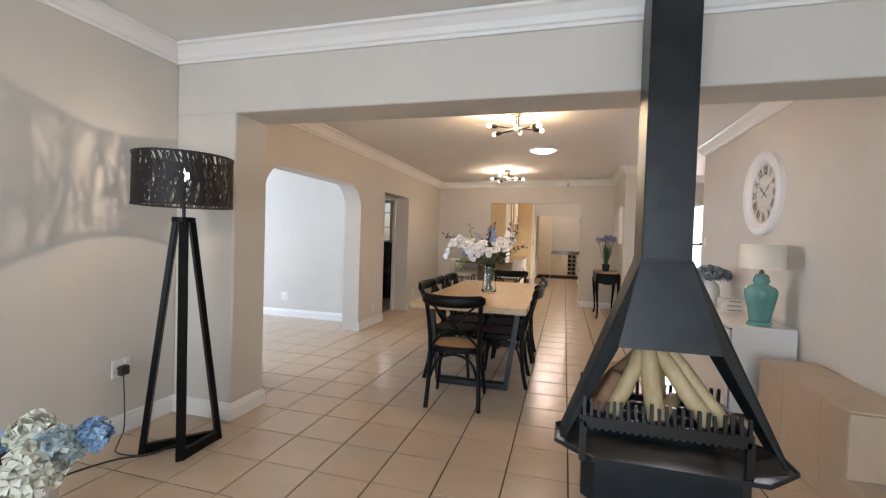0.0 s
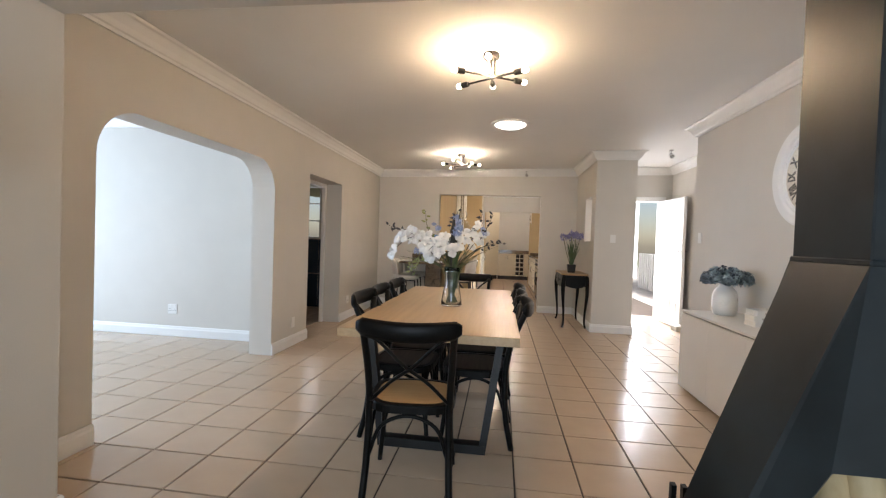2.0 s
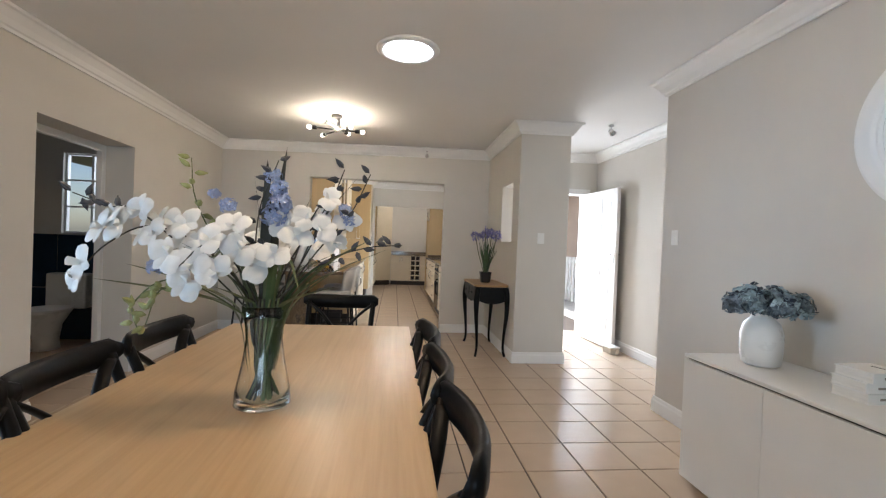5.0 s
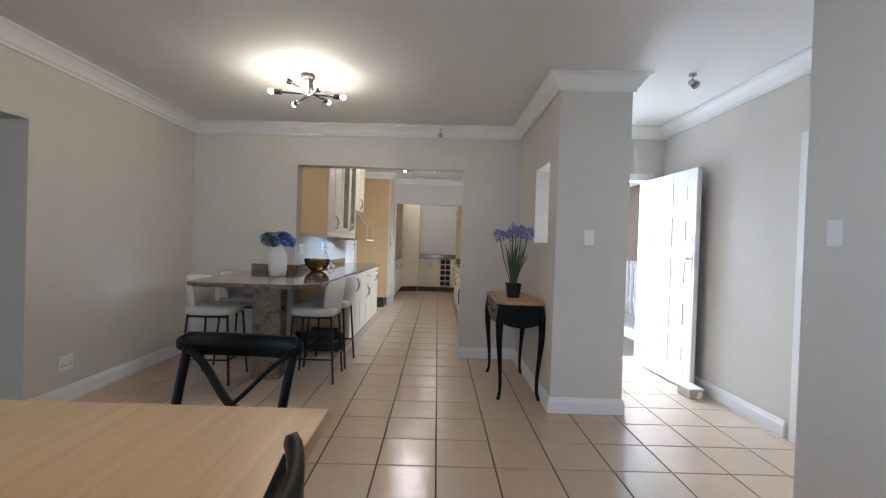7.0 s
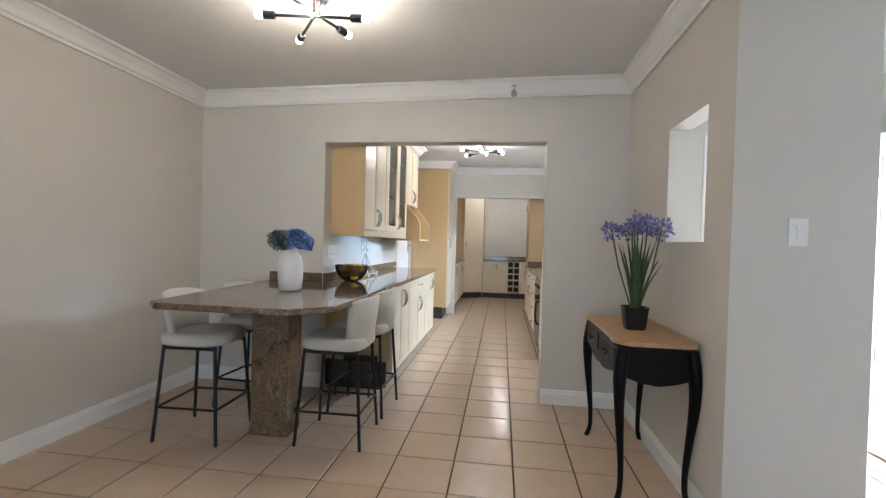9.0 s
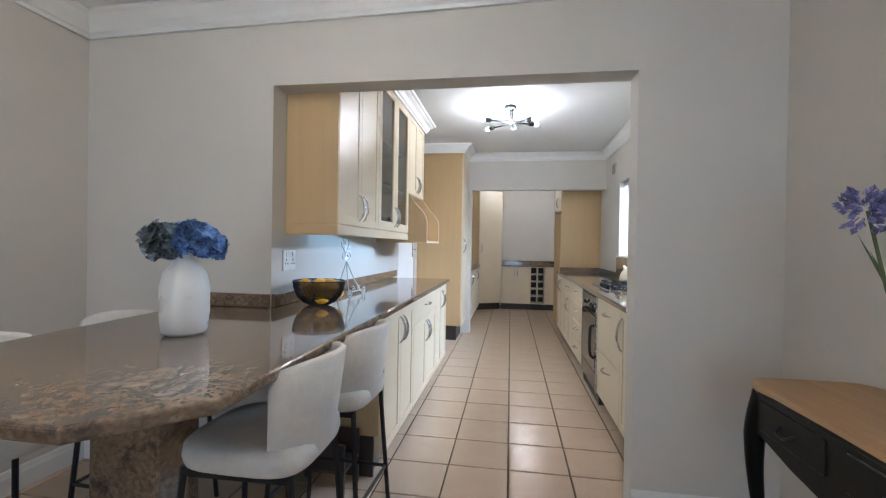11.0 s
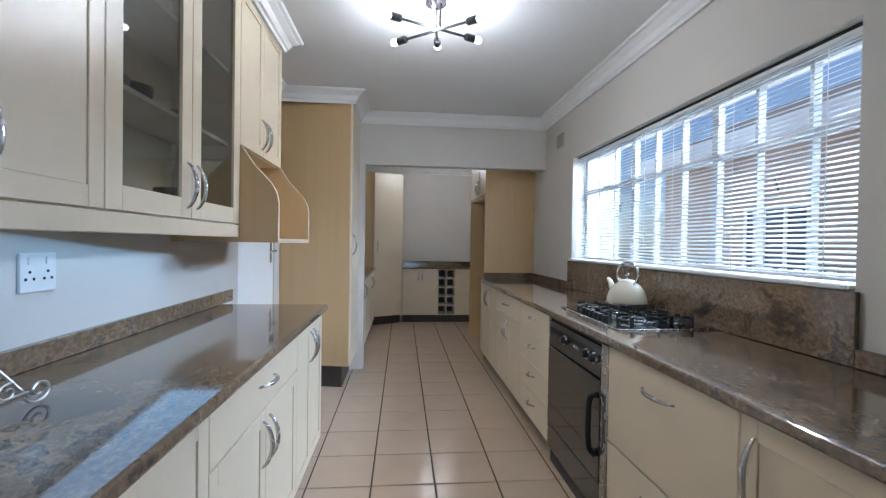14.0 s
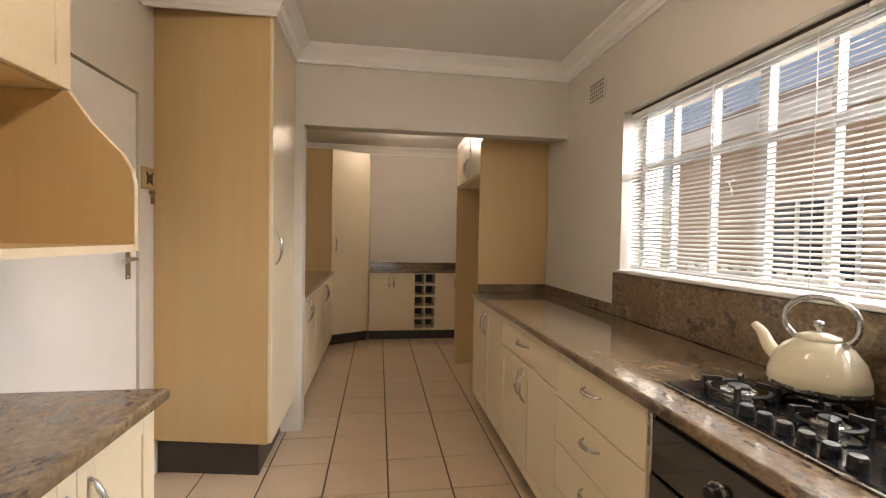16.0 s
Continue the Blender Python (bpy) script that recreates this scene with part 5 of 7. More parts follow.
def door_frame(name, axis, f0, f1, u0, u1, top, label):
    """Architrave and lining round an opening, proud of the wall by 12 mm."""
    t = thing(name, pose(0, 0, 0), label, "door frame")
    for n, a, b, c, d in (("jamb", u0 - 0.06, u0 + 0.018, 0, top + 0.06), ("jamb", u1 - 0.018, u1 + 0.06, 0, top + 0.06), ("head", u0 + 0.0185, u1 - 0.0185, top - 0.018, top + 0.06)):
        if axis == "x":
            part(n, boxed(f0 - 0.012, f1 + 0.012, a, b, c, d, 0.003, 1), M_TRIM, t)
        else:
            part(n, boxed(a, b, f0 - 0.012, f1 + 0.012, c, d, 0.003, 1), M_TRIM, t)
    return t


front_door()
door_frame("door_frame", "y", 8.21, 8.36, 2.62, 3.46, 2.04, "white front door frame")
door_frame("door_frame", "x", 3.62, 3.77, 5.54, 6.34, 2.03, "white internal door frame in the hall")
box_t = thing("storage_box", pose(3.44, 7.27, 0, 0, 0, 4), "clear plastic food box with white lid on floor", "container")
part("body", boxed(-0.06, 0.06, -0.09, 0.09, 0.001, 0.075, 0.012), mat("clear_plastic", (0.72, 0.66, 0.55), 0.25, trans=0.4), box_t)
part("lid", boxed(-0.068, 0.068, -0.098, 0.098, 0.075, 0.09, 0.006), M_WHITEPLASTIC, box_t)
pic = thing("picture", pose(3.54, 8.195, 1.6), "small grey framed picture in the hall", "picture")
part("frame", boxed(-0.09, 0.09, 0.0, 0.012, -0.13, 0.13, 0.003, 1), M_TRIM, pic)
part("image", boxed(-0.075, 0.075, -0.004, 0.0, -0.115, 0.115), mat("grey_print", (0.4, 0.41, 0.42), 0.7, var=0.4, scale=40), pic)

# ---- bathroom seen through the left doorway ----
door_frame("door_frame", "x", XL - 0.27, XL - 0.245, 5.36, 6.36, 1.95, "white bathroom door frame")
M_NAVY = mat("navy_tile", (0.012, 0.03, 0.055), 0.12, var=0.15, scale=6, coat=0.4)
wain = thing("wall_tiling", pose(0, 0, 0), "dark navy tiled dado in the bathroom", "wall tiles")
for k in range(4):
    part("tile", boxed(-4.178, -4.17, 5.18 + k * 0.605, 5.78 + k * 0.605, 0.0, 0.58, 0.002, 1), M_NAVY, wain)
    part("tile", boxed(-4.178, -4.17, 5.18 + k * 0.605, 5.78 + k * 0.605, 0.585, 1.18, 0.002, 1), M_NAVY, wain)
    part("tile", boxed(-4.165 + k * 0.595, -3.575 + k * 0.595, 7.588, 7.598, 0.0, 0.58, 0.002, 1), M_NAVY, wain)
    part("tile", boxed(-4.165 + k * 0.595, -3.575 + k * 0.595, 7.588, 7.598, 0.585, 1.18, 0.002, 1), M_NAVY, wain)
bwin = tagged(new("window_bathroom"), "white bathroom window with small panes", kind="structure")
for x in (-2.94, -2.665, -2.39):
    part("mullion", boxed(x - 0.012, x + 0.012, 7.64, 7.68, 1.2, 2.1), M_TRIM, bwin)
for z in (1.21, 1.5, 1.8, 2.09):
    for x in (-2.9275, -2.6525):
        part("glazing_bar", boxed(x, x + 0.25, 7.642, 7.678, z - 0.01, z + 0.01), M_TRIM, bwin)
wc = thing("toilet", pose(-2.75, 7.15, 0, 0, 0, 0), "white ceramic toilet in the bathroom", "toilet")
part("bowl", lathe(bmesh.new(), [(0, 0), (0.11, 0), (0.10, 0.1), (0.12, 0.25), (0.19, 0.38), (0.2, 0.4), (0.17, 0.4), (0.1, 0.25), (0, 0.2)], 32, None, 0.95, 1.25), M_CERAMIC, wc, "", True)
part("seat", lathe(bmesh.new(), [(0, 0.402), (0.205, 0.402), (0.205, 0.42), (0, 0.43)], 32, None, 0.95, 1.25), M_WHITEPLASTIC, wc)
part("cistern", boxed(-0.2, 0.2, 0.24, 0.40, 0.38, 0.76, 0.02), M_CERAMIC, wc)

# ---- breakfast table and left counter ----
outline = [(-0.78, 6.93), (-0.70, 6.86), (0.06, 6.85), (0.245, 7.04), (0.24, 10.72), (-0.388, 10.72), (-0.388, 8.327), (-0.86, 8.327)]
ct = thing("countertop", pose(0, 0, 0), "polished brown granite countertop running into breakfast table", "countertop")
bm = prism(bmesh.new(), outline, 0.866, 0.902)
bmesh.ops.bevel(bm, geom=[e for e in bm.edges if abs(e.verts[0].co.z - e.verts[1].co.z) < 0.01], offset=0.01, segments=3, profile=0.5, affect="EDGES")
part("slab", bm, M_GRANITE, ct)
part("upstand", boxed(-0.86, -0.39, 8.306, 8.327, 0.903, 0.975, 0.003, 1), M_GRANITE, ct)
part("upstand", boxed(-0.387, -0.367, 8.33, 10.86, 0.903, 0.975, 0.003, 1), M_GRANITE, ct)
leg = thing("granite_leg", pose(-0.32, 7.50, 0), "upright granite slab carrying the breakfast table", "table leg")
part("slab", boxed(-0.125, 0.125, -0.13, 0.05, 0, 0.865, 0.006), M_GRANITE, leg)


def bow_handle(parent, a, b, out):
    """A bowed steel pull from a to b, standing off along out, broad in the middle."""
    a, b, o = Vector(a), Vector(b), Vector(out)
    a, b = a - (b - a) * 0.08, b + (b - a) * 0.08
    pts = curve_pts([a, a + o * 0.55 + (b - a) * 0.1, a + o + (b - a) * 0.3, a + o * 1.12 + (b - a) * 0.5, a + o + (b - a) * 0.7, a + o * 0.55 + (b - a) * 0.9, b], 4)
    n = len(pts) - 1
    part("handle", tube(bmesh.new(), pts, [0.004 + 0.004 * math.sin(math.pi * k / n) for k in range(n + 1)], 8), M_CHROME, parent, "bowed brushed steel handle", True)


def front(parent, name, face, sgn, y0, y1, z0, z1, shaker=True, glass=False):
    """A cabinet door or drawer front on the plane x = face, facing sgn along x."""
    def fb(bm, d0, d1, a, b, c, d, bev=0.0015):
        xs = sorted((face + sgn * d0, face + sgn * d1))
        return box(bm, xs[0], xs[1], a, b, c, d, bev, 1)
    g = 0.0015
    y0, y1, z0, z1 = y0 + g, y1 - g, z0 + g, z1 - g
    if not shaker:
        return part(name, fb(bmesh.new(), 0, 0.02, y0, y1, z0, z1, 0.003), M_CREAM, parent)
    w = 0.055 if not glass else 0.07
    bm = bmesh.new()
    fb(bm, 0, 0.02, y0, y0 + w, z0, z1)
    fb(bm, 0, 0.02, y1 - w, y1, z0, z1)
    fb(bm, 0, 0.0198, y0 + w, y1 - w, z0, z0 + w)
    fb(bm, 0, 0.0198, y0 + w, y1 - w, z1 - w, z1)
    d = part(name, bm, M_CREAM, parent)
    if glass:
        # Grey tint of the pane stands in for the dimness inside the cabinet.
        p = part("glass_pane", fb(bmesh.new(), 0.006, 0.010, y0 + w - 0.004, y1 - w + 0.004, z0 + w - 0.004, z1 - w + 0.004, 0), glass_mat("tinted_cabinet_glass", (0.48, 0.50, 0.48), 0.02, 1.4), d, "glass pane tinted grey to dim the interior")
        p.visible_shadow = False
    else:
        part("panel", fb(bmesh.new(), 0.002, 0.0155, y0 + w + 0.0005, y1 - w - 0.0005, z0 + w + 0.0005, z1 - w - 0.0005), M_CREAM, d)
    return d


def base_unit(face, sgn, y0, y1, back, kind, label, group):
    t = thing("base_cabinet", pose(0, 0, 0), label, "cabinet", group)
    xs = sorted((face, back))
    part("body", boxed(xs[0], xs[1], y0 + 0.001, y1 - 0.001, 0.1, 0.864), M_CREAM, t)
    xs = sorted((face - sgn * 0.05, back))
    part("plinth", boxed(xs[0], xs[1], y0 + 0.001, y1 - 0.001, 0.0, 0.0995), mat("grey_plinth", (0.16, 0.15, 0.14), 0.5), t)
    mid = (y0 + y1) / 2
    out = (sgn * 0.03, 0, 0)
    hx = face + sgn * 0.02
    if kind == "doors":
        for a, b, hy in ((y0, mid, mid - 0.035), (mid, y1, mid + 0.035)):
            d = front(t, "door", face, sgn, a, b, 0.105, 0.862)
            bow_handle(d, (hx, hy, 0.66), (hx, hy, 0.80), out)
    elif kind == "drawer_doors":
        d = front(t, "drawer", face, sgn, y0, y1, 0.69, 0.862, False)
        bow_handle(d, (hx, mid - 0.07, 0.785), (hx, mid + 0.07, 0.785), out)
        for a, b, hy in ((y0, mid, mid - 0.035), (mid, y1, mid + 0.035)):
            d = front(t, "door", face, sgn, a, b, 0.105, 0.688)
            bow_handle(d, (hx, hy, 0.50), (hx, hy, 0.64), out)
    elif kind == "drawers":
        for k in range(4):
            z0 = 0.105 + k * 0.189
            d = front(t, "drawer", face, sgn, y0, y1, z0, z0 + 0.188, False)
            bow_handle(d, (hx, mid - 0.05, z0 + 0.12), (hx, mid + 0.05, z0 + 0.12), out)
    elif kind == "two_drawers":
        for z0, z1 in ((0.105, 0.46), (0.462, 0.862)):
            d = front(t, "drawer", face, sgn, y0, y1, z0, z1, False)
            bow_handle(d, (hx, mid - 0.08, z1 - 0.09), (hx, mid + 0.08, z1 - 0.09), out)
    elif kind == "door":
        d = front(t, "door", face, sgn, y0, y1, 0.105, 0.862)
        bow_handle(d, (hx, y1 - 0.05, 0.62), (hx, y1 - 0.05, 0.80), out)
    return t


GL = "cream cabinets along the left counter"
base_unit(0.19, 1, 8.44, 9.155, KL + 0.004, "doors", "cream base cabinet with two shaker doors", GL)
base_unit(0.19, 1, 9.157, 10.08, KL + 0.004, "drawer_doors", "cream base cabinet with drawer over two doors", GL)
base_unit(0.19, 1, 10.082, 10.70, KL + 0.004, "doors", "cream base cabinet with two shaker doors", GL)
endp = thing("end_panel", pose(0, 0, 0), "maple end panel and dark plinth under the counter", "panel")
part("panel", boxed(KL + 0.005, 0.19, 8.42, 8.439, 0.22, 0.864), M_MAPLE, endp)
part("plinth", boxed(KL + 0.005, 0.16, 8.42, 8.439, 0.0, 0.219), M_DARK, endp)
crate = thing("crate", pose(-0.05, 8.17, 0.0), "black metal magazine crate under a bar stool", "crate")

# wall cabinets on the left
GW = "cream wall cabinets"
WX, WZ0, WZ1 = -0.10, 1.357, 2.49


def wall_unit(y0, y1, z0, z1, label, glass=False, shelves=False):
    t = thing("wall_cabinet", pose(0, 0, 0), label, "cabinet", GW)
    if glass:
        for n, a, b, c, d, e, f in (("side", KL + 0.003, WX, y0 + 0.001, y0 + 0.019, z0, z1), ("side", KL + 0.003, WX, y1 - 0.019, y1 - 0.001, z0, z1), ("base", KL + 0.003, WX, y0 + 0.02, y1 - 0.02, z0, z0 + 0.018), ("top", KL + 0.003, WX, y0 + 0.02, y1 - 0.02, z1 - 0.018, z1), ("back", KL + 0.003, KL + 0.012, y0 + 0.02, y1 - 0.02, z0 + 0.019, z1 - 0.019)):
            part(n, boxed(a, b, c, d, e, f), M_CREAM, t)
        for z in (1.72, 2.06):
            part("shelf", boxed(KL + 0.013, WX - 0.03, y0 + 0.02, y1 - 0.02, z, z + 0.016), M_CREAM, t)
    else:
        part("body", boxed(KL + 0.003, WX, y0 + 0.001, y1 - 0.001, z0, z1), M_CREAM, t)
    mid = (y0 + y1) / 2
    for a, b, hy in ((y0, mid, mid - 0.035), (mid, y1, mid + 0.035)):
        d = front(t, "door", WX, 1, a, b, z0 + 0.002, z1 - 0.002, True, glass)
        bow_handle(d, (WX + 0.02, hy, z0 + 0.05), (WX + 0.02, hy, z0 + 0.19), (0.03, 0, 0))
    return t


wall_unit(8.485, 9.22, WZ0, WZ1, "cream wall cabinet with two solid doors")
wall_unit(9.222, 10.155, WZ0, WZ1, "cream wall cabinet with two glazed doors", True)
wall_unit(10.157, 10.845, 1.735, WZ1, "short cream wall cabinet over open hood niche")
pel = thing("pelmet", pose(0, 0, 0), "cream light pelmet with maple end under cabinets", "pelmet")
part("rail", boxed(-0.105, -0.08, 8.485, 10.15, 1.298, 1.355, 0.003, 1), M_CREAM, pel)
part("end_panel", boxed(KL + 0.003, -0.08, 8.467, 8.484, 1.298, 1.355), M_MAPLE, pel)
ep = thing("end_panel", pose(0, 0, 0), "maple side panel of the wall cabinets", "panel")
part("panel", boxed(KL + 0.003, WX + 0.018, 8.467, 8.484, 1.356, WZ1), M_MAPLE, ep)
strip = thing("under_cabinet_light", pose(-0.3, 9.9, 1.356), "slim dark lamp housing under the wall cabinet", "lamp")
part("housing", boxed(-0.05, 0.05, -0.25, 0.25, -0.035, 0, 0.006, 1), M_DARK, strip)


def hood_niche():
    t = thing("hood_niche", pose(0, 0, 0), "open maple cooker hood shelf with curved sides", "shelf")
    prof = [(KL + 0.003, 1.275), (0.095, 1.275), (0.095, 1.47), (0.085, 1.515), (0.06, 1.56), (-0.02, 1.645), (-0.08, 1.734), (KL + 0.003, 1.734)]
    for y in (10.158, 10.826):
        part("side", prism(bmesh.new(), prof, y, y + 0.018, "y"), M_MAPLE, t)
        for (x0, z0), (x1, z1) in zip(prof[1:6], prof[2:7]):
            part("edge_band", bar(bmesh.new(), (x0 + 0.0015, y + 0.009, z0), (x1 + 0.0015, y + 0.009, z1), 0.019, 0.003, up=(z1 - z0, 0, x0 - x1)), M_CREAM, t)
    part("shelf", boxed(KL + 0.004, 0.093, 10.177, 10.825, 1.276, 1.294), M_MAPLE, t)
    part("edge_band", boxed(0.0932, 0.097, 10.177, 10.825, 1.274, 1.295), M_CREAM, t)
    part("back", boxed(KL + 0.004, KL + 0.02, 10.177, 10.825, 1.295, 1.733), M_MAPLE, t)


hood_niche()
rnd = random.Random(4)
for y, z in ((9.37, 1.737), (9.50, 1.737), (9.62, 1.737), (9.92, 1.737), (9.85, 2.077), (9.45, 2.077), (9.9, 1.404)):
    c = thing("bowl", pose(-0.25, y, z), "dark stoneware bowl in the glazed cabinet", "bowl", "bowls in the glazed cabinet")
    k = rnd.uniform(0.85, 1.15)
    part("body", lathe(bmesh.new(), [(0, 0), (0.035 * k, 0), (0.06 * k, 0.03), (0.065 * k, 0.075 * k), (0.061 * k, 0.075 * k), (0.05 * k, 0.03), (0, 0.012)], 24), mat("dark_stoneware", (0.02, 0.022, 0.025), 0.35, var=0.2), c, "", True)

# tall cupboard
tall = thing("tall_cupboard", pose(0, 0, 0), "tall cream cupboard with maple side and dark plinth", "cupboard")
part("side", prism(bmesh.new(), [(KL + 0.003, 11.97), (0.23, 11.85), (0.23, 11.87), (KL + 0.003, 11.99)], 0.197, 2.578), M_MAPLE, tall)
part("body", prism(bmesh.new(), [(KL + 0.003, 11.991), (0.229, 11.871), (0.229, 12.447), (KL + 0.003, 12.447)], 0.197, 2.578), M_CREAM, tall)
part("plinth", prism(bmesh.new(), [(KL + 0.003, 12.01), (0.17, 11.91), (0.17, 12.447), (KL + 0.003, 12.447)], 0, 0.196), M_DARK, tall)
d = front(tall, "door", 0.23, 1, 11.85, 12.445, 0.2, 2.48, False)
bow_handle(d, (0.25, 11.92, 1.18), (0.25, 11.92, 1.34), (0.03, 0, 0))

# back door in the left wall
bd = thing("door", pose(KL - 0.03, 11.415, 0), "white flush kitchen door, closed", "door")
part("leaf", boxed(-0.02, 0.02, -0.405, 0.405, 0.01, 2.02, 0.002, 1), M_TRIM, bd)
hp = part("handle_plate", boxed(0.02, 0.027, 0.305, 0.345, 1.1, 1.28, 0.003, 1), M_CHROME, bd)
part("lever", tube(bmesh.new(), [(0.025, 0.325, 1.2), (0.065, 0.325, 1.2), (0.065, 0.21, 1.195)], 0.009, 10), M_CHROME, hp, "steel lever")
part("name_plate", boxed(0.02, 0.025, 0.31, 0.402, 1.478, 1.502), M_DARK, bd)
part("lock_case", boxed(0.02, 0.035, 0.31, 0.40, 1.312, 1.374, 0.003, 1), M_DARK, bd)
pq = thing("plaque", pose(KL, 11.905, 1.612), "small square wooden plaque with butterfly shape", "plaque")
part("board", boxed(0.0, 0.012, -0.066, 0.066, -0.057, 0.057, 0.003, 1), mat("plaque_wood", (0.5, 0.36, 0.18), 0.5, var=0.1), pq)
for s in (-1, 1):
    part("wing", prism(bmesh.new(), [(0, -0.02), (s * 0.03, -0.035), (s * 0.025, 0.0), (s * 0.035, 0.035), (0, 0.015)], 0.0125, 0.015, "x"), M_DARK, pq)
kh = thing("key_hook", pose(KL, 11.945, 1.52), "brass key hook with hanging keys", "hook")
part("hook", boxed(0.0, 0.01, -0.02, 0.02, 0.01, 0.03), mat("old_brass", (0.3, 0.2, 0.08), 0.4, metal=0.8), kh)
part("keys", boxed(0.004, 0.012, -0.015, 0.015, -0.04, 0.008, 0.003, 1), mat("old_brass", (0.3, 0.2, 0.08), 0.4, metal=0.8), kh)

# things on the left counter
CZ = 0.9025
wall_plate("wall_socket", pose(KL, 8.51, 1.15, 0, 0, 90), 0.14, 0.115, "white double wall socket over the counter", "socket", sockets=True)
wall_plate("wall_socket", pose(KL, 9.41, 1.18, 0, 0, 90), 0.13, 0.115, "white double wall socket over the counter", "socket", sockets=True)
hydrangea_bunch(pose(-0.325, 7.63, CZ), [("royal", 0.06, -0.03, 0.35, 0.06), ("grey", -0.08, -0.02, 0.35, 0.06), ("royal", 0.05, 0.05, 0.335, 0.055), ("blue", 0.01, 0.02, 0.37, 0.05), ("grey", -0.06, 0.05, 0.335, 0.055), ("royal", 0.10, 0.02, 0.325, 0.045), ("grey", -0.04, -0.06, 0.32, 0.045)],
                "bunch of blue and dark grey silk hydrangeas", [(r * 1.08, z * 1.36) for r, z in VASE_MILK], M_CERAMIC, "white ceramic milk-churn vase on the breakfast table")
bw = thing("fruit_bowl", pose(-0.19, 8.49, CZ) @ Matrix.Diagonal((0.9, 0.9, 1.0, 1)), "black wire mesh bowl on the granite counter", "bowl")
bm = bmesh.new()
prof = [(0.06, 0.004), (0.1, 0.022), (0.136, 0.06), (0.152, 0.1), (0.158, 0.138)]
for k in range(110):
    for s in (-1, 1):
        a0 = 2 * math.pi * k / 110
        tube(bm, [(r * math.cos(a0 + s * 0.09 * i), r * math.sin(a0 + s * 0.09 * i), z) for i, (r, z) in enumerate(prof)], 0.0019, 4, caps=False)
part("mesh", bm, M_BLACKMETAL, bw, "black wire mesh")
for r, z in (prof[0], prof[-1]):
    part("rim", lathe(bmesh.new(), [(r - 0.003, z), (r, z - 0.003), (r + 0.003, z), (r, z + 0.003), (r - 0.003, z)], 48), M_BLACKMETAL, bw, "", True)
M_LEMON = mat("lemon_skin", (0.70, 0.38, 0.012), 0.4, var=0.08, scale=20, bump=0.3, bscale=150)
for k, (x, y, z) in enumerate(((-0.07, -0.03, 0.05), (0.05, -0.06, 0.05), (0.0, 0.07, 0.05), (0.08, 0.05, 0.06), (-0.05, 0.06, 0.09), (-0.06, -0.05, 0.115), (0.02, -0.04, 0.12), (0.07, 0.0, 0.115), (0.0, 0.04, 0.115))):
    lm = thing("lemon", pose(-0.19 + x, 8.49 + y, CZ + z, rnd.uniform(-60, 60), 90 + rnd.uniform(-30, 30), rnd.uniform(0, 360)), "yellow lemon heaped in the wire bowl", "lemon", "lemons in the bowl")
    part("fruit", lathe(bmesh.new(), [(0, -0.052), (0.008, -0.046), (0.025, -0.034), (0.034, -0.012), (0.034, 0.012), (0.025, 0.034), (0.009, 0.046), (0, 0.052)], 18), M_LEMON, lm, "", True)
ez = thing("wire_easel", pose(-0.20, 8.98, CZ, 0, 0, 88) @ Matrix.Diagonal((1.4, 1.1, 1.05, 1)), "silver scrolled wire plate easel", "easel")
M_WIRE = mat("silver_wire", (0.42, 0.41, 0.40), 0.35, metal=0.8)


def scroll(c, r, turns, start, sg, n=26):
    return [(c[0] + sg * r * (1 - 0.75 * k / n) * math.cos(start + turns * 2 * math.pi * k / n), c[1], c[2] + r * (1 - 0.75 * k / n) * math.sin(start + turns * 2 * math.pi * k / n)) for k in range(n + 1)]


for s in (-1, 1):
    part("wire", tube(bmesh.new(), [(0, 0.02, 0.22), (s * 0.04, -0.01, 0.10), (s * 0.075, -0.04, 0.02)], 0.003, 6), M_WIRE, ez)
    part("scroll", tube(bmesh.new(), scroll((s * 0.085, -0.05, 0.03), 0.027, 1.3, 3.4, s), 0.003, 6), M_WIRE, ez)
    part("scroll", tube(bmesh.new(), scroll((s * 0.027, 0.022, 0.255), 0.026, 1.2, 4.4, s), 0.003, 6), M_WIRE, ez)
    part("heart", tube(bmesh.new(), curve_pts([(0, 0.025, 0.27), (s * 0.035, 0.03, 0.315), (s * 0.045, 0.032, 0.345), (s * 0.025, 0.034, 0.36), (s * 0.006, 0.034, 0.345), (s * 0.012, 0.034, 0.33)], 6), 0.003, 6), M_WIRE, ez)
    part("scroll", tube(bmesh.new(), scroll((s * 0.035, -0.045, 0.045), 0.02, 1.2, 1.0, s), 0.0022, 6), M_WIRE, ez)
part("wire", tube(bmesh.new(), [(0, 0.02, 0.22), (0, 0.09, 0.003)], 0.003, 6), M_WIRE, ez)
part("wire", tube(bmesh.new(), [(-0.075, -0.04, 0.03), (0.075, -0.04, 0.03)], 0.003, 6), M_WIRE, ez)

# bar stools
M_BOUCLE = mat("cream_fabric", (0.66, 0.62, 0.56), 0.9, var=0.04, scale=40, bump=0.5, bscale=260)


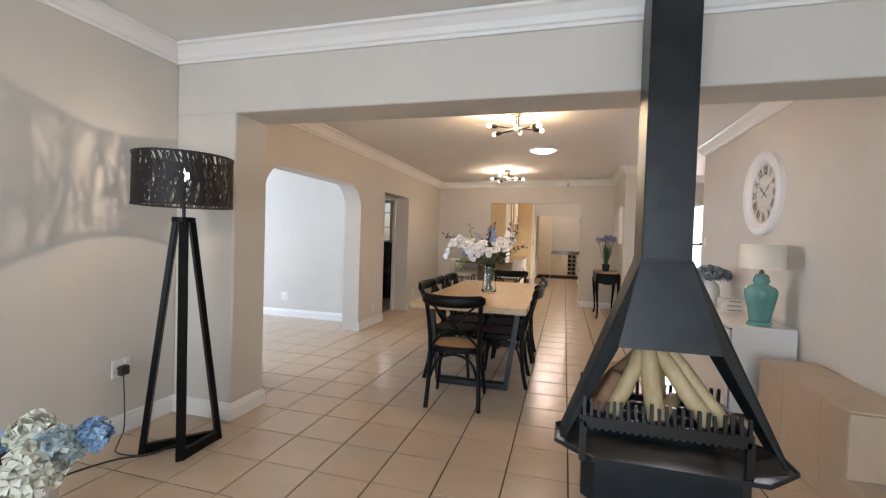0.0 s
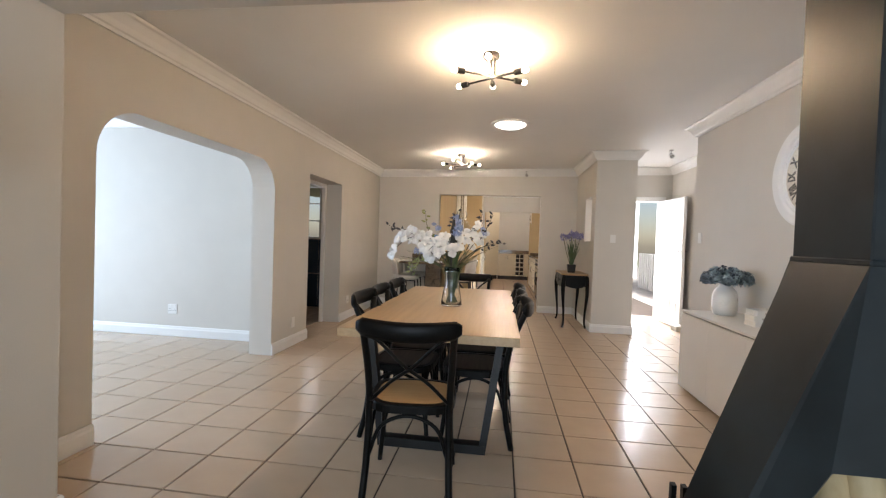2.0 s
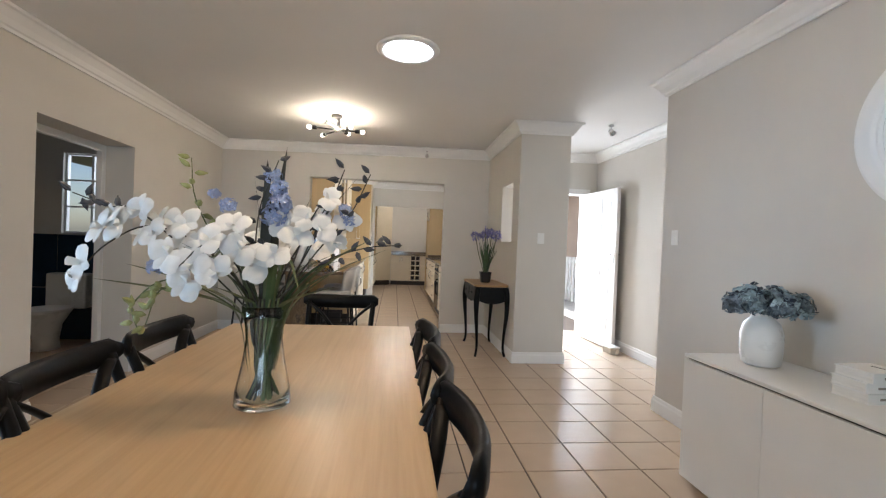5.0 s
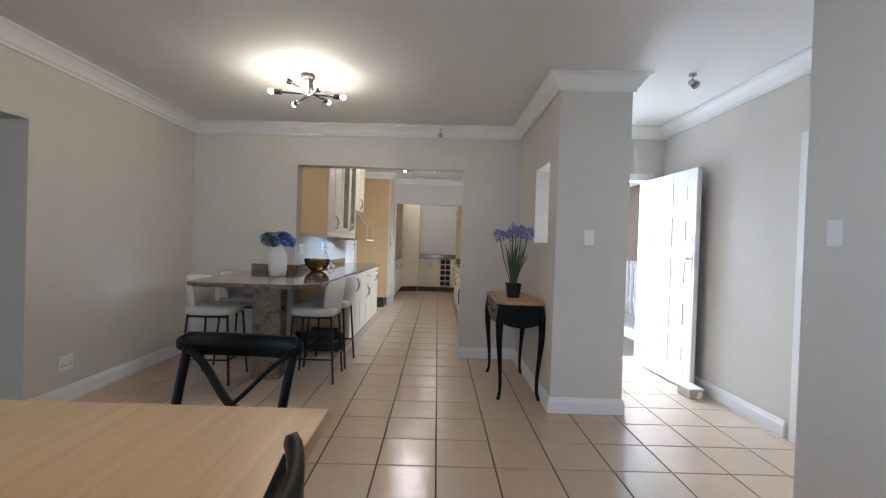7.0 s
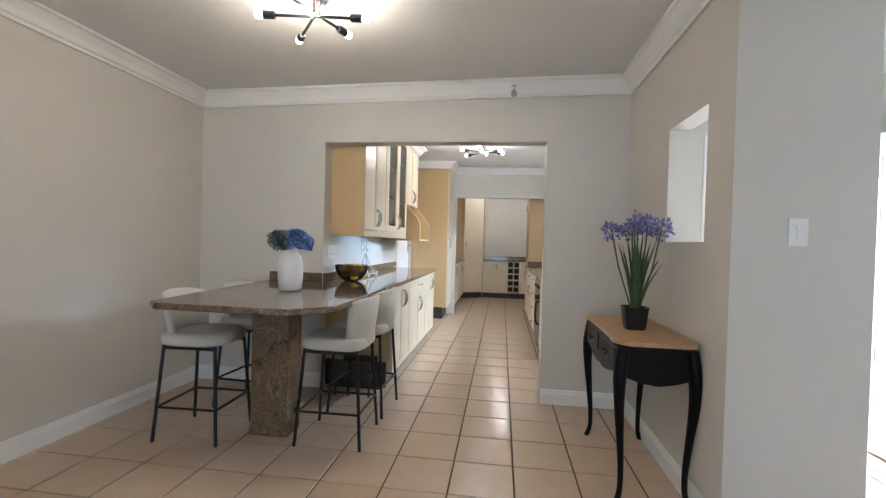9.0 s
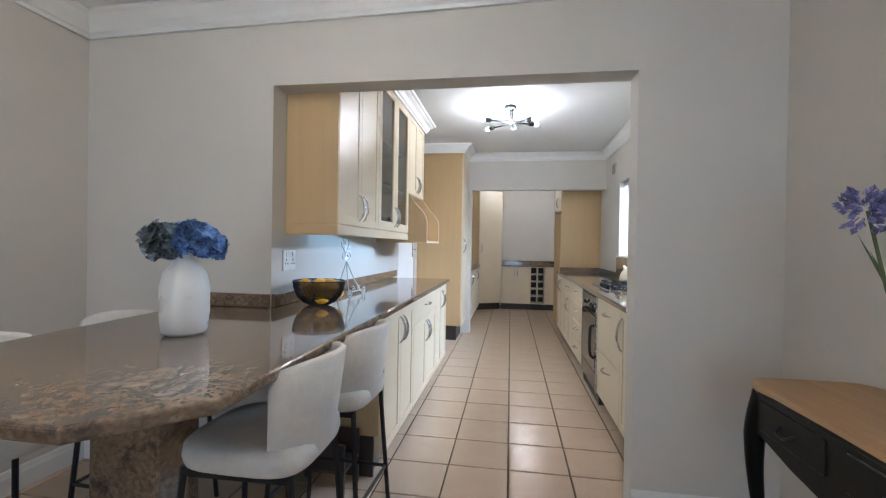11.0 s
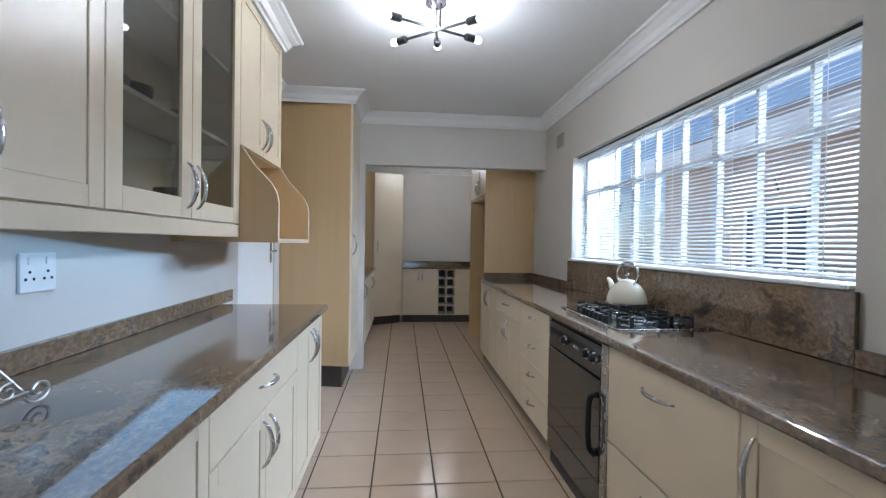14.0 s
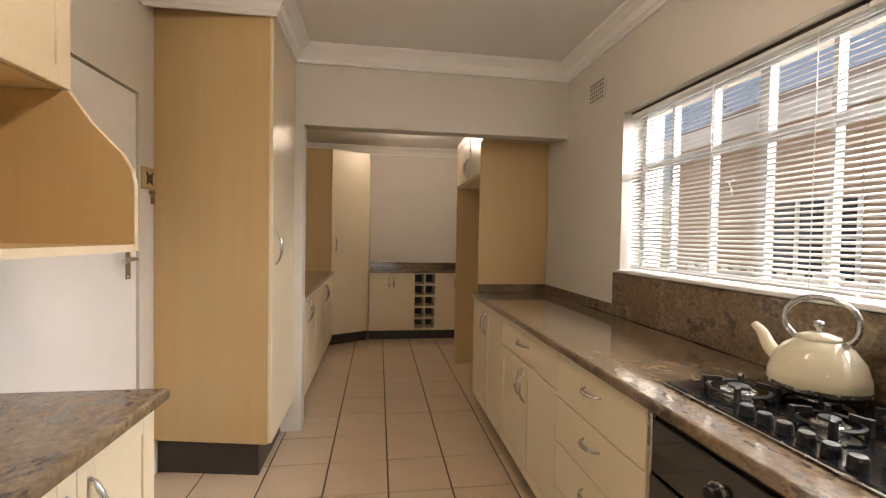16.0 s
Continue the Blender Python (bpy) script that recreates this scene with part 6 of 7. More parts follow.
def bar_stool(m):
    """Upholstered stool, facing local +x."""
    t = thing("bar_stool", m, "cream upholstered bar stool with black metal legs", "stool", "stools at the breakfast table")
    out = []
    for i in range(32):
        a = 2 * math.pi * i / 32
        c, s = math.cos(a), math.sin(a)
        out.append((math.copysign(abs(c) ** 0.5, c) * 0.205, math.copysign(abs(s) ** 0.5, s) * (0.205 - 0.015 * c)))
    bm = bmesh.new()
    rows = [[bm.verts.new((x * k, y * k, z)) for x, y in out] for k, z in ((0.86, 0.585), (0.97, 0.595), (1.0, 0.62), (0.985, 0.648), (0.93, 0.66), (0.7, 0.666))]
    for a, b in zip(rows, rows[1:]):
        for k in range(32):
            bm.faces.new((a[k], a[(k + 1) % 32], b[(k + 1) % 32], b[k]))
    bm.faces.new(rows[0][::-1])
    bm.faces.new(rows[-1])
    part("seat", bm, M_BOUCLE, t, "cream upholstered seat", True)
    bm = bmesh.new()
    n, rows = 18, []
    for i in range(n + 1):
        u = -1 + 2 * i / n
        ang = math.pi + u * 1.05
        top = 0.915 - 0.035 * abs(u) ** 3 - (0.03 if abs(u) > 0.99 else 0)
        bot = 0.605 + 0.055 * max(0.0, abs(u) - 0.45) / 0.55
        mid = (bot + top) / 2
        prof = [(0.178, bot), (0.195, mid), (0.222, top - 0.02), (0.232, top), (0.248, top - 0.012), (0.232, mid), (0.212, bot + 0.01), (0.195, bot - 0.008)]
        rows.append([bm.verts.new((r * math.cos(ang), r * math.sin(ang), z)) for r, z in prof])
    for a, b in zip(rows, rows[1:]):
        for k in range(8):
            bm.faces.new((a[k], a[(k + 1) % 8], b[(k + 1) % 8], b[k]))
    bm.faces.new(rows[0])
    bm.faces.new(rows[-1][::-1])
    part("backrest", bm, M_BOUCLE, t, "curved cream upholstered backrest", True)
    for sx in (-1, 1):
        for sy in (-1, 1):
            part("leg", tube(bmesh.new(), [(sx * 0.205, sy * 0.195, 0), (sx * 0.165, sy * 0.16, 0.59)], 0.0105, 8), M_BLACKMETAL, t)
    zf = 0.21
    f = [(s * 0.19, q * 0.183) for s, q in ((-1, -1), (1, -1), (1, 1), (-1, 1))]
    for a, b in zip(f, f[1:] + f[:1]):
        part("footrest_bar", tube(bmesh.new(), [(*a, zf), (*b, zf)], 0.008, 8), M_BLACKMETAL, t)
    for s in (-1, 1):
        part("seat_rail", bar(bmesh.new(), (-0.165, s * 0.16, 0.575), (0.165, s * 0.16, 0.575), 0.02, 0.02), M_BLACKMETAL, t)
    return t


st = bar_stool(pose(-0.76, 7.37, 0, 0, 0, 2))
copy_thing(st, pose(-0.75, 7.93, 0, 0, 0, -3))
copy_thing(st, pose(0.10, 7.48, 0, 0, 0, 181))
copy_thing(st, pose(0.11, 7.98, 0, 0, 0, 178))
part("panel", boxed(-0.15, 0.15, -0.008, 0.008, 0.15, 0.28, 0.002, 1), M_DARK, crate)
part("panel", boxed(-0.15, 0.15, 0.192, 0.208, 0.15, 0.28, 0.002, 1), M_DARK, crate)
part("base", boxed(-0.15, 0.15, -0.008, 0.208, 0.14, 0.1495), M_DARK, crate)
for x in (-0.14, 0.14):
    for y in (0.0, 0.2):
        part("leg", boxed(x - 0.008, x + 0.008, y - 0.008, y + 0.008, 0, 0.139), M_DARK, crate)

# ---- right counter ----
RF, RE = 1.585, 1.545
rc = thing("countertop", pose(0, 0, 0), "long polished brown granite worktop under the window", "countertop")
part("slab", box(bmesh.new(), RE, KR - 0.004, 8.475, 12.795, 0.866, 0.902, 0.009, 3), M_GRANITE, rc)
part("splashback", boxed(KR - 0.022, KR - 0.003, 9.29, 11.75, 0.903, 1.148, 0.002, 1), M_GRANITE, rc)
part("upstand", boxed(KR - 0.022, KR - 0.003, 8.48, 9.289, 0.903, 0.965, 0.003, 1), M_GRANITE, rc)
part("upstand", boxed(KR - 0.022, KR - 0.003, 11.751, 12.79, 0.903, 0.965, 0.003, 1), M_GRANITE, rc)
part("upstand", boxed(RE + 0.05, KR - 0.023, 12.777, 12.797, 0.903, 0.965, 0.003, 1), M_GRANITE, rc)
part("sill", box(bmesh.new(), KR - 0.03, KR + 0.12, 9.312, 11.713, 1.1505, 1.168, 0.004, 1), M_TRIM, rc, "white painted window sill")
GR = "cream cabinets under the window"
BK = KR - 0.004
base_unit(RF, -1, 8.48, 9.065, BK, "door", "cream base cabinet with a single door", GR)
base_unit(RF, -1, 9.067, 9.784, BK, "two_drawers", "cream base cabinet with two deep pan drawers", GR)
base_unit(RF, -1, 10.536, 11.16, BK, "drawers", "cream base cabinet with a stack of drawers", GR)
base_unit(RF, -1, 11.162, 12.0, BK, "drawer_doors", "cream base cabinet with drawer over two doors", GR)
base_unit(RF, -1, 12.002, 12.79, BK, "doors", "cream base cabinet with two shaker doors", GR)


def oven():
    t = thing("oven", pose(0, 0, 0), "built-under black glass oven with steel trim", "oven")
    y0, y1 = 9.79, 10.53
    black = mat("oven_glass", (0.012, 0.013, 0.014), 0.06, coat=0.5, var=0.05)
    part("body", boxed(RF, BK, y0, y1, 0.0, 0.862), M_DARK, t)
    for a, b in ((y0, y0 + 0.055), (y1 - 0.02, y1)):
        part("trim", boxed(RF - 0.024, RF - 0.001, a, b, 0.09, 0.86, 0.003, 1), M_CHROME, t)
    part("control_panel", boxed(RF - 0.024, RF - 0.001, y0 + 0.056, y1 - 0.021, 0.70, 0.845, 0.003, 1), black, t, "black glass control panel")
    d = part("door", boxed(RF - 0.028, RF - 0.001, y0 + 0.056, y1 - 0.021, 0.24, 0.692, 0.003, 1), black, t, "black glass oven door")
    part("warming_drawer", boxed(RF - 0.024, RF - 0.001, y0 + 0.056, y1 - 0.021, 0.095, 0.232, 0.003, 1), black, t)
    part("handle", tube(bmesh.new(), curve_pts([(RF - 0.03, y0 + 0.09, 0.62), (RF - 0.06, y0 + 0.09, 0.59), (RF - 0.06, y0 + 0.09, 0.40), (RF - 0.03, y0 + 0.09, 0.35)], 4), 0.013, 10), M_BLACKMETAL, d)
    for y in (y0 + 0.12, y0 + 0.2, y0 + 0.48):
        k = part("knob", lathe(bmesh.new(), [(0, 0.026), (0.014, 0.026), (0.018, 0.02), (0.02, 0.0)], 20, pose(RF - 0.024, y, 0.775, 0, -90, 0)), M_BLACKMETAL, t)
        part("knob_ring", lathe(bmesh.new(), [(0.021, 0.0), (0.026, 0.0), (0.026, 0.006), (0.021, 0.006), (0.021, 0.0)], 20, pose(RF - 0.024, y, 0.775, 0, -90, 0)), M_CHROME, k)
    part("badge", boxed(RF - 0.0255, RF - 0.0245, y0 + 0.30, y0 + 0.37, 0.765, 0.78), M_CHROME, t)


oven()


def gas_hob():
    t = thing("gas_hob", pose(0, 0, 0), "black glass gas hob with cast iron pan supports", "hob")
    x0, x1, y0, y1, z = 1.668, 2.13, 9.905, 10.60, 0.903
    black = mat("hob_glass", (0.01, 0.012, 0.016), 0.05, coat=0.6, var=0.05)
    part("trim", box(bmesh.new(), x0 - 0.008, x1 + 0.008, y0 - 0.008, y1 + 0.008, z, z + 0.006, 0.002, 1), M_CHROME, t, "steel edge trim")
    part("plate", boxed(x0, x1, y0, y1, z + 0.0062, z + 0.0095), black, t)
    zt = z + 0.0096
    cast = mat("cast_iron", (0.015, 0.015, 0.016), 0.5, var=0.2, bump=0.2)
    for bx, by, r in ((1.80, 10.48, 0.042), (2.0, 10.43, 0.046), (1.83, 10.26, 0.034), (2.02, 10.22, 0.034), (1.83, 10.03, 0.048), (2.02, 10.03, 0.038)):
        b = part("burner", lathe(bmesh.new(), [(0, 0.02), (r * 0.7, 0.02), (r * 0.78, 0.014), (r * 1.05, 0.012), (r * 1.1, 0), (0, 0)], 24, pose(bx, by, zt)), M_CHROME, t)
        part("burner_cap", lathe(bmesh.new(), [(0, 0.027), (r * 0.62, 0.026), (r * 0.66, 0.02), (0, 0.02)], 24, pose(bx, by, zt)), cast, b)
        part("trivet_ring", lathe(bmesh.new(), [(r * 1.75, 0.022), (r * 1.9, 0.018), (r * 1.75, 0.014), (r * 1.6, 0.018), (r * 1.75, 0.022)], 28, pose(bx, by, zt)), cast, t)
        for k in range(4):
            a = radians(45 + 90 * k)
            c, s = math.cos(a), math.sin(a)
            part("pan_support", bar(bmesh.new(), (bx + c * r * 0.9, by + s * r * 0.9, zt + 0.035), (bx + c * r * 2.0, by + s * r * 2.0, zt + 0.03), 0.009, 0.014), cast, t)
            part("support_foot", bar(bmesh.new(), (bx + c * r * 1.95, by + s * r * 1.95, zt), (bx + c * r * 1.95, by + s * r * 1.95, zt + 0.038), 0.012, 0.012, up=(0, 1, 0)), cast, t)
    for k in range(6):
        part("knob", lathe(bmesh.new(), [(0, 0.026), (0.014, 0.025), (0.017, 0.018), (0.018, 0)], 18, pose(1.702, 10.10 + 0.05 * k, zt)), M_BLACKMETAL, t, "black control knob")


gas_hob()


def kettle():
    t = thing("kettle", pose(1.985, 10.425, 0.949, 0, 0, 10), "cream enamel stove-top kettle on the hob", "kettle")
    enamel = mat("cream_enamel", (0.72, 0.66, 0.50), 0.12, var=0.02, coat=0.6)
    part("body", lathe(bmesh.new(), [(0, 0), (0.105, 0), (0.112, 0.008), (0.11, 0.035), (0.098, 0.075), (0.075, 0.108), (0.05, 0.125), (0.045, 0.13), (0, 0.13)], 36), enamel, t, "", True)
    part("base_band", lathe(bmesh.new(), [(0.1, -0.001), (0.114, 0.002), (0.114, 0.012), (0.1, 0.012)], 36), M_CHROME, t)
    lid = part("lid", lathe(bmesh.new(), [(0.05, 0.129), (0.048, 0.137), (0.02, 0.145), (0, 0.146)], 28), enamel, t, "", True)
    part("lid_knob", lathe(bmesh.new(), [(0, 0.144), (0.008, 0.145), (0.006, 0.152), (0.014, 0.162), (0.012, 0.174), (0, 0.178)], 16), M_CHROME, lid, "steel lid knob", True)
    sp = curve_pts([(0, 0.09, 0.05), (0, 0.125, 0.075), (0, 0.15, 0.115), (0, 0.175, 0.135)], 5)
    part("spout", tube(bmesh.new(), sp, [0.024 - 0.013 * k / (len(sp) - 1) for k in range(len(sp))], 14), enamel, t, "", True)
    part("handle", tube(bmesh.new(), curve_pts([(0, 0.058, 0.122), (0, 0.085, 0.155), (0, 0.08, 0.2), (0, 0.03, 0.235), (0, -0.04, 0.235), (0, -0.085, 0.2), (0, -0.085, 0.15), (0, -0.06, 0.118)], 6), 0.006, 8, flat=1.4), M_CHROME, t, "polished steel arched handle", True)


kettle()

# kitchen window, blinds, vent
kw = tagged(new("window_kitchen"), "white steel window with many panes", kind="structure")
# White frames coloured mid-grey: their backlit shade is put into the paint.
M_FRAME = mat("backlit_grey_paint", (0.36, 0.36, 0.35), 0.4)
ys = [9.33, 9.60, 9.865, 10.13, 10.395, 10.66, 10.925, 11.19, 11.455, 11.70]
for i, y in enumerate(ys):
    w = 0.022 if i in (0, 3, 6, 9) else 0.009
    part("mullion", boxed(2.285, 2.32, y - w, y + w, 1.15, 2.05), M_FRAME, kw)
for z in (1.165, 1.74, 2.035):
    for a, b, i in zip(ys, ys[1:], range(9)):
        wa, wb = (0.0222 if j in (0, 3, 6, 9) else 0.0092 for j in (i, i + 1))
        part("glazing_bar", boxed(2.287, 2.318, a + wa, b - wb, z - 0.014, z + 0.014), M_FRAME, kw)
for y in (9.73, 11.06):
    part("catch", tube(bmesh.new(), [(2.284, y, 1.60), (2.26, y, 1.58), (2.25, y - 0.03, 1.52)], 0.006, 6), M_DARK, kw)
M_SLAT = mat("blind_slat", (0.72, 0.72, 0.70), 0.4, var=0.02)
slat = bpy.data.meshes.new("slat")
bm = bmesh.new()
rows = [[bm.verts.new((x, y, z)) for x, z in ((-0.0115, -0.0035), (-0.004, 0.0012), (0.004, 0.0012), (0.0115, -0.0035))] for y in (-0.593, 0.593)]
for k in range(3):
    bm.faces.new((rows[0][k], rows[0][k + 1], rows[1][k + 1], rows[1][k]))
bmesh.ops.solidify(bm, geom=list(bm.faces), thickness=0.0006)
bmesh.ops.rotate(bm, verts=bm.verts, cent=(0, 0, 0), matrix=Matrix.Rotation(radians(-22), 3, "Y"))
bm.to_mesh(slat)
bm.free()
slat.materials.append(M_SLAT)
for yc in (9.917, 11.108):
    bl = thing("venetian_blind", pose(2.225, yc, 0), "white slatted venetian blind hung in the kitchen window", "blind", "kitchen blinds")
    part("headrail", boxed(-0.018, 0.018, -0.594, 0.594, 2.018, 2.036, 0.003, 1), M_SLAT, bl, "white headrail")
    part("top_channel", boxed(-0.02, 0.018, -0.594, 0.594, 2.037, 2.047, 0.001, 1), M_DARK, bl, "dark top channel")
    part("bottom_rail", boxed(-0.012, 0.012, -0.592, 0.592, 1.175, 1.187, 0.003, 1), M_SLAT, bl)
    for k in range(41):
        s = new("slat", slat)
        s.parent = bl
        s.location = (0, 0, 1.197 + k * 0.0202)
    for y in (-0.45, 0.0, 0.45):
        part("cord", bar(bmesh.new(), (-0.0125, y, 1.185), (-0.0125, y, 2.015), 0.0022, 0.0022, up=(0, 1, 0)), M_SLAT, bl)


def air_vent(y, z, label, hole_shade_mat):
    vt = thing("air_vent", pose(KR, y, z, 0, 0, -90), label, "vent", "air bricks over the window wall")
    part("plate", boxed(-0.10, 0.10, -0.008, 0, -0.075, 0.075, 0.002, 1), M_WALL, vt)
    for i in range(7):
        for j in range(5):
            # No openings are cut; raised dark patches paint the shade inside each hole.
            part("hole_shade", boxed(-0.084 + i * 0.025, -0.068 + i * 0.025, -0.0095, -0.0082, -0.06 + j * 0.025, -0.044 + j * 0.025), hole_shade_mat, vt)


air_vent(12.02, 2.27, "square painted air brick high on the wall", mat("vent_hole_shade", (0.2, 0.17, 0.14), 0.9))
air_vent(9.46, 2.315, "square air brick above window, dark patches painted for its holes", M_CABLE)

# ---- scullery end ----
fh = thing("fridge_housing", pose(0, 0, 0), "empty maple fridge housing with cupboard above", "cabinet")
part("side", boxed(1.60, BK, 12.80, 12.82, 0.0, 2.10), M_MAPLE, fh)
part("side", boxed(1.62, BK, 13.93, 13.95, 0.0, 2.30), M_MAPLE, fh)
part("cupboard", boxed(1.64, BK, 12.821, 13.929, 1.84, 2.30), M_CREAM, fh)
for a, b, hy in ((12.825, 13.37, 13.33), (13.372, 13.925, 13.41)):
    d = front(fh, "door", 1.639, -1, a, b, 1.86, 2.295)
    bow_handle(d, (1.619, hy, 1.9), (1.619, hy, 2.04), (-0.03, 0, 0))
sc = thing("countertop", pose(0, 0, 0), "dark granite worktop in the scullery", "countertop")
part("slab", boxed(0.70, BK, 15.0, 15.617, 0.866, 0.9, 0.006), M_GRANITE, sc)
part("upstand", boxed(0.70, BK, 15.597, 15.617, 0.9005, 0.965, 0.002, 1), M_GRANITE, sc)
sl = thing("countertop", pose(0, 0, 0), "dark granite worktop beside the tall corner unit", "countertop")
part("slab", boxed(-0.247, 0.29, 12.575, 14.765, 0.866, 0.9, 0.006), M_GRANITE, sl)
part("upstand", boxed(-0.247, -0.227, 12.575, 14.765, 0.9005, 0.965, 0.002, 1), M_GRANITE, sl)
GS = "cream cabinets in the scullery"
base_unit(0.25, 1, 12.575, 13.38, -0.245, "doors", "cream base cabinet with two shaker doors", GS)
base_unit(0.25, 1, 13.382, 14.76, -0.245, "doors", "cream base cabinet with two shaker doors", GS)
tap = thing("tap", pose(-0.12, 13.3, 0.9005), "chrome swan-neck kitchen tap", "tap")
part("spout", tube(bmesh.new(), curve_pts([(0, 0, 0), (0, 0, 0.2), (0.06, 0, 0.26), (0.13, 0, 0.22)], 5), 0.011, 10), M_CHROME, tap, "", True)
cu = thing("corner_cupboard", pose(0, 0, 0), "tall cream angled corner cupboard", "cupboard")
part("body", prism(bmesh.new(), [(-0.247, 14.77), (0.245, 14.77), (0.685, 15.01), (0.685, 15.617), (-0.247, 15.617)], 0.13, 2.36), M_MAPLE, cu)
part("plinth", prism(bmesh.new(), [(-0.247, 14.8), (0.23, 14.8), (0.66, 15.05), (0.66, 15.617), (-0.247, 15.617)], 0.0, 0.129), M_DARK, cu)
dv = Vector((0.44, 0.24, 0)).normalized()
nv = Vector((dv.y, -dv.x, 0))
bm = bmesh.new()
a, b = Vector((0.247, 14.771, 0)) + nv * 0.011, Vector((0.682, 15.008, 0)) + nv * 0.011
box(bm, 0.0, (b - a).length, -0.01, 0.01, 0.135, 2.355, 0.003, 1, Matrix.Translation(a) @ Matrix.Rotation(math.atan2(dv.y, dv.x), 4, "Z"))
d = part("door", bm, M_CREAM, cu)
h0 = a + dv * 0.05 + nv * 0.011
bow_handle(d, (h0.x, h0.y, 1.15), (h0.x, h0.y, 1.3), nv * 0.03)


def facing_unit(x0, x1, label, doors):
    t = thing("base_cabinet", pose(0, 0, 0), label, "cabinet", GS)
    part("body", boxed(x0, x1, 15.04, 15.615, 0.12, 0.864), M_CREAM, t)
    part("plinth", boxed(x0, x1, 15.08, 15.615, 0.0, 0.119), M_DARK, t)
    w = (x1 - x0) / doors
    for k in range(doors):
        a, b = x0 + k * w + 0.0015, x0 + (k + 1) * w - 0.0015
        bm = box(box(bmesh.new(), a, b, 15.03, 15.039, 0.123, 0.862), a, a + 0.05, 15.02, 15.0298, 0.123, 0.862)
        box(bm, b - 0.05, b, 15.02, 15.0298, 0.123, 0.862)
        box(bm, a + 0.05, b - 0.05, 15.02, 15.0298, 0.81, 0.862)
        box(bm, a + 0.05, b - 0.05, 15.02, 15.0298, 0.123, 0.175)
        d = part("door", bm, M_CREAM, t)
        hx = (x0 + x1) / 2 + (-0.03 if k == 0 else 0.03)
        bow_handle(d, (hx, 15.02, 0.68), (hx, 15.02, 0.8), (0, -0.025, 0))


facing_unit(0.70, 1.262, "cream base cabinet with two shaker doors", 2)
facing_unit(1.562, 2.10, "cream base cabinet with one door", 1)
wr = thing("wine_rack", pose(1.264, 15.02, 0), "built-in cream wine rack with ten dark cells", "wine rack")
part("back", boxed(0, 0.296, 0.35, 0.36, 0.12, 0.864), M_DARK, wr)
for x in (0.0, 0.139, 0.278):
    part("upright", boxed(x, x + 0.018, 0, 0.349, 0.12, 0.864), M_CREAM, wr)
for k in range(6):
    for x in (0.0185, 0.1575):
        part("shelf", boxed(x, x + 0.12, 0.002, 0.348, 0.12 + k * 0.1452, 0.138 + k * 0.1452), M_CREAM, wr)
        if k < 5:
            part("lining", boxed(x, x + 0.12, 0.30, 0.31, 0.139 + k * 0.1452, 0.264 + k * 0.1452), M_DARK, wr)
part("plinth", boxed(0, 0.296, 0.06, 0.36, 0, 0.119), M_DARK, wr)
dl = thing("downlight", pose(1.25, 14.55, ZK), "small lit recessed downlight", "downlight")
part("ring", lathe(bmesh.new(), [(0.03, -0.002), (0.045, -0.006), (0.05, 0), (0.03, 0)], 28), M_TRIM, dl)
part("lens", lathe(bmesh.new(), [(0, -0.003), (0.03, -0.003), (0.03, -0.001)], 24), M_BULB_WHITE, dl)

# ---- outside the kitchen window and front door ----
M_PLASTER = mat("peach_plaster", (0.46, 0.34, 0.25), 0.85, var=0.06, scale=2, bump=0.1)
M_ROOFTILE = mat("roof_tile", (0.13, 0.10, 0.085), 0.8, var=0.2, scale=6, per_object=0.2)
ho = thing("house", pose(7.0, 9.0, -0.1), "peach plastered house with brown tiled roof", "house")
part("wall", boxed(0, 0.25, -4, 9, 0, 3.4), M_PLASTER, ho)
part("wall", boxed(0.25, 6, 8.75, 9, 0, 3.4), M_PLASTER, ho)
part("wall", boxed(0.25, 6, -4, -3.75, 0, 3.4), M_PLASTER, ho)
part("fascia", boxed(-0.62, -0.58, -4.5, 9.5, 3.1, 3.4), M_TRIM, ho, "white fascia board")
rf = part("roof", prism(bmesh.new(), [(-0.6, 3.32), (3.2, 5.0), (7.0, 3.32), (7.0, 3.27), (3.2, 4.94), (-0.6, 3.27)], -4.5, 9.5, "y"), M_ROOFTILE, ho, "brown tiled roof")
tm = bpy.data.meshes.new("roof_tile_row")
bm = boxed(-0.16, 0.0, -0.115, 0.115, 0.0, 0.03)
bmesh.ops.rotate(bm, verts=bm.verts, cent=(0, 0, 0), matrix=Matrix.Rotation(radians(-18), 3, "Y"))
bm.to_mesh(tm)
bm.free()
tm.materials.append(M_ROOFTILE)
for i in range(14):
    for j in range(20):
        o = new("roof_tile", tm)
        o.parent = rf
        o.location = (-0.42 + i * 0.19, -2.6 + j * 0.24 + (i % 2) * 0.05, 3.40 + i * 0.084)
for y in (0.2, 2.6, 5.2):
    w = part("window", boxed(-0.02, 0.0, y, y + 1.3, 0.9, 2.05), mat("dark_glass", (0.03, 0.04, 0.05), 0.08), ho)
    for a in (y, y + 0.43, y + 0.86, y + 1.28):
        part("frame", boxed(-0.04, -0.021, a - 0.02, a + 0.04, 0.88, 2.07), M_TRIM, w)
    for z in (0.88, 1.5, 2.05):
        part("frame", boxed(-0.0405, -0.0215, y, y + 1.3, z, z + 0.04), M_TRIM, w)
# Added glowing panel; stands in for overexposed daylight outside the front door.
bd_mat = glow_mat("backdrop_glow", (0.94, 0.97, 1.0), 2.2)
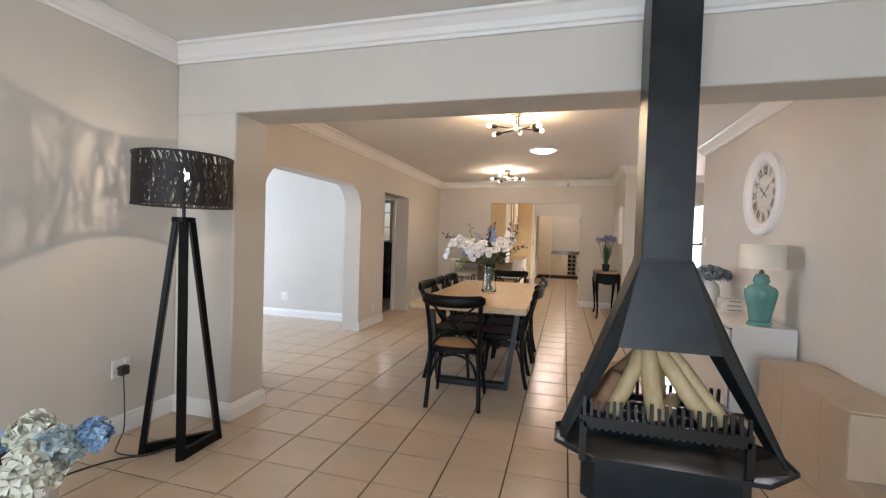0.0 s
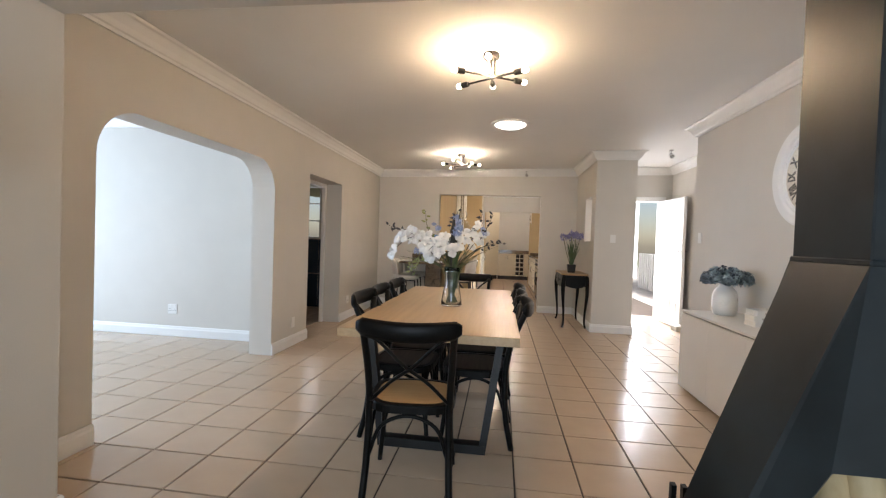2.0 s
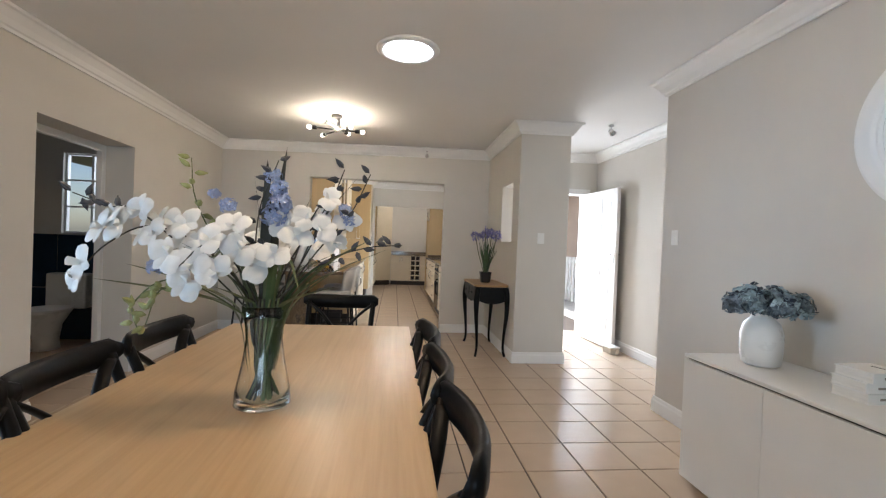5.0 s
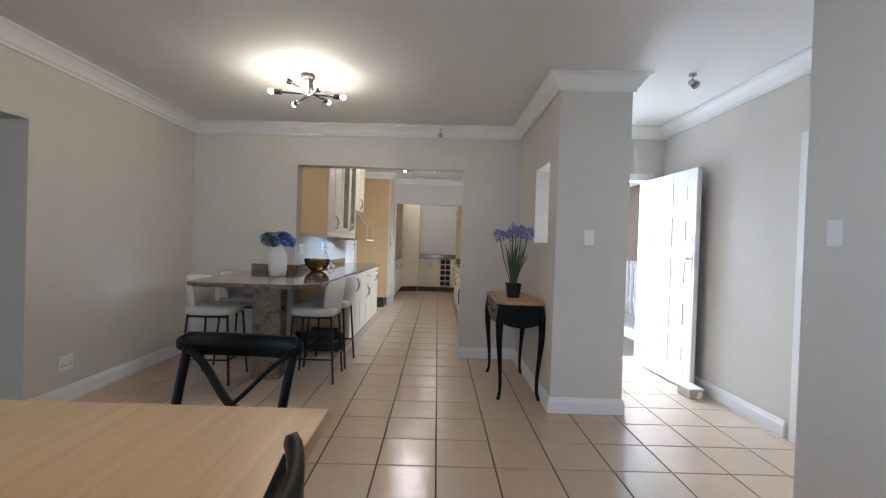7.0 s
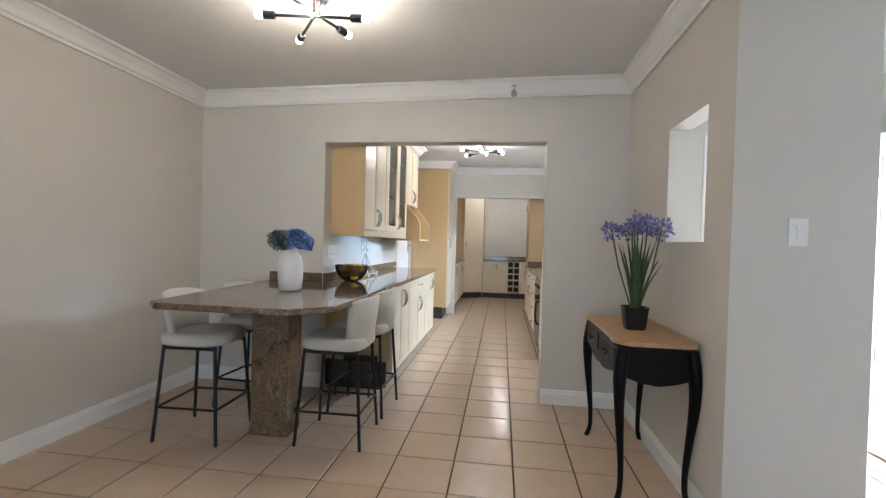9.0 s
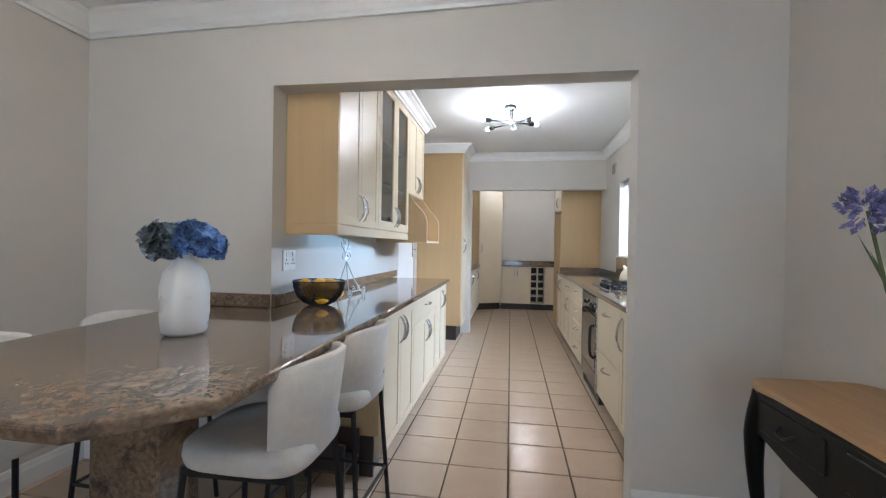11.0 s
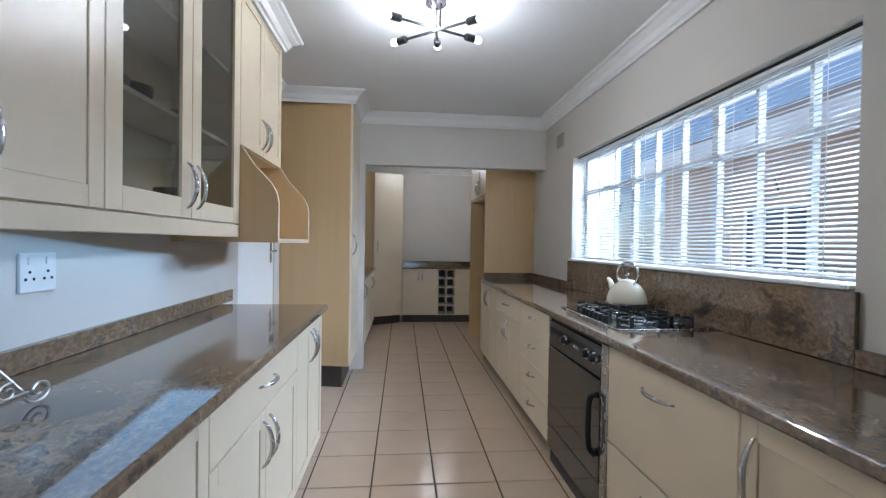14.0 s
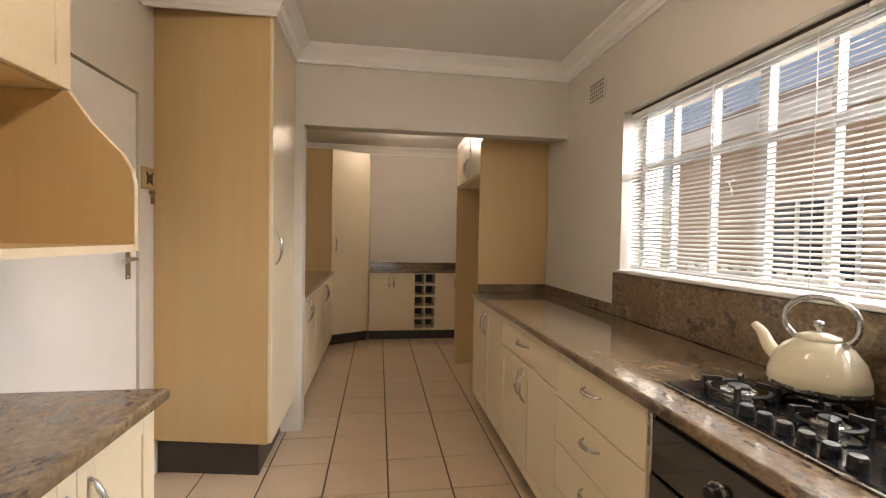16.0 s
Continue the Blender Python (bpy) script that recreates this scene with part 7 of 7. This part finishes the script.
tagged(part("backdrop", boxed(2.45, 6.3, 19.0, 19.05, -0.15, 4.5), bd_mat), "added glowing panel that whitens the view beyond the front door", kind="structure")
fc = thing("fence", pose(5.2, 6.0, -0.1), "white picket fence outside the kitchen window", "fence")
for k in range(46):
    part("picket", boxed(-0.02, 0.02, k * 0.2 - 0.04, k * 0.2 + 0.04, 0, 1.15), M_TRIM, fc)
for z in (0.3, 1.0):
    part("rail", boxed(0.021, 0.06, -0.1, 9.1, z, z + 0.08), M_TRIM, fc)


def tree(x, y, h, r, seed):
    rnd = random.Random(seed)
    t = thing("tree", pose(x, y, -0.16), "broad leafy green garden tree", "tree")
    part("trunk", tube(bmesh.new(), curve_pts([(0, 0, 0), (0.08, 0.05, h * 0.3), (0, 0.1, h * 0.6)], 5), [0.16 - 0.009 * k for k in range(11)], 10), mat("bark", (0.12, 0.09, 0.06), 0.9, var=0.2, bump=0.5), t)
    for k in range(6):
        a = k * 1.05
        part("limb", tube(bmesh.new(), curve_pts([(0, 0.08, h * 0.45), (r * 0.4 * math.cos(a), r * 0.4 * math.sin(a), h * 0.65), (r * 0.75 * math.cos(a), r * 0.75 * math.sin(a), h * 0.8)], 4), 0.04, 6), MATS["bark"], t)
    vs, fs = [], []
    for k in range(5200):
        c = k % 22
        ca, cr = c * 2.4, r * (0.25 + 0.6 * ((c * 7) % 11) / 11)
        p = Vector((cr * math.cos(ca) + rnd.gauss(0, r * 0.17), cr * math.sin(ca) + rnd.gauss(0, r * 0.17), h * (0.62 + 0.3 * ((c * 5) % 7) / 7) + rnd.gauss(0, r * 0.14)))
        e = Vector((rnd.gauss(0, 1), rnd.gauss(0, 1), rnd.gauss(0, 1))).normalized() * rnd.uniform(0.05, 0.09)
        f = e.orthogonal().normalized() * 0.035
        o = len(vs)
        vs += [p - e, p + f, p + e, p - f]
        fs.append((o, o + 1, o + 2, o + 3))
    me = bpy.data.meshes.new("crown")
    me.from_pydata(vs, [], fs)
    me.materials.append(mat("tree_leaf", (0.06, 0.12, 0.03), 0.6, var=0.3))
    c = new("crown", me)
    c.parent = t
    tagged(c, kind="stuff")


tree(11.5, 6.2, 6.5, 2.6, 1)
tree(12.5, 21.0, 5.5, 2.4, 2)

# ---- floor tiles ----
S_T = 0.337
bm_t = box(bmesh.new(), -0.1642, 0.1642, -0.1642, 0.1642, -0.008, 0.0)
top_e = [e for e in bm_t.edges if all(v.co.z > -0.001 for v in e.verts)]
bmesh.ops.bevel(bm_t, geom=top_e, offset=0.0025, segments=1, affect="EDGES")
tile_mesh = bpy.data.meshes.new("tile")
bm_t.to_mesh(tile_mesh)
bm_t.free()
tile_mesh.materials.append(M_TILE)
rng = random.Random(5)
far_tiles = []
for i in range(-22, 9):
    for j in range(-42, 19):
        x, y = 0.878 + (i + 0.5) * S_T, 9.644 + (j + 0.5) * S_T
        if x > 3.75 or y > 15.6 or y < -4.0 or (y > 8.6 and (x > 2.3 or x < -0.6)) or (x < -1.8 and y < 0.7):
            continue
        near = (-0.9 < x < 2.6 and 1.2 < y < 8.5) or (0.1 < x < 1.8 and 8.5 <= y < 13.6)
        m = Matrix.Translation((x, y, rng.uniform(-0.0006, 0.0006)))
        if near:
            ob = new("tile", tile_mesh)
            ob.matrix_basis = m
            ob.parent = floor
        else:
            far_tiles.append(m)
vs, fs = [], []
base_v = [v.co.copy() for v in tile_mesh.vertices]
base_f = [tuple(p.vertices) for p in tile_mesh.polygons]
for m in far_tiles:
    o = len(vs)
    vs += [m @ v for v in base_v]
    fs += [tuple(k + o for k in f) for f in base_f]
me = bpy.data.meshes.new("tiles")
me.from_pydata(vs, [], fs)
me.materials.append(M_TILE)
rest = new("tiles", me)
rest.parent = floor
tagged(rest, kind="stuff")
